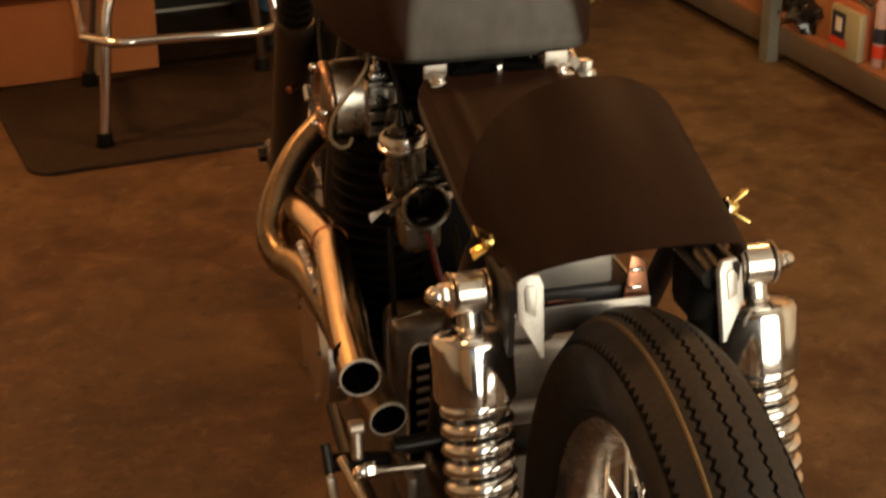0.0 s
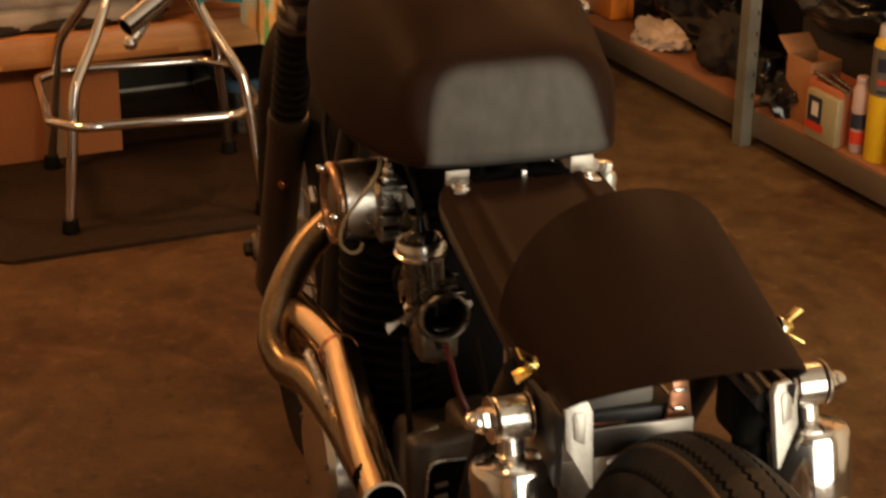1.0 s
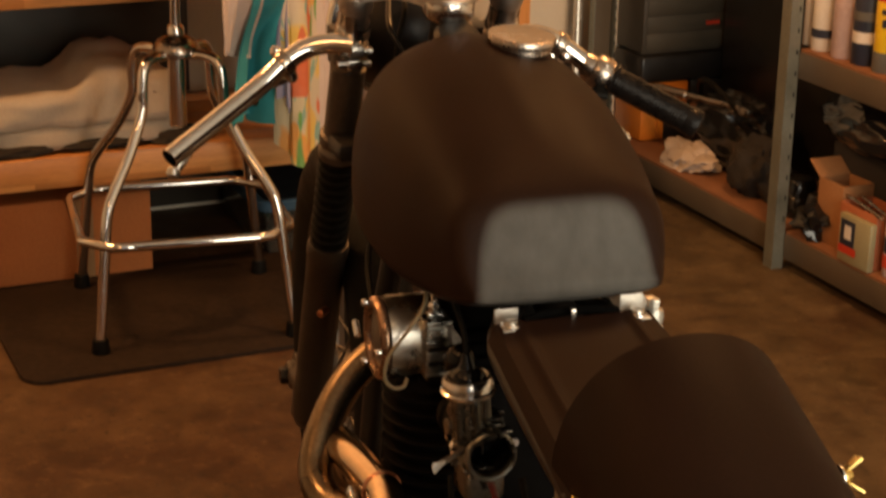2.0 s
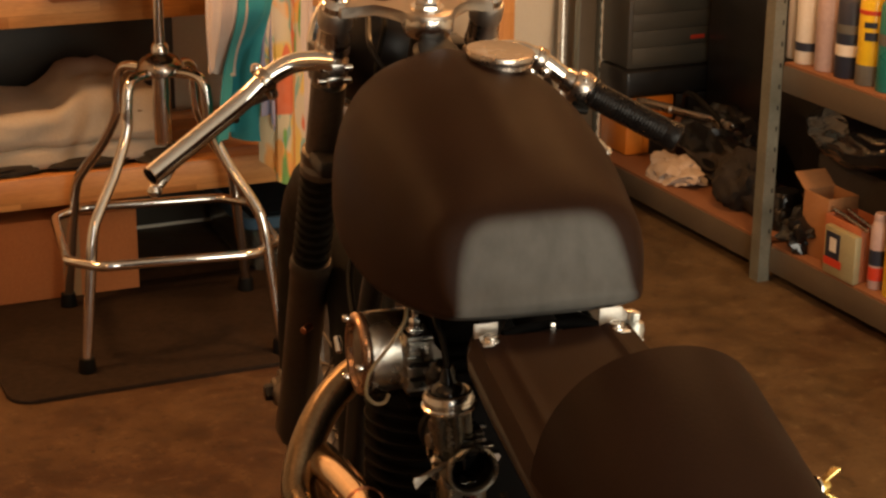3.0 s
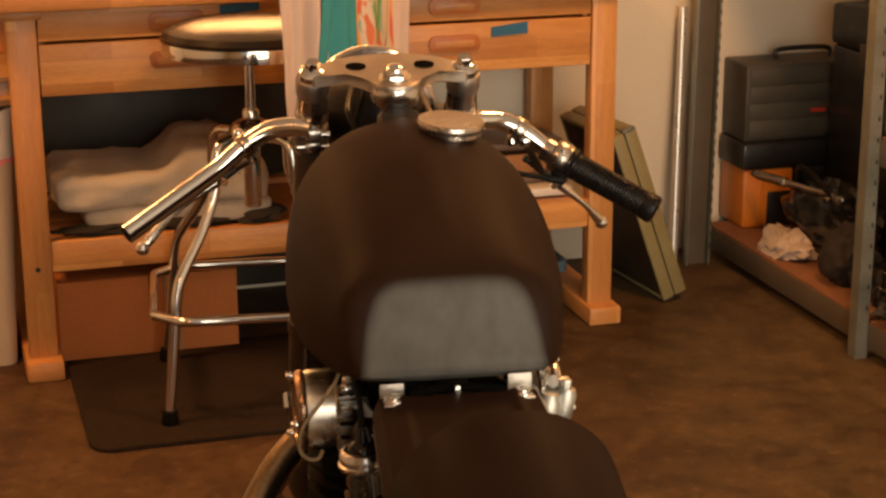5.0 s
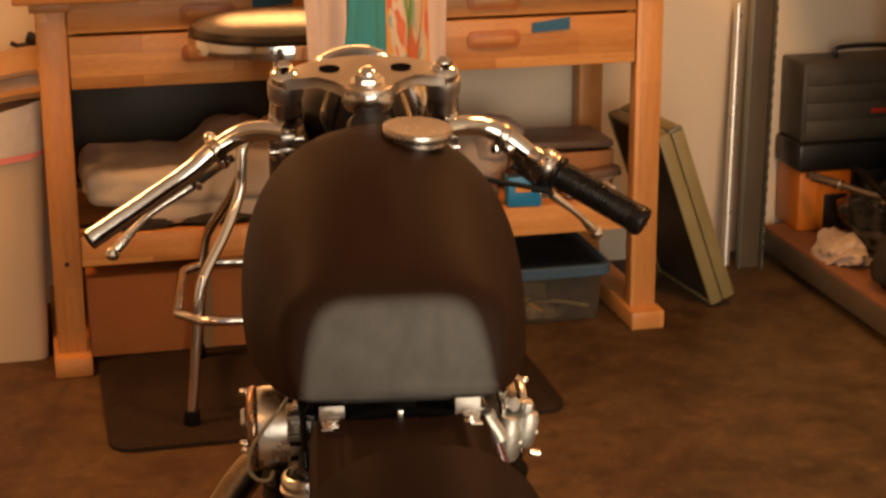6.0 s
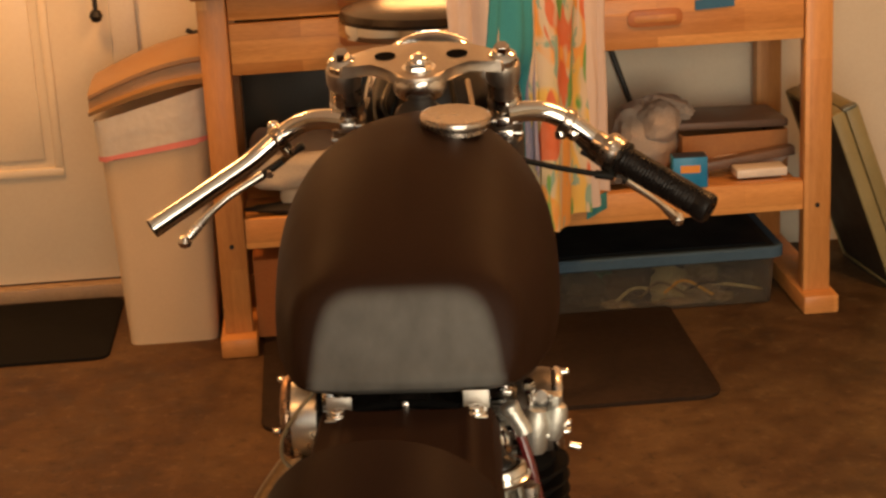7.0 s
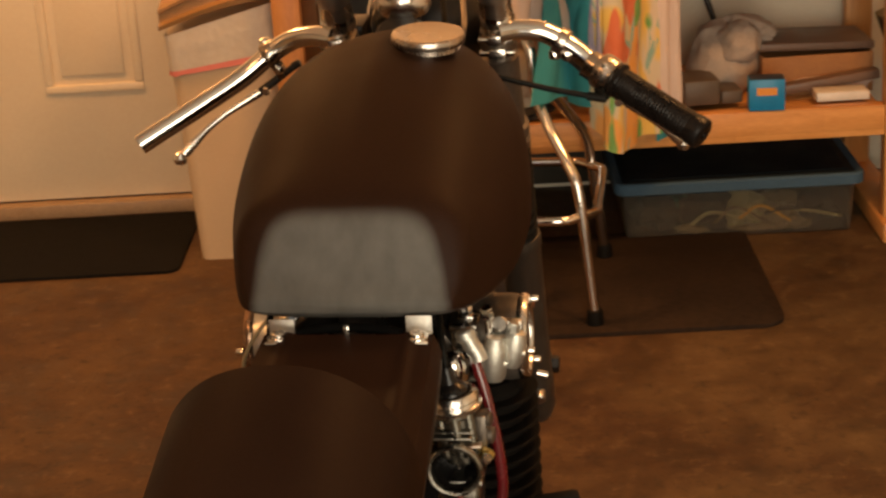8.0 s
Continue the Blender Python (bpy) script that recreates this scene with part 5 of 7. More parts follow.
def build_battery_tray():
    t = part("electrics_tray", joined(box(-0.082, 0.060, 0.628, 0.062, 0.064, 0.656, 0.001), box(-0.082, 0.064, 0.626, 0.062, 0.20, 0.630, 0.001), box(0.058, 0.064, 0.628, 0.062, 0.20, 0.654, 0.001)), DIRTY_ALU, bike, "dull aluminium tray with an electrics box and loose wires")
    part("electrics_box", box(-0.075, 0.080, 0.664, 0.031, 0.19, 0.712, 0.004), DIRTY_ALU, t, "pale aluminium box")
    part("box_foam", box(-0.075, 0.075, 0.6305, 0.050, 0.19, 0.6635, 0.003), BLACK_PLASTIC, t)
    for k, (x0, x1) in enumerate(((-0.07, -0.02), (-0.05, 0.0), (-0.062, -0.03))):
        part("wire", tube([(x0, 0.066, 0.657 + 0.001 * k), (x0 + 0.02, 0.062, 0.661), (x1, 0.070, 0.655)], 0.0012, 6), RED_HOSE if k != 1 else COPPERY, t)
    part("side_tab", moved(prism([(0, 0), (0.03, 0), (0.022, 0.05), (0.008, 0.055)], -0.0015, 0.0015, 0.0005), Matrix.Translation((0.036, 0.070, 0.640)) @ Matrix.Rotation(radians(90), 4, "X")), COPPERY, t, "copper-toned tab with bright screws")
    for z in (0.662, 0.680):
        part("tab_screw", box(0.043, 0.064, z, 0.055, 0.0685, z + 0.0035, 0.0008), CHROME, t)
    part("rubber_block", joined(box(0.084, 0.015, 0.640, 0.118, 0.075, 0.738, 0.014, 3), box(0.098, 0.02, 0.605, 0.126, 0.065, 0.66, 0.012, 3)), RUBBER, bike, "black rubber-coated bracket block")


RAKE = radians(23.5)


def fork_at(z):
    """The y of a fork leg at a height."""
    return 0.858 + (1.018 - z) * math.tan(RAKE)


def build_fork(s):
    x = 0.095 * s

    def p(z):
        return Vector((x, fork_at(z), z))

    def seg(profile):
        return [(r, (1.018 - z) / math.cos(RAKE)) for r, z in profile]
    m = axis_matrix(p(1.018), p(0.5))
    leg = part("fork_leg", lathe(seg([(0, 1.012), (0.0172, 1.012), (0.0172, 0.64), (0, 0.64)]), 28, m), CHROME, bike, "chrome fork leg with rubber gaiter and grey slider")
    part("cap_bolt", joined(lathe(seg([(0, 1.03), (0.012, 1.0285), (0.0175, 1.024), (0.018, 1.012), (0, 1.012)]), 28, m), lathe(seg([(0, 1.038), (0.0085, 1.038), (0.0095, 1.036), (0.0095, 1.026), (0, 1.026)]), 6, m)), CHROME, leg)
    part("yoke_sleeve", lathe(seg([(0.0172, 1.004), (0.0186, 1.003), (0.0192, 0.985), (0.0200, 0.974), (0.0216, 0.966), (0.0216, 0.962), (0.0172, 0.961)]), 36, m), WORN_CHROME, leg, "flared alloy sleeve below the yoke")
    part("collar", lathe(seg([(0.0172, 0.978), (0.0198, 0.976), (0.0208, 0.970), (0.0208, 0.962), (0.0195, 0.958), (0.0172, 0.957)]), 32, m), CHROME, leg)
    part("upper_shroud", lathe(seg([(0.0174, 0.918), (0.0222, 0.917), (0.0222, 0.822), (0.0262, 0.819), (0.0270, 0.812), (0.0262, 0.806), (0.0228, 0.804), (0.0270, 0.798), (0.0262, 0.788), (0.0174, 0.786)]), 32, m), DULL_ALLOY, leg, "dark chrome fork shroud")
    ribs = [(0.0174, 0.790)]
    for k in range(11):
        z = 0.788 - 0.0135 * k
        ribs += [(0.0225, z), (0.0258, z - 0.0035), (0.0258, z - 0.007), (0.0225, z - 0.0105)]
    ribs.append((0.0174, 0.638))
    part("gaiter", lathe(seg(ribs), 32, m), RUBBER, leg, "ribbed black rubber gaiter")
    part("slider", lathe(seg([(0.0174, 0.652), (0.0265, 0.650), (0.0285, 0.644), (0.0285, 0.632), (0.0268, 0.628), (0.0262, 0.40), (0.0275, 0.395), (0.0275, 0.345), (0.020, 0.325), (0, 0.322)]), 32, m), FORK_GREY, leg, "dark grey alloy slider")
    part("slider_lug", rod(p(0.556) + Vector((0, -0.024, -0.01)), p(0.556) + Vector((0.012 * s, -0.036, -0.012)), 0.0055), COPPERY, leg)
    part("axle_lug", rod(p(0.383) + Vector((0.008, -0.015, 0)), p(0.383) + Vector((0.009, -0.038, -0.010)), 0.009), ALLOY, leg)
    part("axle_boss", joined(rod(p(0.385), (x, 1.232, 0.370), 0.018), rod((x - 0.016, 1.23, 0.370), (x + 0.016, 1.23, 0.370), 0.022)), DULL_ALLOY, leg)
    part("axle_nut", hexbolt((x + 0.016 * s, 1.23, 0.370), (x + 0.028 * s, 1.23, 0.370), 0.013), FRAME_PAINT, leg)


def build_front():
    at = Matrix.Translation((0, 0.84, 1.030)) @ Matrix.Rotation(RAKE * 0.35, 4, "X")
    half = [(0, -0.076), (0.014, -0.073), (0.025, -0.064), (0.031, -0.050), (0.040, -0.033), (0.056, -0.019), (0.075, -0.009), (0.094, -0.006), (0.101, 0.004), (0.101, 0.026), (0.094, 0.036), (0.078, 0.040), (0.060, 0.036), (0.050, 0.045), (0.030, 0.052), (0, 0.054)]
    outline = half + [(-x, y) for x, y in half[-2:0:-1]]
    bm = prism(outline, -0.014, 0.0, 0.003)
    bmesh.ops.triangulate(bm, faces=[f for f in bm.faces if len(f.verts) > 4])
    for v in bm.verts:
        v.co.z -= 0.9 * max(0.0, abs(v.co.x) - 0.058) ** 1.0 * 0.28
    clamp = part("top_yoke", moved(bm, at), SATIN_ALLOY, bike, "polished alloy top yoke with two handlebar holes")
    for s in (-1, 1):
        # solid black disc for the shade in each hole
        part("bar_hole", lathe([(0, 0), (0.0125, 0), (0.0125, 0.0012), (0, 0.0012)], 28, at @ Matrix.Translation((0.0425 * s, 0.005, 0))), SOOT_AND_SHADE, clamp, "black disc painting the dark of a mounting hole")
        x = 0.095 * s
        part("fork_clamp", lathe([(0.0175, 0), (0.0200, 0.0), (0.0210, 0.003), (0.0210, 0.020), (0.0200, 0.024), (0.0175, 0.024)], 36, axis_matrix((x, fork_at(1.016), 1.016), (x, fork_at(0.9), 0.9))), SATIN_ALLOY, clamp)
    part("stem_nut", joined(lathe([(0, 0.0), (0.019, 0.0), (0.0195, 0.002), (0.0195, 0.0035), (0, 0.0035)], 32, at @ Matrix.Translation((0, -0.044, 0))), lathe([(0, 0.0035), (0.0150, 0.0035), (0.0150, 0.0085), (0.013, 0.0105), (0, 0.0105)], 6, at @ Matrix.Translation((0, -0.044, 0))), lathe([(0.0115, 0.0105), (0.0108, 0.014), (0.007, 0.0175), (0, 0.0185)], 28, at @ Matrix.Translation((0, -0.044, 0)))), CHROME, clamp, "chrome domed stem nut")
    part("stem_boss", lathe([(0, 0), (0.029, 0.0), (0.031, -0.006), (0.031, -0.020), (0.027, -0.026), (0, -0.026)], 36, at @ Matrix.Translation((0, -0.046, -0.004))), POLISHED_ALLOY, clamp)
    part("lower_yoke", joined(box(-0.115, 0.87, 0.80, 0.115, 0.965, 0.825, 0.008), rod((0, 0.90, 0.80), (0, 0.80, 1.0), 0.017)), FRAME_PAINT, bike, "black lower yoke")
    aim = axis_matrix((0, 0.985, 0.937), (0, 1.33, 0.90))
    lamp = part("headlamp", lathe([(0, -0.045), (0.030, -0.040), (0.055, -0.022), (0.070, 0.004), (0.078, 0.035), (0.081, 0.058), (0, 0.058)], 48, aim), FRAME_PAINT, bike, "black headlamp shell with a chrome rim")
    part("lamp_rim", lathe([(0.080, 0.050), (0.086, 0.050), (0.0895, 0.054), (0.0905, 0.062), (0.0885, 0.070), (0.082, 0.074), (0.078, 0.072), (0.078, 0.054)], 64, aim, True), CHROME, lamp, "chrome headlamp rim")
    part("lamp_lens", lathe([(0, 0.090), (0.04, 0.086), (0.070, 0.076), (0.0785, 0.070), (0.0785, 0.060), (0, 0.060)], 48, aim), SOOT_AND_SHADE, lamp)
    for x0 in (-0.10, 0.075):
        part("lamp_ear", box(x0, 0.93, 0.90, x0 + 0.025, 1.0, 0.95, 0.004), FRAME_PAINT, lamp)
    for k, pts in enumerate(([(0.03, 0.90, 0.99), (0.035, 0.86, 0.96), (0.02, 0.84, 0.91), (0.02, 0.80, 0.86)], [(-0.04, 0.92, 0.99), (-0.05, 0.87, 0.965), (-0.03, 0.85, 0.92), (-0.02, 0.82, 0.85)], [(-0.02, 0.93, 1.0), (-0.03, 0.88, 0.985), (-0.045, 0.86, 0.94), (-0.05, 0.83, 0.88)], [(0.05, 0.93, 0.98), (0.056, 0.87, 0.95), (0.04, 0.84, 0.90)])):
        part("wiring", tube(pts, 0.0036, 8), (RUBBER, FRAME_PAINT, RUBBER, DULL_ALLOY)[k], lamp)


def build_bar(s):
    pts = [(0.098, 0.862, 0.951), (0.122, 0.871, 0.952), (0.150, 0.878, 0.947), (0.180, 0.877, 0.930), (0.215, 0.866, 0.904), (0.27, 0.838, 0.8735), (0.331, 0.805, 0.841)]
    bar = part("handlebar", tube(mirrored(pts, s), 0.0123, 24, 8, 0.002), CHROME, bike, "chrome clip-on handlebar")
    x = 0.095 * s
    fk = Vector((x, fork_at(0.945), 0.945))
    d = Vector((0, math.sin(RAKE), -math.cos(RAKE)))
    part("bar_clamp", lathe([(0.0176, 0), (0.0208, 0.0), (0.0218, 0.002), (0.0218, 0.028), (0.0208, 0.030), (0.0176, 0.030)], 36, axis_matrix(fk - d * 0.006, fk + d * 0.1)), DULL_ALLOY, bar, "clamp round the fork leg")
    for k in (0.003, 0.022):
        q = fk + d * k
        part("pinch_bolt", rod((x - 0.021, q.y - 0.026, q.z), (x + 0.021, q.y - 0.026, q.z), 0.0044, seg=14), CHROME, bar)
        part("clamp_lug", box(x - 0.010, q.y - 0.033, q.z - 0.006, x + 0.010, q.y - 0.016, q.z + 0.006, 0.002), POLISHED_ALLOY, bar)

    def along(f):
        c = curve_points(mirrored(pts, s), 8)
        k = f * (len(c) - 1)
        return c[int(k)].lerp(c[min(int(k) + 1, len(c) - 1)], k - int(k)), (c[min(int(k) + 1, len(c) - 1)] - c[max(int(k) - 1, 0)]).normalized()
    if s > 0:
        def by_x(x):
            c = curve_points(mirrored(pts, s), 8)
            k = next(q for q in range(1, len(c)) if c[q].x >= x)
            return c[k - 1].lerp(c[k], (x - c[k - 1].x) / (c[k].x - c[k - 1].x))
        a, b = by_x(0.234), by_x(0.3270)
        n = (b - a).length
        prof = [(0.0125, 0), (0.0205, 0.0), (0.0218, 0.0015), (0.0218, 0.0035), (0.0180, 0.006)]
        for k in range(24):
            z = 0.008 + (n - 0.015) * k / 24
            prof += [(0.0173, z), (0.0178, z + 0.0010), (0.0179, z + 0.0028)]
        prof += [(0.0186, n - 0.005), (0.0190, n + 0.003), (0.0180, n + 0.007), (0.0150, n + 0.009), (0.006, n + 0.009), (0.0055, n + 0.004), (0, n + 0.004)]
        part("grip", lathe(prof, 32, axis_matrix(a, b)), GRIP, bar, "black wrapped throttle grip")
        along_grip = (b - a).normalized()
        out = Vector((0.25, -0.60, 0.76))
        out = (out - along_grip * out.dot(along_grip)).normalized()
        side = along_grip.cross(out)
        seam = [a + along_grip * (0.012 + (n - 0.018) * k / 43) + out * 0.0180 + side * (0.0022 if k % 2 else -0.0022) for k in range(44)]
        part("lacing", tube(seam, 0.0010, 6, 1), GLOSS_BLACK, bar, "laced seam of the grip")
        t0 = by_x(0.2175)
        dt = (a - t0).normalized()
        part("throttle_tube", lathe([(0.0113, -0.020), (0.0150, -0.019), (0.0158, -0.016), (0.0158, -0.006), (0.0205, -0.004), (0.0222, 0.000), (0.0222, 0.012), (0.0210, 0.0155), (0.0214, 0.017), (0.0195, 0.0185), (0.0113, 0.0185)], 40, axis_matrix(t0, t0 + dt)), WORN_CHROME, bar, "alloy twist throttle drum")
        part("drum_screw", lathe([(0, 0), (0.0036, 0), (0.0036, 0.002), (0.002, 0.0034), (0, 0.0036)], 14, axis_matrix(t0 + dt * 0.006 + Vector((0, -0.017, 0.0135)), t0 + dt * 0.006 + Vector((0, -0.034, 0.027)))), CHROME, bar)
        stop = Vector((0.2205, 0.842, 0.8745))
        part("cable_stop", joined(rod(t0 + Vector((-0.002, -0.008, -0.018)), stop, 0.0085, 0.0065, seg=16), rod(stop + Vector((0.003, 0, 0)), stop + Vector((-0.020, 0, 0.004)), 0.0052, seg=14)), RUBBER, bar, "black cable elbow")
        part("throttle_cable", tube([stop, (0.190, 0.840, 0.8815), (0.155, 0.838, 0.8895), (0.125, 0.836, 0.898), (0.09, 0.836, 0.905), (0.05, 0.84, 0.89)], 0.0036, 8), RUBBER, bar, "black throttle cable")
    # the lever clamp: a split ring with a domed screw before and a second one below
    c, dc = along(0.50 if s < 0 else 0.45)
    front, below = (c + Vector((-0.008, 0.011, 0.012)), c + Vector((0.009, 0.001, -0.018))) if s < 0 else (c + Vector((-0.009, 0.002, -0.017)), c + Vector((0.006, -0.010, -0.015)))
    ring = lathe([(0.0125, -0.0065), (0.0150, -0.0065), (0.0157, -0.005), (0.0157, 0.005), (0.0150, 0.0065), (0.0125, 0.0065)], 28, axis_matrix(c, c + dc))
    part("perch_clamp", joined(ring, rod(c + Vector((0, 0.010, 0.003)), front, 0.0085, 0.0075, seg=16), rod(c + Vector((-0.004 * s, 0.002, -0.008)), below, 0.0085, 0.0075, seg=16)), WORN_CHROME, bar, "split lever clamp")
    for q, aim in ((front, Vector((0, -0.2, 1 if s < 0 else -1))), (below, Vector((0, -1, -0.25)))):
        part("clamp_screw", lathe([(0, -0.004), (0.0070, -0.004), (0.0073, 0.0015), (0.0060, 0.0045), (0.0038, 0.0058), (0, 0.0062)], 24, axis_matrix(q, q + aim)), CHROME, bar, "domed chrome screw")
    inner = Vector((-0.163, 0.950, 0.9005)) if s < 0 else Vector((0.190, 0.930, 0.885))
    root = Vector((-0.2155, 0.950, 0.8645)) if s < 0 else Vector((0.2427, 0.950, 0.840))
    part("perch_body", joined(rod(inner, root, 0.0042, 0.0056, seg=16), rod(below, inner.lerp(root, 0.45), 0.0050, seg=14), rod(inner + Vector((-0.002 * s, 0, 0.001)), inner + Vector((0.008 * s, 0, -0.005)), 0.0052, seg=16)), FRAME_PAINT, bar, "black lever perch")
    part("pivot_screw", hexbolt(root + Vector((-0.010 * s, -0.010, 0.002)), root + Vector((-0.010 * s, -0.004, 0.004)), 0.0055), CHROME, bar)
    tip = Vector((-0.314, 0.905, 0.7935)) if s < 0 else Vector((0.3095, 0.985, 0.776))
    way = [root, Vector((-0.2588, 0.935, 0.841)), Vector((-0.288, 0.920, 0.819)), tip] if s < 0 else [root, Vector((0.273, 0.960, 0.815)), Vector((0.292, 0.972, 0.796)), tip]
    dense = curve_points(way, 6)
    size = [spline([(0.0, 0.0062), (0.35, 0.0044), (0.6, 0.0046), (0.85, 0.0068), (1.0, 0.0058)], k / (len(dense) - 1)) for k in range(len(dense))]
    part("lever", joined(tube(dense, 0.005, 14, 1, radii=size), lathe([(0, -0.0095), (0.0067, -0.0067), (0.0095, 0), (0.0067, 0.0067), (0, 0.0095)], 20, Matrix.Translation(tip))), POLISHED_ALLOY, bar, "ball-end alloy control lever")


build_tank()
build_seat_pan()
build_fender()
build_frame()
build_engine()
for side in (-1, 1):
    build_carb(side)
    build_shock(side)
    build_fork(side)
build_front()
for side in (-1, 1):
    build_bar(side)
build_exhausts()
build_rearset()
build_battery_tray()
build_wheel("rear_wheel", REAR_AXLE, 0.352, 0.112, 0.250, True, -4.2)
build_wheel("front_wheel", FRONT_AXLE, 0.355, 0.092, 0.252, False, -4.0)
kick = part("kick_starter", tube([(0.125, 0.42, 0.40), (0.150, 0.42, 0.42), (0.160, 0.425, 0.50), (0.166, 0.43, 0.555)], 0.008, 12), DULL_ALLOY, bike, "kick-start lever with a black rubber pedal")
part("pedal_rubber", lathe([(0, 0), (0.011, 0.0), (0.0125, 0.003), (0.0125, 0.040), (0.0105, 0.046), (0, 0.047)], 20, axis_matrix((0.160, 0.432, 0.560), (0.22, 0.44, 0.568))), RUBBER, kick, "black rubber pedal")
part("fuel_hose", tube([(0.100, 0.462, 0.728), (0.106, 0.450, 0.712), (0.116, 0.442, 0.676), (0.126, 0.440, 0.614), (0.126, 0.440, 0.566), (0.112, 0.432, 0.535)], 0.0058, 12), RED_HOSE, bike, "dark red fuel hose")


# ---- mats ----
def rounded(x0, y0, x1, y1, r, n=6):
    out = []
    for cx, cy, a0 in ((x1 - r, y1 - r, 0), (x0 + r, y1 - r, 90), (x0 + r, y0 + r, 180), (x1 - r, y0 + r, 270)):
        out += [(cx + r * math.cos(radians(a0 + 90 * k / n)), cy + r * math.sin(radians(a0 + 90 * k / n))) for k in range(n + 1)]
    return out


floor_mat = part("floor_mat", prism(rounded(0.062, -0.475, 1.032, 0.13, 0.05), 0.0, 0.010, 0.004), MAT_GREY, None, "", ROOM.copy())
tagged(floor_mat, "grey foam floor mat before the workbench", "floor mat")
door_mat = part("door_mat", prism(rounded(-1.15, 0.045, -0.30, 0.485, 0.03), 0.0, 0.008, 0.003), MAT_BLACK, None, "", ROOM.copy())
tagged(door_mat, "black fibre door mat before the cream door", "door mat")


# ---- workbench ----
def build_bench():
    b = thing("workbench", "orange oiled wooden workbench with drawers and a low shelf", "workbench", (0, 0.03, 0))
    legs = ((0.008, 0.0), (1.372, 0.0), (0.008, 0.44), (1.372, 0.44))
    for x, y in legs:
        part("leg", box(x - 0.032, y, 0.045, x + 0.032, y + 0.045, 0.845, 0.004), WOOD_Z, b)
        part("leg_bolt", lathe([(0, 0), (0.006, 0), (0.005, 0.002), (0, 0.002)], 12, Matrix.Translation((x, y - 0.0005, 0.255)) @ Matrix.Rotation(radians(90), 4, "X")), BLACK_PLASTIC, b)
    for x in (0.008, 1.372):
        part("foot_beam", box(x - 0.042, -0.045, 0.0, x + 0.042, 0.53, 0.046, 0.006), WOOD_X, b)
    part("worktop", box(-0.07, -0.045, 0.845, 1.45, 0.515, 0.885, 0.005), WOOD_X, b)
    part("top_rail_block", box(-0.036, -0.006, 0.822, 0.052, 0.05, 0.8445, 0.003), WOOD_X, b)
    part("top_rail_block", box(1.328, -0.006, 0.822, 1.416, 0.05, 0.8445, 0.003), WOOD_X, b)
    # drawer case and fronts
    part("drawer_case", joined(box(0.042, 0.03, 0.655, 1.338, 0.48, 0.667), box(0.042, 0.03, 0.667, 0.056, 0.48, 0.843), box(1.324, 0.03, 0.667, 1.338, 0.48, 0.843), box(0.056, 0.466, 0.667, 1.324, 0.48, 0.843)), WOOD_X, b)
    for row, (z0, z1) in enumerate(((0.650, 0.7655), (0.7725, 0.842))):
        for x0, x1 in ((0.043, 0.682), (0.690, 1.337)):
            d = part("drawer", box(x0, 0.004, z0, x1, 0.026, z1, 0.003), WOOD_X, b, "wooden drawer front with a cut finger pull")
            cx, cz = x0 + 0.305, (z0 + z1) / 2 + (0.012 if row == 0 else 0.0)
            pull = [(cx - 0.062, cz - 0.016), (cx + 0.062, cz - 0.016), (cx + 0.062, cz + 0.016), (cx - 0.062, cz + 0.016)]
            ring = rounded(cx - 0.062, cz - 0.019, cx + 0.062, cz + 0.019, 0.014)
            inner = rounded(cx - 0.048, cz - 0.009, cx + 0.048, cz + 0.007, 0.007)
            fm = Matrix.Translation((0, 0.0035, 0)) @ Matrix.Rotation(radians(90), 4, "X")
            part("finger_pull", prism(ring, 0.0, 0.006, 0.002), PULL_WOOD, d, "", fm)
            part("pull_recess", prism(inner, 0.006, 0.0072, 0.0005), WOOD_X, d, "", fm)
    for x0, x1, z0, z1 in ((1.086, 1.176, 0.731, 0.753), (1.150, 1.235, 0.815, 0.835), (0.445, 0.535, 0.815, 0.835)):
        bm = box(x0, -0.0005, z0, x1, 0.0034, z1)
        for v in bm.verts:
            v.co.z += 0.05 * (v.co.x - x0) + (0.006 if v.co.x > x0 + 0.01 and v.co.z > z0 + 0.005 else 0)
        part("masking_tape", bm, BLUE_TAPE, b, "strip of blue masking tape")
    part("shelf_beam", box(0.040, 0.006, 0.244, 1.340, 0.040, 0.316, 0.004), WOOD_X, b)
    part("shelf_beam", box(0.040, 0.445, 0.244, 1.340, 0.478, 0.316, 0.004), WOOD_X, b)
    for k in range(4):
        part("shelf_plank", box(0.040, 0.042 + 0.1005 * k, 0.285, 1.340, 0.140 + 0.1005 * k, 0.302, 0.002), WOOD_X, b)
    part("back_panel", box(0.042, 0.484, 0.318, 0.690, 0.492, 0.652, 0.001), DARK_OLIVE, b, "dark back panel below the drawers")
    # added sheet that keeps the space under the shelf dark
    part("low_back_panel", box(0.052, 0.484, 0.02, 0.80, 0.492, 0.243, 0.001), DARK_OLIVE, b, "dark sheet added to darken the space below the shelf")
    return b


build_bench()


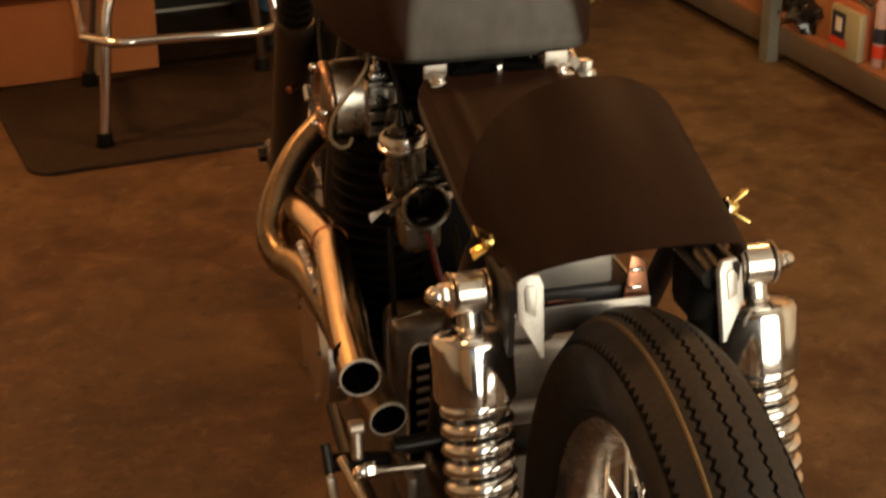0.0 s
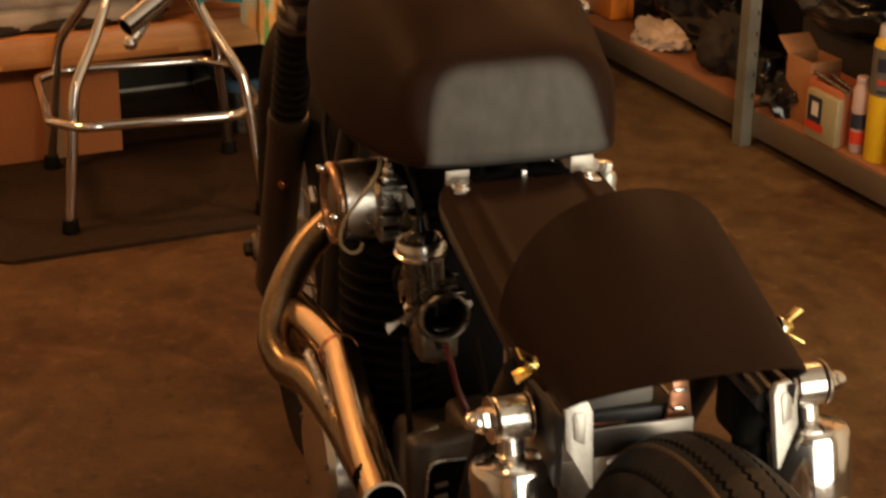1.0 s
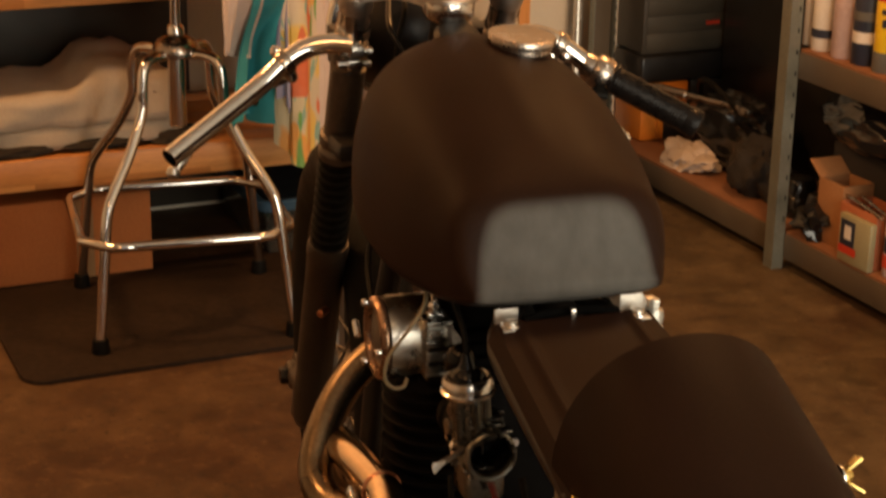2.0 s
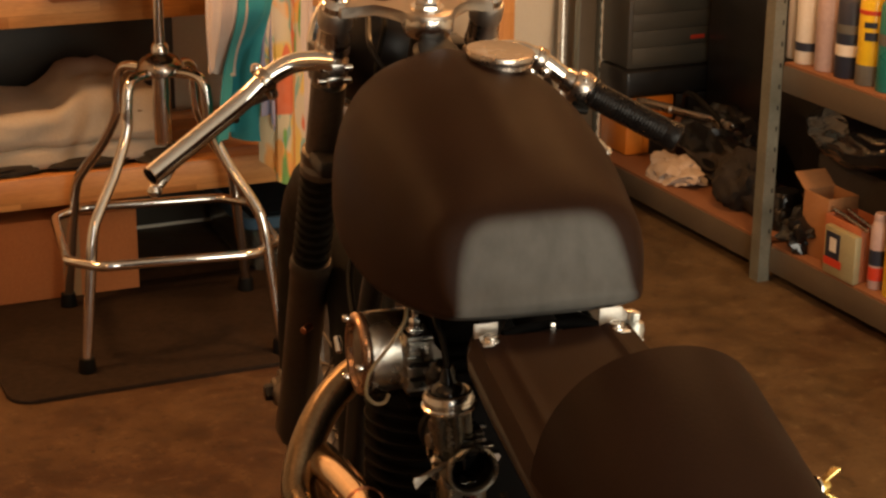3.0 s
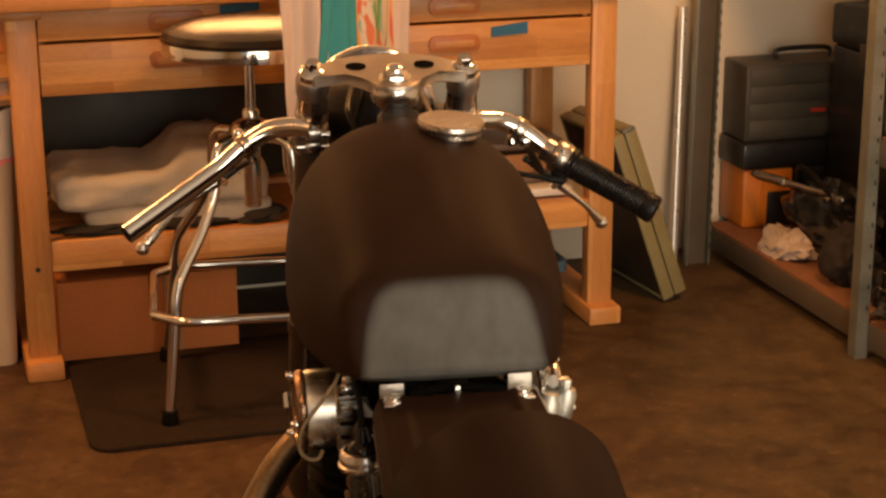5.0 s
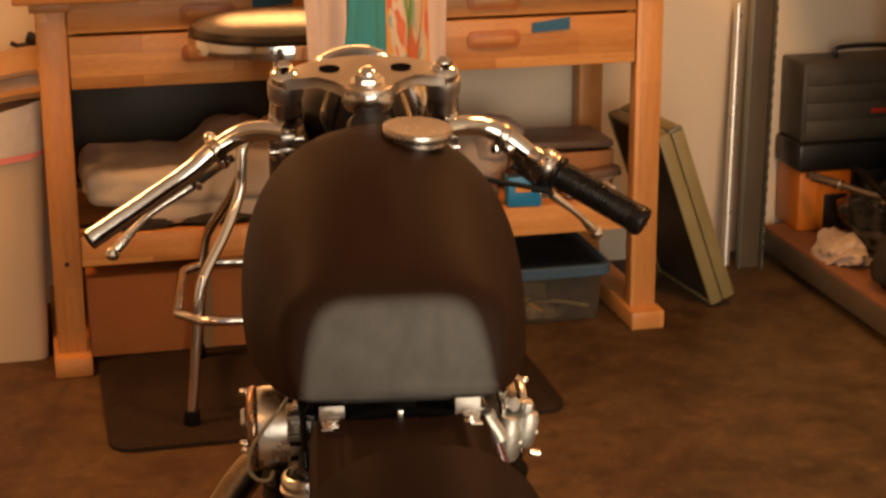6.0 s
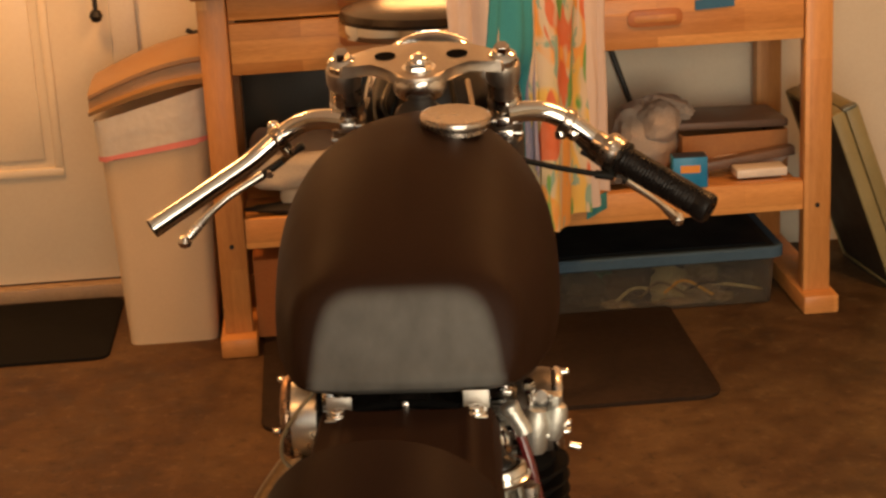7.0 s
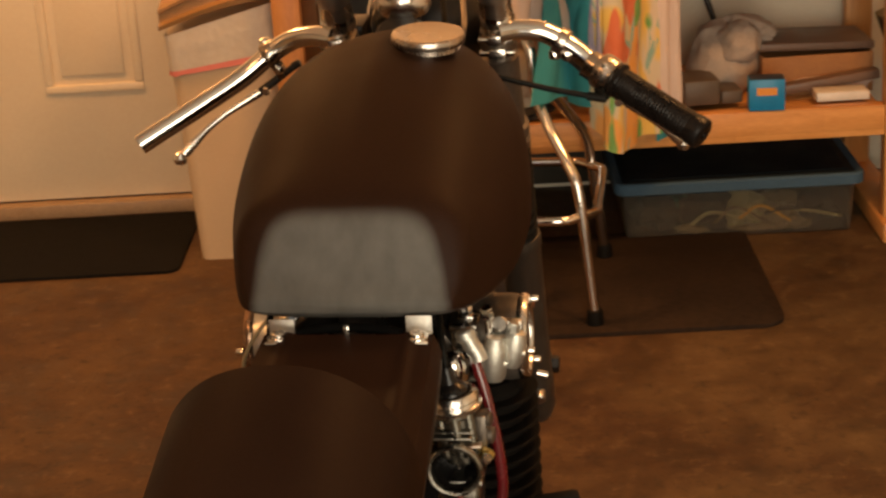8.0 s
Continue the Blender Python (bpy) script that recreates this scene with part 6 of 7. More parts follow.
# ---- stool ----
def build_stool():
    st = thing("stool", "chrome workshop stool with a round black vinyl seat", "stool", (0.4655, -0.1965, 0.010), -7.4)
    part("seat", lathe([(0, 0.778), (0.168, 0.778), (0.180, 0.784), (0.183, 0.797), (0.176, 0.809), (0.15, 0.819), (0.09, 0.826), (0, 0.828)], 64), SEAT_VINYL, st, "black vinyl domed seat")
    part("seat_band", lathe([(0.178, 0.760), (0.1845, 0.761), (0.1855, 0.766), (0.1855, 0.785), (0.1845, 0.789), (0.181, 0.790), (0.179, 0.763)], 64, None, True), CHROME, st, "chrome band round the seat")
    part("seat_plate", lathe([(0, 0.765), (0.178, 0.769), (0.178, 0.777), (0, 0.777)], 48), BLACK_PLASTIC, st)
    part("screw_post", lathe([(0, 0.533), (0.011, 0.533), (0.011, 0.748), (0.035, 0.751), (0.06, 0.765), (0, 0.765)], 24), CHROME, st)
    part("post_collar", lathe([(0.011, 0.613), (0.018, 0.613), (0.019, 0.628), (0.015, 0.635), (0.011, 0.635)], 24), CHROME, st)
    part("hub_dome", lathe([(0.012, 0.616), (0.024, 0.612), (0.038, 0.605), (0.047, 0.594), (0.050, 0.582), (0.048, 0.572), (0.040, 0.568), (0, 0.568)], 40), WORN_CHROME, st, "chrome hub dome")
    part("hub_tube", lathe([(0, 0.418), (0.017, 0.418), (0.019, 0.424), (0.019, 0.569), (0, 0.569)], 32), CHROME, st)
    for k in range(4):
        m = Matrix.Rotation(radians(45 + 90 * k), 4, "Z")
        pts = [(0.018, 0, 0.576), (0.085, 0, 0.577), (0.110, 0, 0.560), (0.117, 0, 0.523), (0.124, 0, 0.468), (0.164, 0, 0.398), (0.220, 0, 0.330), (0.245, 0, 0.290), (0.258, 0, 0.22), (0.275, 0, 0.10), (0.286, 0, 0.028)]
        leg = part("leg", tube(pts, 0.0115, 16, 6), CHROME, st, "", m)
        part("rubber_foot", lathe([(0, 0), (0.018, 0.0), (0.019, 0.004), (0.016, 0.030), (0.0115, 0.032), (0, 0.032)], 20, Matrix.Translation((0.287, 0, 0.0))), RUBBER, leg, "black rubber foot")
    a, e, b, c = 0.227, 0.210, 0.207, 0.060
    ring = [(x, y, 0.226) for x, y in ((e, -(b - c)), (e, b - c), (e - c, b), (-(a - c), b), (-a, b - c), (-a, -(b - c)), (-(a - c), -b), (e - c, -b))]
    closed = ring + [ring[0]]
    dense = []
    for p, q in zip(closed, closed[1:]):
        p, q = Vector(p), Vector(q)
        n = 2 if (q - p).length < 0.1 else 10
        dense += [p.lerp(q, 0.06 + 0.88 * j / n) for j in range(n + 1)]
    dense.append(dense[0])
    part("foot_ring", tube(dense, 0.0105, 14, 1, closed=True), CHROME, st, "chrome foot ring")
    return st


build_stool()


# ---- towel before the bench, shaped to fit the camera's view ----
def build_towel():
    t = thing("towel", "printed beach towel in teal, orange and pink hung before the workbench", "towel", (0.0, 0.0, 0.0))
    rim_line = curve_points([(0.483, -0.432, 0), (0.545, -0.420, 0), (0.588, -0.388, 0), (0.632, -0.340, 0), (0.668, -0.292, 0), (0.700, -0.275, 0), (0.75, -0.185, 0), (0.815, -0.080, 0), (0.868, -0.002, 0)], 10)
    line = curve_points([(0.483, -0.412, 0), (0.555, -0.325, 0), (0.622, -0.195, 0), (0.645, -0.215, 0), (0.672, -0.290, 0), (0.698, -0.290, 0), (0.75, -0.185, 0), (0.815, -0.080, 0), (0.868, -0.002, 0)], 10)

    def at(f, line):
        k = max(0.0, min(0.9999, f)) * (len(line) - 1)
        p = line[int(k)].lerp(line[int(k) + 1], k - int(k))
        d = (line[int(k) + 1] - line[int(k)]).normalized()
        return p, Vector((d.y, -d.x, 0))

    def sheet(f0, f1, low0, low1, seed, out, flare0=0.0, flare1=0.0):
        def f(s, q):
            a0, a1 = f0 - flare0 * q, f1 + flare1 * q
            g = a0 + (a1 - a0) * s
            g += 0.02 * math.sin(q * 2.4 + seed) * q
            low = low0 + (low1 - low0) * s + 0.012 * math.sin(s * 5 + seed)
            z = 1.02 - (1.02 - low) * q
            fold = out + 0.013 * math.sin(s * 8.5 + seed + 0.9 * q) * (0.45 + 0.7 * q) + 0.007 * math.sin(s * 19 + seed * 2 + 1.6 * q) + 0.004 * noise.noise(Vector((s * 7, z * 9, seed)))
            # above, the cloth lies round the rim of the stool seat
            near = min(1.0, max(0.0, (z - 0.58) / 0.17))
            near = near * near * (3 - 2 * near)
            p, n = at(g, line)
            p1, n1 = at(g, rim_line)
            w = p.lerp(p1, near) + n.lerp(n1, near) * fold
            return (w.x, min(w.y, -0.004), z)
        return doubled(grid(28, 44, f), 0.003)
    part("pale_fold", sheet(0.0, 0.255, 0.62, 0.58, 0.3, 0.002, 0.0, -0.04), TOWEL_PINK, t, "pale pink fold")
    part("teal_fold", sheet(0.225, 0.47, 0.46, 0.43, 1.7, 0.013, 0.15, 0.05), TOWEL_TEAL, t, "teal fold")
    part("violet_fold", sheet(0.455, 0.53, 0.50, 0.47, 5.2, -0.004), TOWEL_VIOLET, t, "violet-blue printed fold")
    part("printed_fold", sheet(0.51, 0.89, 0.385, 0.300, 2.9, 0.006, 0.05, 0.0), TOWEL_PRINT, t, "orange and green printed fold")
    part("border_fold", sheet(0.86, 1.0, 0.33, 0.33, 4.1, 0.0), TOWEL_PINK, t, "pale pink border")
    part("teal_hem", moved(box(-0.05, 0, 0, 0.05, 0.004, 0.040, 0.0015), Matrix.Translation((0.842, -0.045, 0.294)) @ Matrix.Rotation(radians(54), 4, "Z")), TOWEL_TEAL, t, "teal hem")
    return t


build_towel()


# ---- things on the low bench shelf and below it ----
def pillow(x0, y0, z0, x1, y1, z1, r, seed, waves=0.006, cuts=14):
    """A padded slab with rounded edges, sagging and creased a little."""
    bm = bmesh.new()
    bmesh.ops.create_cube(bm, size=2.0)
    bmesh.ops.subdivide_edges(bm, edges=bm.edges[:], cuts=cuts, use_grid_fill=True)
    c = Vector(((x0 + x1) / 2, (y0 + y1) / 2, (z0 + z1) / 2))
    h = Vector(((x1 - x0) / 2, (y1 - y0) / 2, (z1 - z0) / 2))
    for v in bm.verts:
        p = Vector((v.co.x * h.x, v.co.y * h.y, v.co.z * h.z))
        core = Vector([max(-max(h[k] - r, 0.0), min(max(h[k] - r, 0.0), p[k])) for k in range(3)])
        d = p - core
        n = d.normalized() if d.length > 1e-6 else Vector((0, 0, 1))
        q = c + core + n * min(r, d.length if d.length < r else r)
        q += n * waves * (noise.noise(Vector((q.x * 11, q.y * 9, q.z * 14 + seed))) + 0.5 * noise.noise(Vector((q.x * 34, q.y * 20, q.z * 40 + seed))))
        v.co = (q.x, q.y, max(z0, q.z))
    return bm


def build_drop_cloth():
    t = thing("drop_cloth", "thick folded off-white drop cloth on the low shelf", "cloth", (0, 0, 0))
    part("fold", pillow(0.125, 0.072, 0.3185, 0.560, 0.40, 0.374, 0.020, 1.0), DROP_CLOTH, t, angle=70)
    top = pillow(0.058, 0.062, 0.368, 0.550, 0.39, 0.450, 0.027, 4.0, 0.011, 20)
    for v in top.verts:
        rise = max(0.0, min(1.0, (v.co.x - 0.285) / 0.085))
        rise = rise * rise * (3 - 2 * rise)
        v.co.z += max(0.0, v.co.z - 0.40) * 0.95 * rise
        v.co.z -= 0.03 * max(0.0, (v.co.x - 0.47) / 0.08) * (1 if v.co.z > 0.44 else 0)
    part("fold", top, DROP_CLOTH, t, angle=70)
    return t


build_drop_cloth()
for u0, v0, sx, sy, sz, sd in ((0.16, 0.075, 0.10, 0.03, 0.012, 1.0), (0.36, 0.08, 0.09, 0.03, 0.013, 2.0), (0.53, 0.10, 0.06, 0.05, 0.018, 3.0)):
    o = part("dark_rag", lump(sx, sy, sz, sd, 0.4, 3), DARK_CLOTH, None, "", ROOM @ pose(u0, v0, 0.317))
    tagged(o, "crumpled dark rag on the low shelf", "rag")

bag = part("grey_bag", lump(0.080, 0.085, 0.096, 8.0, 0.20, 4), GREY_CLOTH, None, "", ROOM @ pose(1.008, 0.27, 0.3035))
tagged(bag, "slumped grey fabric bag on the low shelf", "bag")
part("bag_flap", moved(lump(0.050, 0.045, 0.052, 3.0, 0.20, 4, False), Matrix.Translation((0.030, -0.050, 0.088))), GREY_CLOTH, bag)
part("bag_end", moved(lump(0.060, 0.045, 0.030, 5.0, 0.25, 4, False), Matrix.Translation((0.062, 0.010, 0.128)) @ Matrix.Rotation(radians(14), 4, "Y")), GREY_CLOTH, bag)
handle = part("tool_handle", tube([(1.060, 0.500, 0.312), (1.016, 0.520, 0.440), (0.972, 0.538, 0.575)], 0.0075, 12), BLACK_PLASTIC, None, "", ROOM.copy())
tagged(handle, "thin black tool handle leaning on the wall", "tool handle")


def carton(name, label, at, size, material, turn=0.0, open_top=False, category="box", flaps=True):
    t = thing(name, label, category, at, turn)
    x, y, z = size
    w = 0.004
    for b in (box(0, 0, 0, x, w, z, 0.001), box(0, y - w, 0, x, y, z, 0.001), box(0, w, 0, w, y - w, z, 0.001), box(x - w, w, 0, x, y - w, z, 0.001)):
        part("side_panel", b, material, t)
    part("bottom_panel", box(w, w, 0, x - w, y - w, w), material, t)
    if open_top and flaps:
        part("flap", moved(box(0, -0.5 * y, -w / 2, x, 0, w / 2, 0.001), Matrix.Translation((0, 0, z)) @ Matrix.Rotation(radians(28), 4, "X")), material, t)
    elif not open_top:
        part("lid_flap", box(w, w, z - w, x - w, y / 2 - 0.001, z, 0.001), material, t)
        part("lid_flap", box(w, y / 2 + 0.001, z - w, x - w, y - w, z, 0.001), material, t)
    return t


big = carton("cardboard_box", "brown cardboard box with shiny packing tape below the workbench", (0.050, 0.09, 0.010), (0.42, 0.30, 0.19), CARD)
part("packing_tape", box(0.245, -0.0012, 0.0, 0.285, -0.0002, 0.19), LID_BROWN, big, "strip of shiny brown tape")
carton("cardboard_tray", "open cardboard tray on the low shelf", (1.09, 0.20, 0.303), (0.26, 0.20, 0.094), DARK_CARD, 2.0, True, flaps=False)
cover = part("grey_folder", moved(box(0, 0, 0, 0.28, 0.17, 0.020, 0.006), Matrix.Rotation(radians(2), 4, "Y")), SMOKED, None, "", ROOM @ pose(1.078, 0.215, 0.4075, 0, 0, 3))
tagged(cover, "grey flat folder laid on the cardboard tray", "folder")


def small_box(name, label, at, size, material, band=None, turn=0.0):
    t = thing(name, label, "box", at, turn)
    x, y, z = size
    part("body", box(0, 0, 0, x, y, z, 0.002), material, t)
    part("top_flap", box(0.002, 0.002, z - 0.001, x - 0.002, y - 0.002, z + 0.0012, 0.0005), DARK_LABEL if band else material, t, "dark printed top" if band else "")
    if band:
        part("label_panel", box(x * 0.22, -0.0012, z * 0.50, x * 0.78, 0.001, z * 0.74), band, t)
    return t


small_box("blue_carton", "bright blue carton with an orange label on the low shelf", (1.033, 0.036, 0.317), (0.080, 0.050, 0.072), CYAN, ORANGE_LABEL, -4)
small_box("white_carton", "small white carton on the low shelf", (1.195, 0.082, 0.317), (0.12, 0.06, 0.019), WHITE_ENAMEL, None, 1)
bar = part("grey_bar", moved(box(0, 0, 0, 0.235, 0.035, 0.022, 0.004), Matrix.Rotation(radians(-6), 4, "Y")), SMOKED, None, "", ROOM @ pose(1.125, 0.150, 0.318, 0, 0, 4))
tagged(bar, "grey plastic bar leaning on the low shelf", "bar")
wedge = part("rolled_paper", lump(0.12, 0.04, 0.022, 11.0, 0.2, 3), TOWEL_PINK, None, "", ROOM @ pose(1.24, 0.225, 0.308))
tagged(wedge, "crumpled pale paper in the cardboard tray", "paper")
carrier = part("dark_case", joined(box(0, 0, 0, 0.085, 0.11, 0.060, 0.008), box(0.088, 0.004, 0, 0.138, 0.11, 0.030, 0.005)), SHADOW_GREY, None, "", ROOM @ pose(0.895, 0.10, 0.3165, 0, 0, 5))
tagged(carrier, "dark grey stepped plastic case on the low shelf", "case")


def nest(profile, x, y, r=0.022):
    """A lofted tray: rounded rectangles, each (inset, height), joined one to the next."""
    bm = bmesh.new()
    rings = []
    for inset, z in profile:
        rings.append([bm.verts.new((a, b, z)) for a, b in rounded(inset, inset, x - inset, y - inset, max(0.004, r - inset))])
    n = len(rings[0])
    for a, b in zip(rings, rings[1:]):
        for k in range(n):
            j = (k + 1) % n
            bm.faces.new((a[k], a[j], b[j], b[k]))
    bm.faces.new(rings[0][::-1])
    bm.faces.new(rings[-1])
    return bm


def build_tub():
    t = thing("storage_tub", "clear plastic storage tub with a dusty blue lid", "storage tub", (0.742, 0.082, 0.0))
    x, y = 0.551, 0.386
    part("tub", nest([(0.018, 0.0), (0.014, 0.002), (0.012, 0.020), (0.004, 0.112), (0.0, 0.114), (0.0, 0.118), (0.0065, 0.118), (0.0145, 0.022), (0.020, 0.004)], x, y), CLEAR_TUB, t, "clear plastic tub")
    lid = part("lid", moved(nest([(0.0, 0.100), (-0.003, 0.102), (-0.003, 0.124), (0.0, 0.128), (0.010, 0.1285), (0.016, 0.1250), (0.120, 0.1250)], x + 0.024, y + 0.024, 0.03), Matrix.Translation((-0.012, -0.012, 0.0195))), BLUE_PLASTIC, t, "dusty blue lid")
    # the lid's top is painted near-black for the shade of the shelf
    part("lid_panel", moved(nest([(0.0170, 0.1235), (0.0175, 0.1262), (0.030, 0.1268), (0.034, 0.1300), (0.120, 0.1305)], x + 0.024, y + 0.024, 0.02), Matrix.Translation((-0.012, -0.012, 0.0195))), LID_SHADED, lid, "raised lid panel with the shelf's shade painted in")
    for k, (a, b, s1, h, mtl) in enumerate(((0.09, 0.10, 0.06, 0.035, DARK_CLOTH), (0.21, 0.085, 0.07, 0.045, DARK_CLOTH), (0.30, 0.09, 0.05, 0.040, TIN_OLIVE), (0.37, 0.10, 0.06, 0.038, TUB_FILM), (0.46, 0.11, 0.05, 0.030, DARK_CLOTH), (0.28, 0.22, 0.09, 0.045, DARK_CLOTH), (0.14, 0.22, 0.06, 0.04, TEAL))):
        part("contents", lump(s1, 0.055, h, 20 + k, 0.6, 3), mtl, t, "", pose(a, b, 0.006))
    for k, (a, b, s1) in enumerate(((0.33, 0.034, 0.075), (0.17, 0.034, 0.04), (0.42, 0.036, 0.035))):
        part("film_wad", lump(s1 * 0.8, 0.012, 0.007 + 0.003 * k, 70 + k, 0.7, 3), TUB_FILM, t, "crumpled clear film", pose(a, b, 0.006))
    for k in range(5):
        a = 0.16 + 0.06 * k
        part("strap", tube([(a, 0.032, 0.02 + 0.008 * k), (a + 0.05, 0.030, 0.055 + 0.012 * math.sin(k)), (a + 0.12, 0.034, 0.03 + 0.01 * math.cos(k * 2.0))], 0.004, 6), (TIN_OLIVE, TUB_FILM, AMBER, DARK_CLOTH, TIN_OLIVE)[k], t)
    return t


build_tub()


# ---- waste bin ----
def build_bin():
    t = thing("waste_bin", "tall beige plastic bin with a white liner and brown lid", "waste bin", (-0.256, 0.128, 0.0))
    bx, by, tx, ty, h = 0.209, 0.27, 0.255, 0.34, 0.555

    def ring(z, grow=0.0):
        k = z / h
        x, y = bx + (tx - bx) * k + grow, by + (ty - by) * k + grow
        return [(px + bx / 2, py + by / 2, z) for px, py in rounded(-x / 2, -y / 2, x / 2, y / 2, 0.025 + 0.01 * k)]
    body = loft([[Vector(p) for p in ring(z)] for z in (0, 0.006, 0.15, 0.30, 0.45, h)])
    part("body", body, BIN_PLASTIC, t, "beige plastic body")

    def rise(x):
        return max(0.0, min(1.0, (x + 0.023) / tx))

    def skirt(z0, z1, grow, wob):
        bm = bmesh.new()
        rings = []
        for j in range(7):
            z = z0 + (z1 - z0) * j / 6
            base = ring(min(z, h), grow)
            row = []
            for q, (x, y, _) in enumerate(base):
                d = wob * noise.noise(Vector((q * 0.9, z * 30, 4.0)))
                row.append(bm.verts.new((x + d, y - abs(d), z + (d * 3 if j == 0 else 0) + 0.037 * rise(x) + (0.028 * j / 6 * math.sin(math.pi / 2 * rise(x)) if z1 > 0.5 else 0))))
            rings.append(row)
        for a, b in zip(rings, rings[1:]):
            for q in range(len(a)):
                k = (q + 1) % len(a)
                bm.faces.new((a[q], a[k], b[k], b[q]))
        return bm
    part("liner", skirt(0.462, 0.552, 0.008, 0.004), LINER, t, "white liner folded over the rim")
    part("drawstring", skirt(0.455, 0.468, 0.0105, 0.003), PINK, t, "pink drawstring")
    # the arched swing lid: a front lip, a sunk face, an upper rim and the domed top
    outline = ((-0.050, 0.000), (-0.052, 0.013), (-0.040, 0.017), (-0.030, 0.019), (-0.026, 0.046), (-0.034, 0.050), (-0.034, 0.060), (-0.020, 0.067), (0.06, 0.082), (0.16, 0.080), (0.26, 0.060), (0.31, 0.030))

    def lid_point(s, q):
        k = min(len(outline) - 1, int(round(q * (len(outline) - 1))))
        dy, dz = outline[k]
        return ((s - 0.5) * 0.282 + bx / 2 + 0.003, dy + 0.015, 0.566 + 0.060 * math.sin(math.pi / 2 * s) + dz * (0.72 + 0.28 * math.sin(math.pi / 2 * s)))
    part("lid", thick(grid(20, len(outline) - 1, lid_point), 0.005), LID_BROWN, t, "arched brown lid set askew", angle=25)
    return t


build_bin()
hook = part("spray_trigger", joined(box(-0.018, 0, 0, 0.018, 0.02, 0.05, 0.006), moved(box(-0.008, 0, 0, 0.026, 0.018, 0.03, 0.006), Matrix.Translation((0.006, 0, 0.048)) @ Matrix.Rotation(radians(20), 4, "Y")), rod((-0.012, 0.01, 0.04), (-0.034, 0.01, 0.052), 0.006), rod((0, 0.012, -0.02), (0, 0.012, 0.01), 0.01), box(-0.02, 0.018, -0.03, 0.02, 0.027, 0.03, 0.003)), BLACK_PLASTIC, None, "", ROOM @ pose(-0.050, 0.523, 0.622))
tagged(hook, "black plastic clip holder fixed to the wall beside the bench", "holder")


# ---- leaning things between bench and shelves ----
def build_case():
    m = ROOM @ pose(1.582, 0.105, 0.004, 0, 0, 6) @ Matrix.Rotation(radians(-20.0), 4, "Y")
    t = new("folding_table")
    t.matrix_basis = m
    tagged(t, "folded olive metal camp table leaning beside the workbench", "folding table")
    for k in range(2):
        x0 = 0.036 * k
        part("half_shell", joined(box(x0, 0, 0.0, x0 + 0.034, 0.012, 0.475, 0.005), box(x0, 0.29, 0.0, x0 + 0.034, 0.302, 0.475, 0.005), box(x0, 0.012, 0.0, x0 + 0.034, 0.29, 0.012, 0.004), box(x0, 0.012, 0.463, x0 + 0.034, 0.29, 0.475, 0.004)), OLIVE, t, "olive painted rim")
        part("table_leaf", box(x0 + (0.002 if k == 0 else 0.026), 0.0125, 0.0125, x0 + (0.008 if k == 0 else 0.032), 0.2895, 0.4625), DARK_OLIVE, t, "dark brown leaf")
    part("corner_latch", box(0.03, -0.004, 0.472, 0.066, 0.02, 0.480, 0.002), GALV, t)
    part("foot_edge", box(-0.002, 0.002, -0.003, 0.03, 0.30, 0.0), DARK_OLIVE, t)


build_case()
pole = part("metal_pole", rod((1.748, 0.430, 0.0), (1.788, 0.508, 0.70), 0.0115, seg=16), GALV_BRIGHT, None, "", ROOM.copy())
tagged(pole, "thin pale metal pole leaning against the wall", "pole")


channel = thing("steel_channel", "grey steel channel with a slotted flange leaning against the wall", "steel channel", (1.768, 0.405, 0.0))
lean = Matrix.Rotation(radians(2.4), 4, "Y") @ Matrix.Rotation(radians(-3.6), 4, "X")
part("web", moved(box(0.0045, -0.0005, 0.0, 0.0645, 0.0035, 1.75, 0.001), lean), BEAM_STEEL, channel)
for x0 in (0.0, 0.065):
    flange = part("flange", moved(box(x0, -0.022, 0, x0 + 0.004, 0.004, 1.75, 0.001), lean), GALV, channel)
for k in range(26):
    part("slot", moved(box(0.0655, -0.0232, 0.05 + 0.032 * k, 0.0690, -0.0215, 0.064 + 0.032 * k), lean), BLACK_PLASTIC, flange)


# ---- steel shelves ----
def build_shelves():
    t = thing("shelf_unit", "grey steel shelf unit with particle-board shelves", "shelf unit", (1.84, -0.42, 0.0))

    def post(x, y, sx, sy):
        p = part("post", prism([(x + a * sx, y + b * sy) for a, b in ((0, 0), (0.031, 0), (0.031, 0.008), (0.0285, 0.008), (0.0285, 0.0025), (0.020, 0.0025), (0.0185, 0.005), (0.0135, 0.005), (0.012, 0.0025), (0.0025, 0.0025), (0.0025, 0.036), (0, 0.036))], 0.0, 1.85), GALV, t)
        return p
    for y in (0.0, 0.90, -0.90):
        for x, sx in ((0.0, 1), (0.52, -1)):
            p = post(x, y, sx, 1)
            if x == 0.0 and y >= 0:
                for k in range(22):
                    part("slot", box(0.0215, y - 0.0008, 0.12 + 0.05 * k, 0.0255, y + 0.0006, 0.131 + 0.05 * k), BLACK_PLASTIC, p)
    for y0, y1, levels in ((0.048, 0.895, (0.088, 1.05)), (-0.852, -0.004, (0.088, 0.528, 1.05))):
        for z in levels:
            part("front_beam", joined(box(0.028, y0, z - 0.062, 0.031, y1, z, 0.001), box(0.031, y0, z - 0.062, 0.05, y1, z - 0.059)), BEAM_STEEL, t)
            part("back_beam", box(0.489, y0, z - 0.062, 0.492, y1, z, 0.001), GREY_STEEL, t)
            part("shelf_board", box(0.0315, y0, z - 0.012, 0.4885, y1, z + 0.006, 0.001), PARTICLE, t, "particle-board shelf")
    return t


build_shelves()
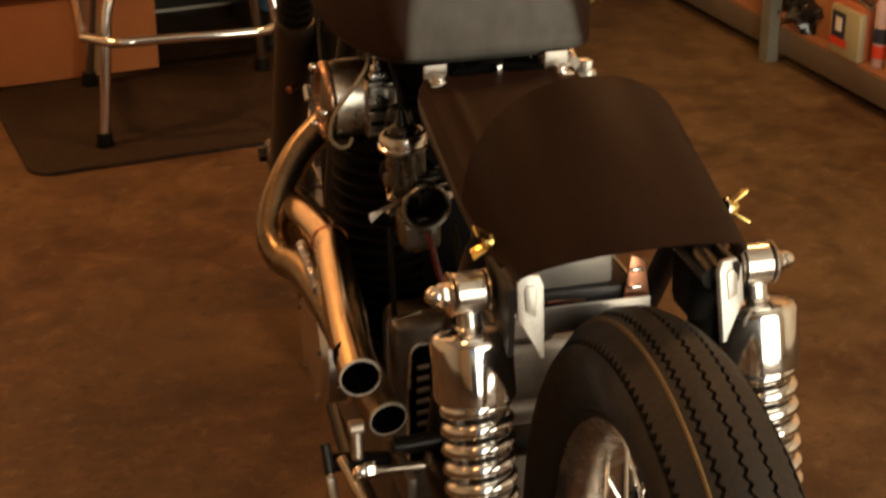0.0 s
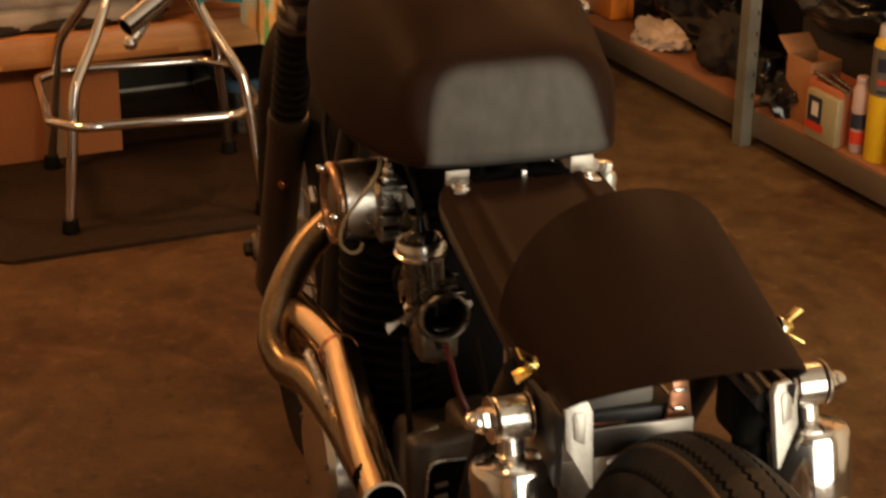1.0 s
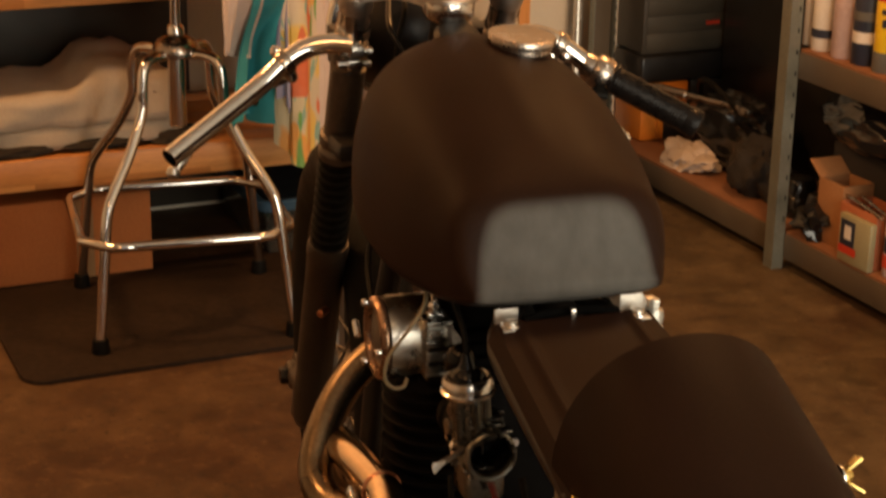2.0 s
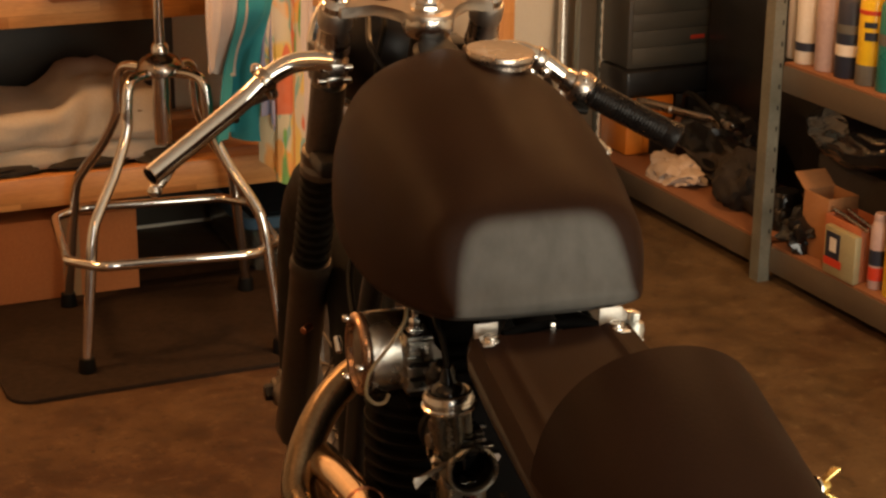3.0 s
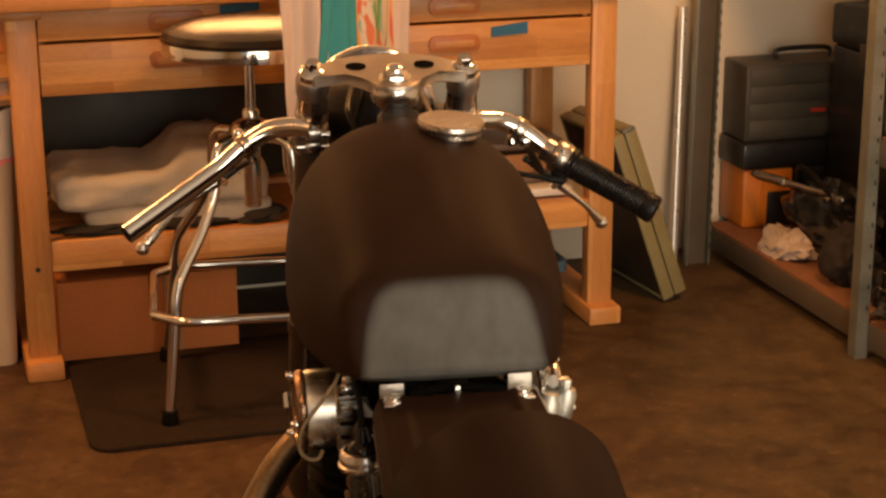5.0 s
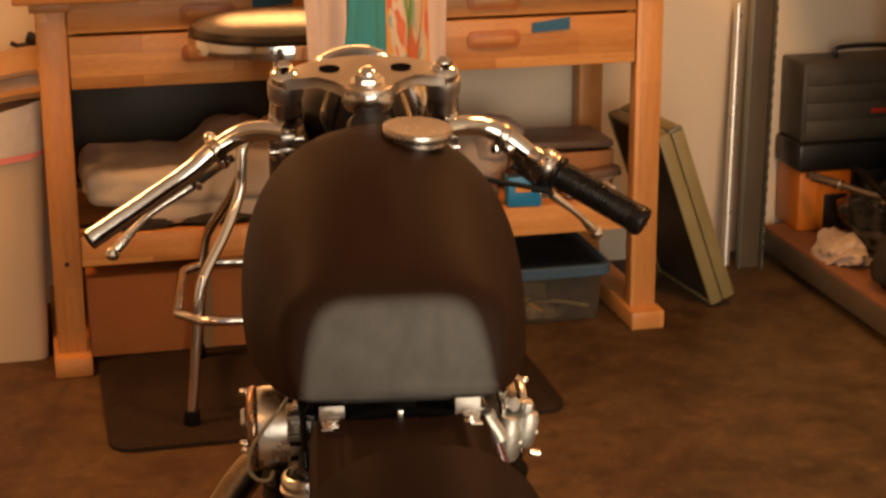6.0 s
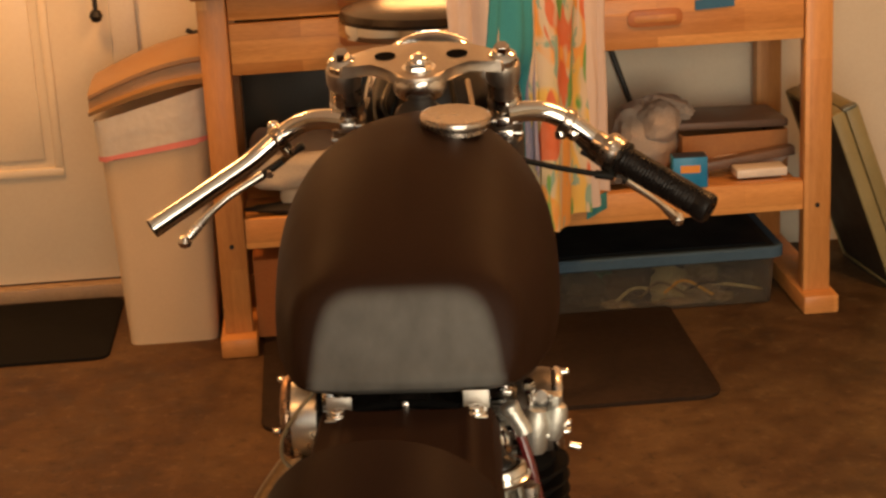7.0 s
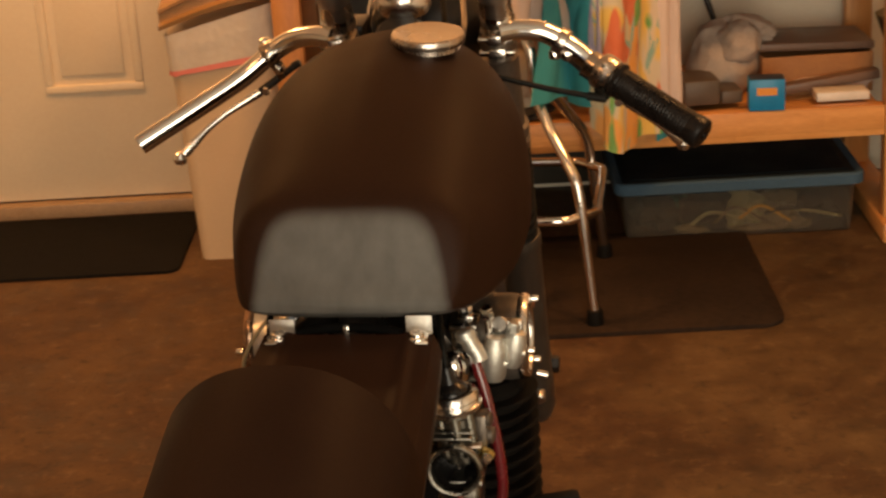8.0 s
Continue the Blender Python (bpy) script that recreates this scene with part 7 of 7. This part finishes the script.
SHELF, UPPER = 0.0945, 0.5345


def toolbox():
    t = thing("metal_toolbox", "grey metal tool chest with drawers on a black case", "toolbox", (1.935, 0.40, 0.336))
    part("body", box(0, 0, 0, 0.40, 0.145, 0.212, 0.006), GREY_STEEL, t)
    for k in range(4):
        part("drawer", box(0.012, -0.003, 0.012 + 0.047 * k, 0.388, 0.0, 0.0578 + 0.047 * k, 0.001), DRAWER_GREY, t, "grey drawer front")
    part("badge", box(0.196, -0.0055, 0.073, 0.240, -0.0042, 0.084), RED_LABEL, t, "small red badge")
    part("carry_handle", tube([(0.12, 0.07, 0.212), (0.13, 0.07, 0.238), (0.27, 0.07, 0.238), (0.28, 0.07, 0.212)], 0.007, 10), BLACK_PLASTIC, t)
    return t


def orange_box():
    t = thing("plastic_toolbox", "orange and black plastic toolbox on the bottom shelf", "toolbox", (1.932, 0.385, SHELF))
    part("body", box(0, 0, 0, 0.15, 0.15, 0.165, 0.008), ORANGE, t, "orange plastic body")
    part("rib", box(0.05, -0.006, 0.01, 0.062, 0.001, 0.155, 0.002), ORANGE, t)
    part("front_window", box(0.072, -0.003, 0.0, 0.149, 0.001, 0.100, 0.002), BLACK_PLASTIC, t)
    part("lid", box(-0.008, -0.008, 0.166, 0.36, 0.155, 0.2405, 0.01), BLACK_PLASTIC, t, "black lid")
    part("side_case", box(0.155, 0.0, 0.0, 0.40, 0.15, 0.165, 0.008), BLACK_PLASTIC, t)
    return t


orange_box()
toolbox()
heap = thing("black_bag", "dark slumped tool bag on the bottom shelf", "bag", (2.06, 0.12, SHELF))
part("body", lump(0.09, 0.19, 0.105, 31.0, 0.34, 4), BIN_BAG, heap)
part("carry_strap", tube([(-0.05, -0.10, 0.17), (-0.085, -0.03, 0.225), (-0.08, 0.04, 0.225), (-0.045, 0.10, 0.175)], 0.008, 8), RUBBER, heap)
tagged(heap, "dark slumped tool bag on the bottom shelf", "bag")
folds = lump(0.060, 0.105, 0.032, 41.0, 0.42, 5)
for v in folds.verts:
    # the front of the heap sags over the edge of the shelf
    out = max(0.0, -0.030 - v.co.x)
    v.co.z -= 1.0 * out * max(0.0, 1 - abs(v.co.y) / 0.13)
    v.co += Vector((0.004, 0.003, 0.004)) * noise.noise(v.co * 40)
rag = part("white_rag", folds, RAG, None, "", ROOM @ pose(1.945, 0.14, SHELF))
tagged(rag, "crumpled white rag on the bottom shelf", "rag")
cloth_sack = part("dark_sack", lump(0.058, 0.088, 0.078, 23.0, 0.42, 4), DARK_CLOTH, None, "", ROOM @ pose(1.97, -0.15, SHELF))
tagged(cloth_sack, "dark brown slumped cloth sack on the bottom shelf", "sack")
wrench = part("steel_bar", joined(rod((1.93, 0.33, 0.266), (2.02, -0.02, 0.272), 0.009), rod((1.935, 0.31, 0.266), (1.965, 0.20, 0.268), 0.013), box(1.99, -0.05, 0.264, 2.03, 0.0, 0.286, 0.004)), WORN_CHROME, None, "", ROOM.copy())
tagged(wrench, "bright steel bar laid over the bag", "bar")
for k, (a, b, r, h) in enumerate(((1.985, -0.30, 0.045, 0.085), (1.96, -0.335, 0.03, 0.05))):
    o = part("black_jar", lathe([(0, 0), (r, 0), (r, h * 0.8), (r * 0.8, h), (0, h)], 24), BIN_BAG, None, "", ROOM @ pose(a, b, SHELF))
    tagged(o, "glossy black container on the bottom shelf", "container")
sack = part("plastic_sack", lump(0.13, 0.21, 0.075, 51.0, 0.12, 5), BIN_BAG, None, "", ROOM @ pose(2.05, -0.56, 0.305))
tagged(sack, "glossy black plastic sack piled on boxes", "sack")
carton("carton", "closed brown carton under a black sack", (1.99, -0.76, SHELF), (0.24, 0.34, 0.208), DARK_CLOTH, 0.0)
film = part("film_wad", lump(0.07, 0.06, 0.05, 61.0, 0.5, 4), BIN_BAG, None, "", ROOM @ pose(1.935, -0.475, SHELF))
tagged(film, "crumpled black film on the bottom shelf", "bundle")


# made-up black cases that hide the lit wall behind the shelves
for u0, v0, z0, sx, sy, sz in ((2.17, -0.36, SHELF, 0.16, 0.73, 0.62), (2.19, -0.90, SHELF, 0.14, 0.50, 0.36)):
    o = thing("dark_filler_case", "black case added to darken the back of the bottom shelf", "case", (u0, v0, z0))
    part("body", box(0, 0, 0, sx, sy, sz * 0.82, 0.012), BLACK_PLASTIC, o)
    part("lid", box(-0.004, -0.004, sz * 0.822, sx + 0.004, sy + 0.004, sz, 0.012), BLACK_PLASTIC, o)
    for f in (0.25, 0.75):
        part("latch", box(-0.008, sy * f - 0.02, sz * 0.76, -0.0005, sy * f + 0.02, sz * 0.86, 0.002), GREY_STEEL, o)


def open_box():
    t = carton("open_box", "open brown box with raised flaps on the bottom shelf", (1.905, -0.585, SHELF), (0.085, 0.095, 0.15), DARK_CARD, 0, True, flaps=False)
    part("flap", moved(box(0, -0.002, 0, 0.085, 0.002, 0.055, 0.001), Matrix.Translation((0, 0.092, 0.148)) @ Matrix.Rotation(radians(-55), 4, "X")), DARK_CARD, t)
    r = carton("red_box", "reddish carton with bright tools across it", (1.888, -0.735, SHELF), (0.09, 0.135, 0.125), RED_CARD, 0, True, flaps=False)
    part("steel_tool", rod((0.0, -0.02, 0.128), (0.03, 0.16, 0.130), 0.005), WORN_CHROME, r)
    part("steel_tool", rod((0.02, -0.01, 0.129), (0.05, 0.12, 0.131), 0.004), WORN_CHROME, r)


open_box()


def tin():
    t = thing("square_tin", "square pale olive tin with a dark and red label", "tin", (1.874, -0.745, SHELF), 0.0)
    part("body", box(-0.008, 0, 0, 0.010, 0.115, 0.112, 0.004), TIN_OLIVE, t)
    part("label_dark", box(-0.0096, 0.055, 0.040, -0.0078, 0.105, 0.100), DARK_LABEL, t)
    part("label_red", box(-0.0104, 0.045, 0.022, -0.0094, 0.108, 0.040), RED_LABEL, t)
    part("label_pale", box(-0.0104, 0.066, 0.056, -0.0094, 0.090, 0.088), WHITE_ENAMEL, t)


tin()


def can(name, label, at, r, h, body, band=None, cap=None, cap_h=0.03, neck=True, extra=()):
    """Aerosol or other round can, standing."""
    t = thing(name, label, "can", at)
    part("body", lathe([(0, 0), (r - 0.001, 0), (r, 0.002), (r, h - 0.008), (r - 0.003, h - 0.002), (r * 0.72, h + 0.008 if neck else h), (0, h + 0.008 if neck else h)], 32), body, t)
    if band:
        for z0, z1, mt in band:
            part("label_band", lathe([(r + 0.0001, z0), (r + 0.0006, z0 + 0.0004), (r + 0.0006, z1 - 0.0004), (r + 0.0001, z1)], 32), mt, t)
    if cap:
        z = h + (0.007 if neck else 0.0)
        part("cap", lathe([(0, z), (r * 0.78, z), (r * 0.80, z + 0.002), (r * 0.74, z + cap_h - 0.003), (r * 0.66, z + cap_h), (0, z + cap_h)], 28), cap, t)
    for z0, z1, a0, a1, mt in extra:
        bm = grid(8, 1, lambda s, q: ((r + 0.0014) * math.cos(radians(a0 + (a1 - a0) * s)), (r + 0.0014) * math.sin(radians(a0 + (a1 - a0) * s)), z0 + (z1 - z0) * q))
        part("printed_mark", thick(bm, 0.0006), mt, t)
    return t


can("yellow_can", "tall yellow aerosol can with a silver-grey label", (1.925, -0.835, SHELF), 0.038, 0.270, YELLOW, [(0.150, 0.255, SILVER_LABEL)], WHITE_ENAMEL, 0.026, extra=((0.205, 0.235, 190, 255, DARK_LABEL), (0.178, 0.187, 195, 250, RED_LABEL), (0.158, 0.164, 195, 245, DARK_LABEL)))
can("amber_can", "short amber can with a dark cap", (1.925, -0.922, SHELF), 0.042, 0.135, AMBER, [(0.105, 0.114, RED_LABEL)], BLACK_PLASTIC, 0.03, False)
can("pink_bottle", "slim pale pink bottle with printed label", (1.908, -0.772, SHELF), 0.019, 0.150, PINKISH, [(0.02, 0.05, RED_LABEL), (0.055, 0.09, DARK_LABEL)], PINKISH, 0.015)
can("blue_can", "dark blue can behind the amber can", (1.99, -0.93, SHELF), 0.036, 0.24, DARK_LABEL, None, WHITE_ENAMEL, 0.02)
ROW = (
    (-0.430, 0.018, 0.21, WHITE_ENAMEL, None, WHITE_ENAMEL, "white slim tube standing on the upper shelf"),
    (-0.485, 0.031, 0.195, WHITE_ENAMEL, [(0.03, 0.05, DARK_LABEL), (0.165, 0.195, DARK_LABEL)], BLACK_PLASTIC, "white aerosol can with dark bands"),
    (-0.565, 0.033, 0.215, PINKISH, None, WHITE_ENAMEL, "pale pinkish aerosol can"),
    (-0.640, 0.033, 0.175, DARK_LABEL, [(0.05, 0.075, WHITE_ENAMEL), (0.10, 0.12, SILVER_LABEL)], RED_LABEL, "black aerosol can with a red cap"),
    (-0.715, 0.032, 0.195, YELLOW, [(0.0, 0.045, SILVER_LABEL), (0.155, 0.165, RED_LABEL)], WHITE_ENAMEL, "yellow aerosol can with printed label"),
    (-0.787, 0.032, 0.19, TEAL, [(0.10, 0.125, SILVER_LABEL)], TEAL, "teal aerosol can with a silver band"),
)
for v0, r, h, body, band, cap, label in ROW:
    marks = ((0.10, 0.118, 200, 250, DARK_LABEL), (0.128, 0.140, 195, 245, DARK_LABEL)) if body is YELLOW else ()
    o = can("aerosol_can", label, (1.918, v0 + 0.038, UPPER), r, h, body, band, cap, 0.03, True, marks)
    o["group"] = "cans on the upper shelf"


def spray_bottle():
    t = thing("spray_bottle", "clear spray bottle of orange-red liquid with a yellow trigger", "spray bottle", (1.63, -1.345, 0.0), 25)
    part("bottle", lathe([(0, 0), (0.044, 0), (0.047, 0.006), (0.047, 0.10), (0.042, 0.13), (0.022, 0.165), (0.015, 0.178), (0.015, 0.19), (0, 0.19)], 32), RED_LIQUID, t)
    part("label_sheet", thick(grid(16, 1, lambda s, q: (0.0478 * math.cos(radians(140 + 170 * s)), 0.0478 * math.sin(radians(140 + 170 * s)), 0.03 + 0.06 * q)), 0.0005), YELLOW, t, "yellow and pink label")
    for k in range(4):
        part("label_bar", thick(grid(4, 1, lambda s, q, k=k: (0.0487 * math.cos(radians(160 + 32 * k + 16 * s)), 0.0487 * math.sin(radians(160 + 32 * k + 16 * s)), 0.045 + 0.03 * q)), 0.0004), DARK_LABEL if k % 2 else PINKISH, t)
    part("collar", rod((0, 0, 0.185), (0, 0, 0.21), 0.017), BLACK_PLASTIC, t)
    part("head", joined(box(-0.045, -0.012, 0.208, 0.03, 0.012, 0.24, 0.007), rod((-0.044, 0, 0.228), (-0.062, 0, 0.228), 0.009)), BLACK_PLASTIC, t)
    part("trigger", tube([(-0.030, 0, 0.212), (-0.046, 0, 0.19), (-0.048, 0, 0.165), (-0.042, 0, 0.148)], 0.008, 10), YELLOW, t, "yellow trigger")
    part("nozzle", lathe([(0, 0), (0.013, 0), (0.013, 0.012), (0, 0.012)], 6, axis_matrix((-0.058, 0, 0.228), (-0.08, 0, 0.228))), YELLOW, t)


spray_bottle()
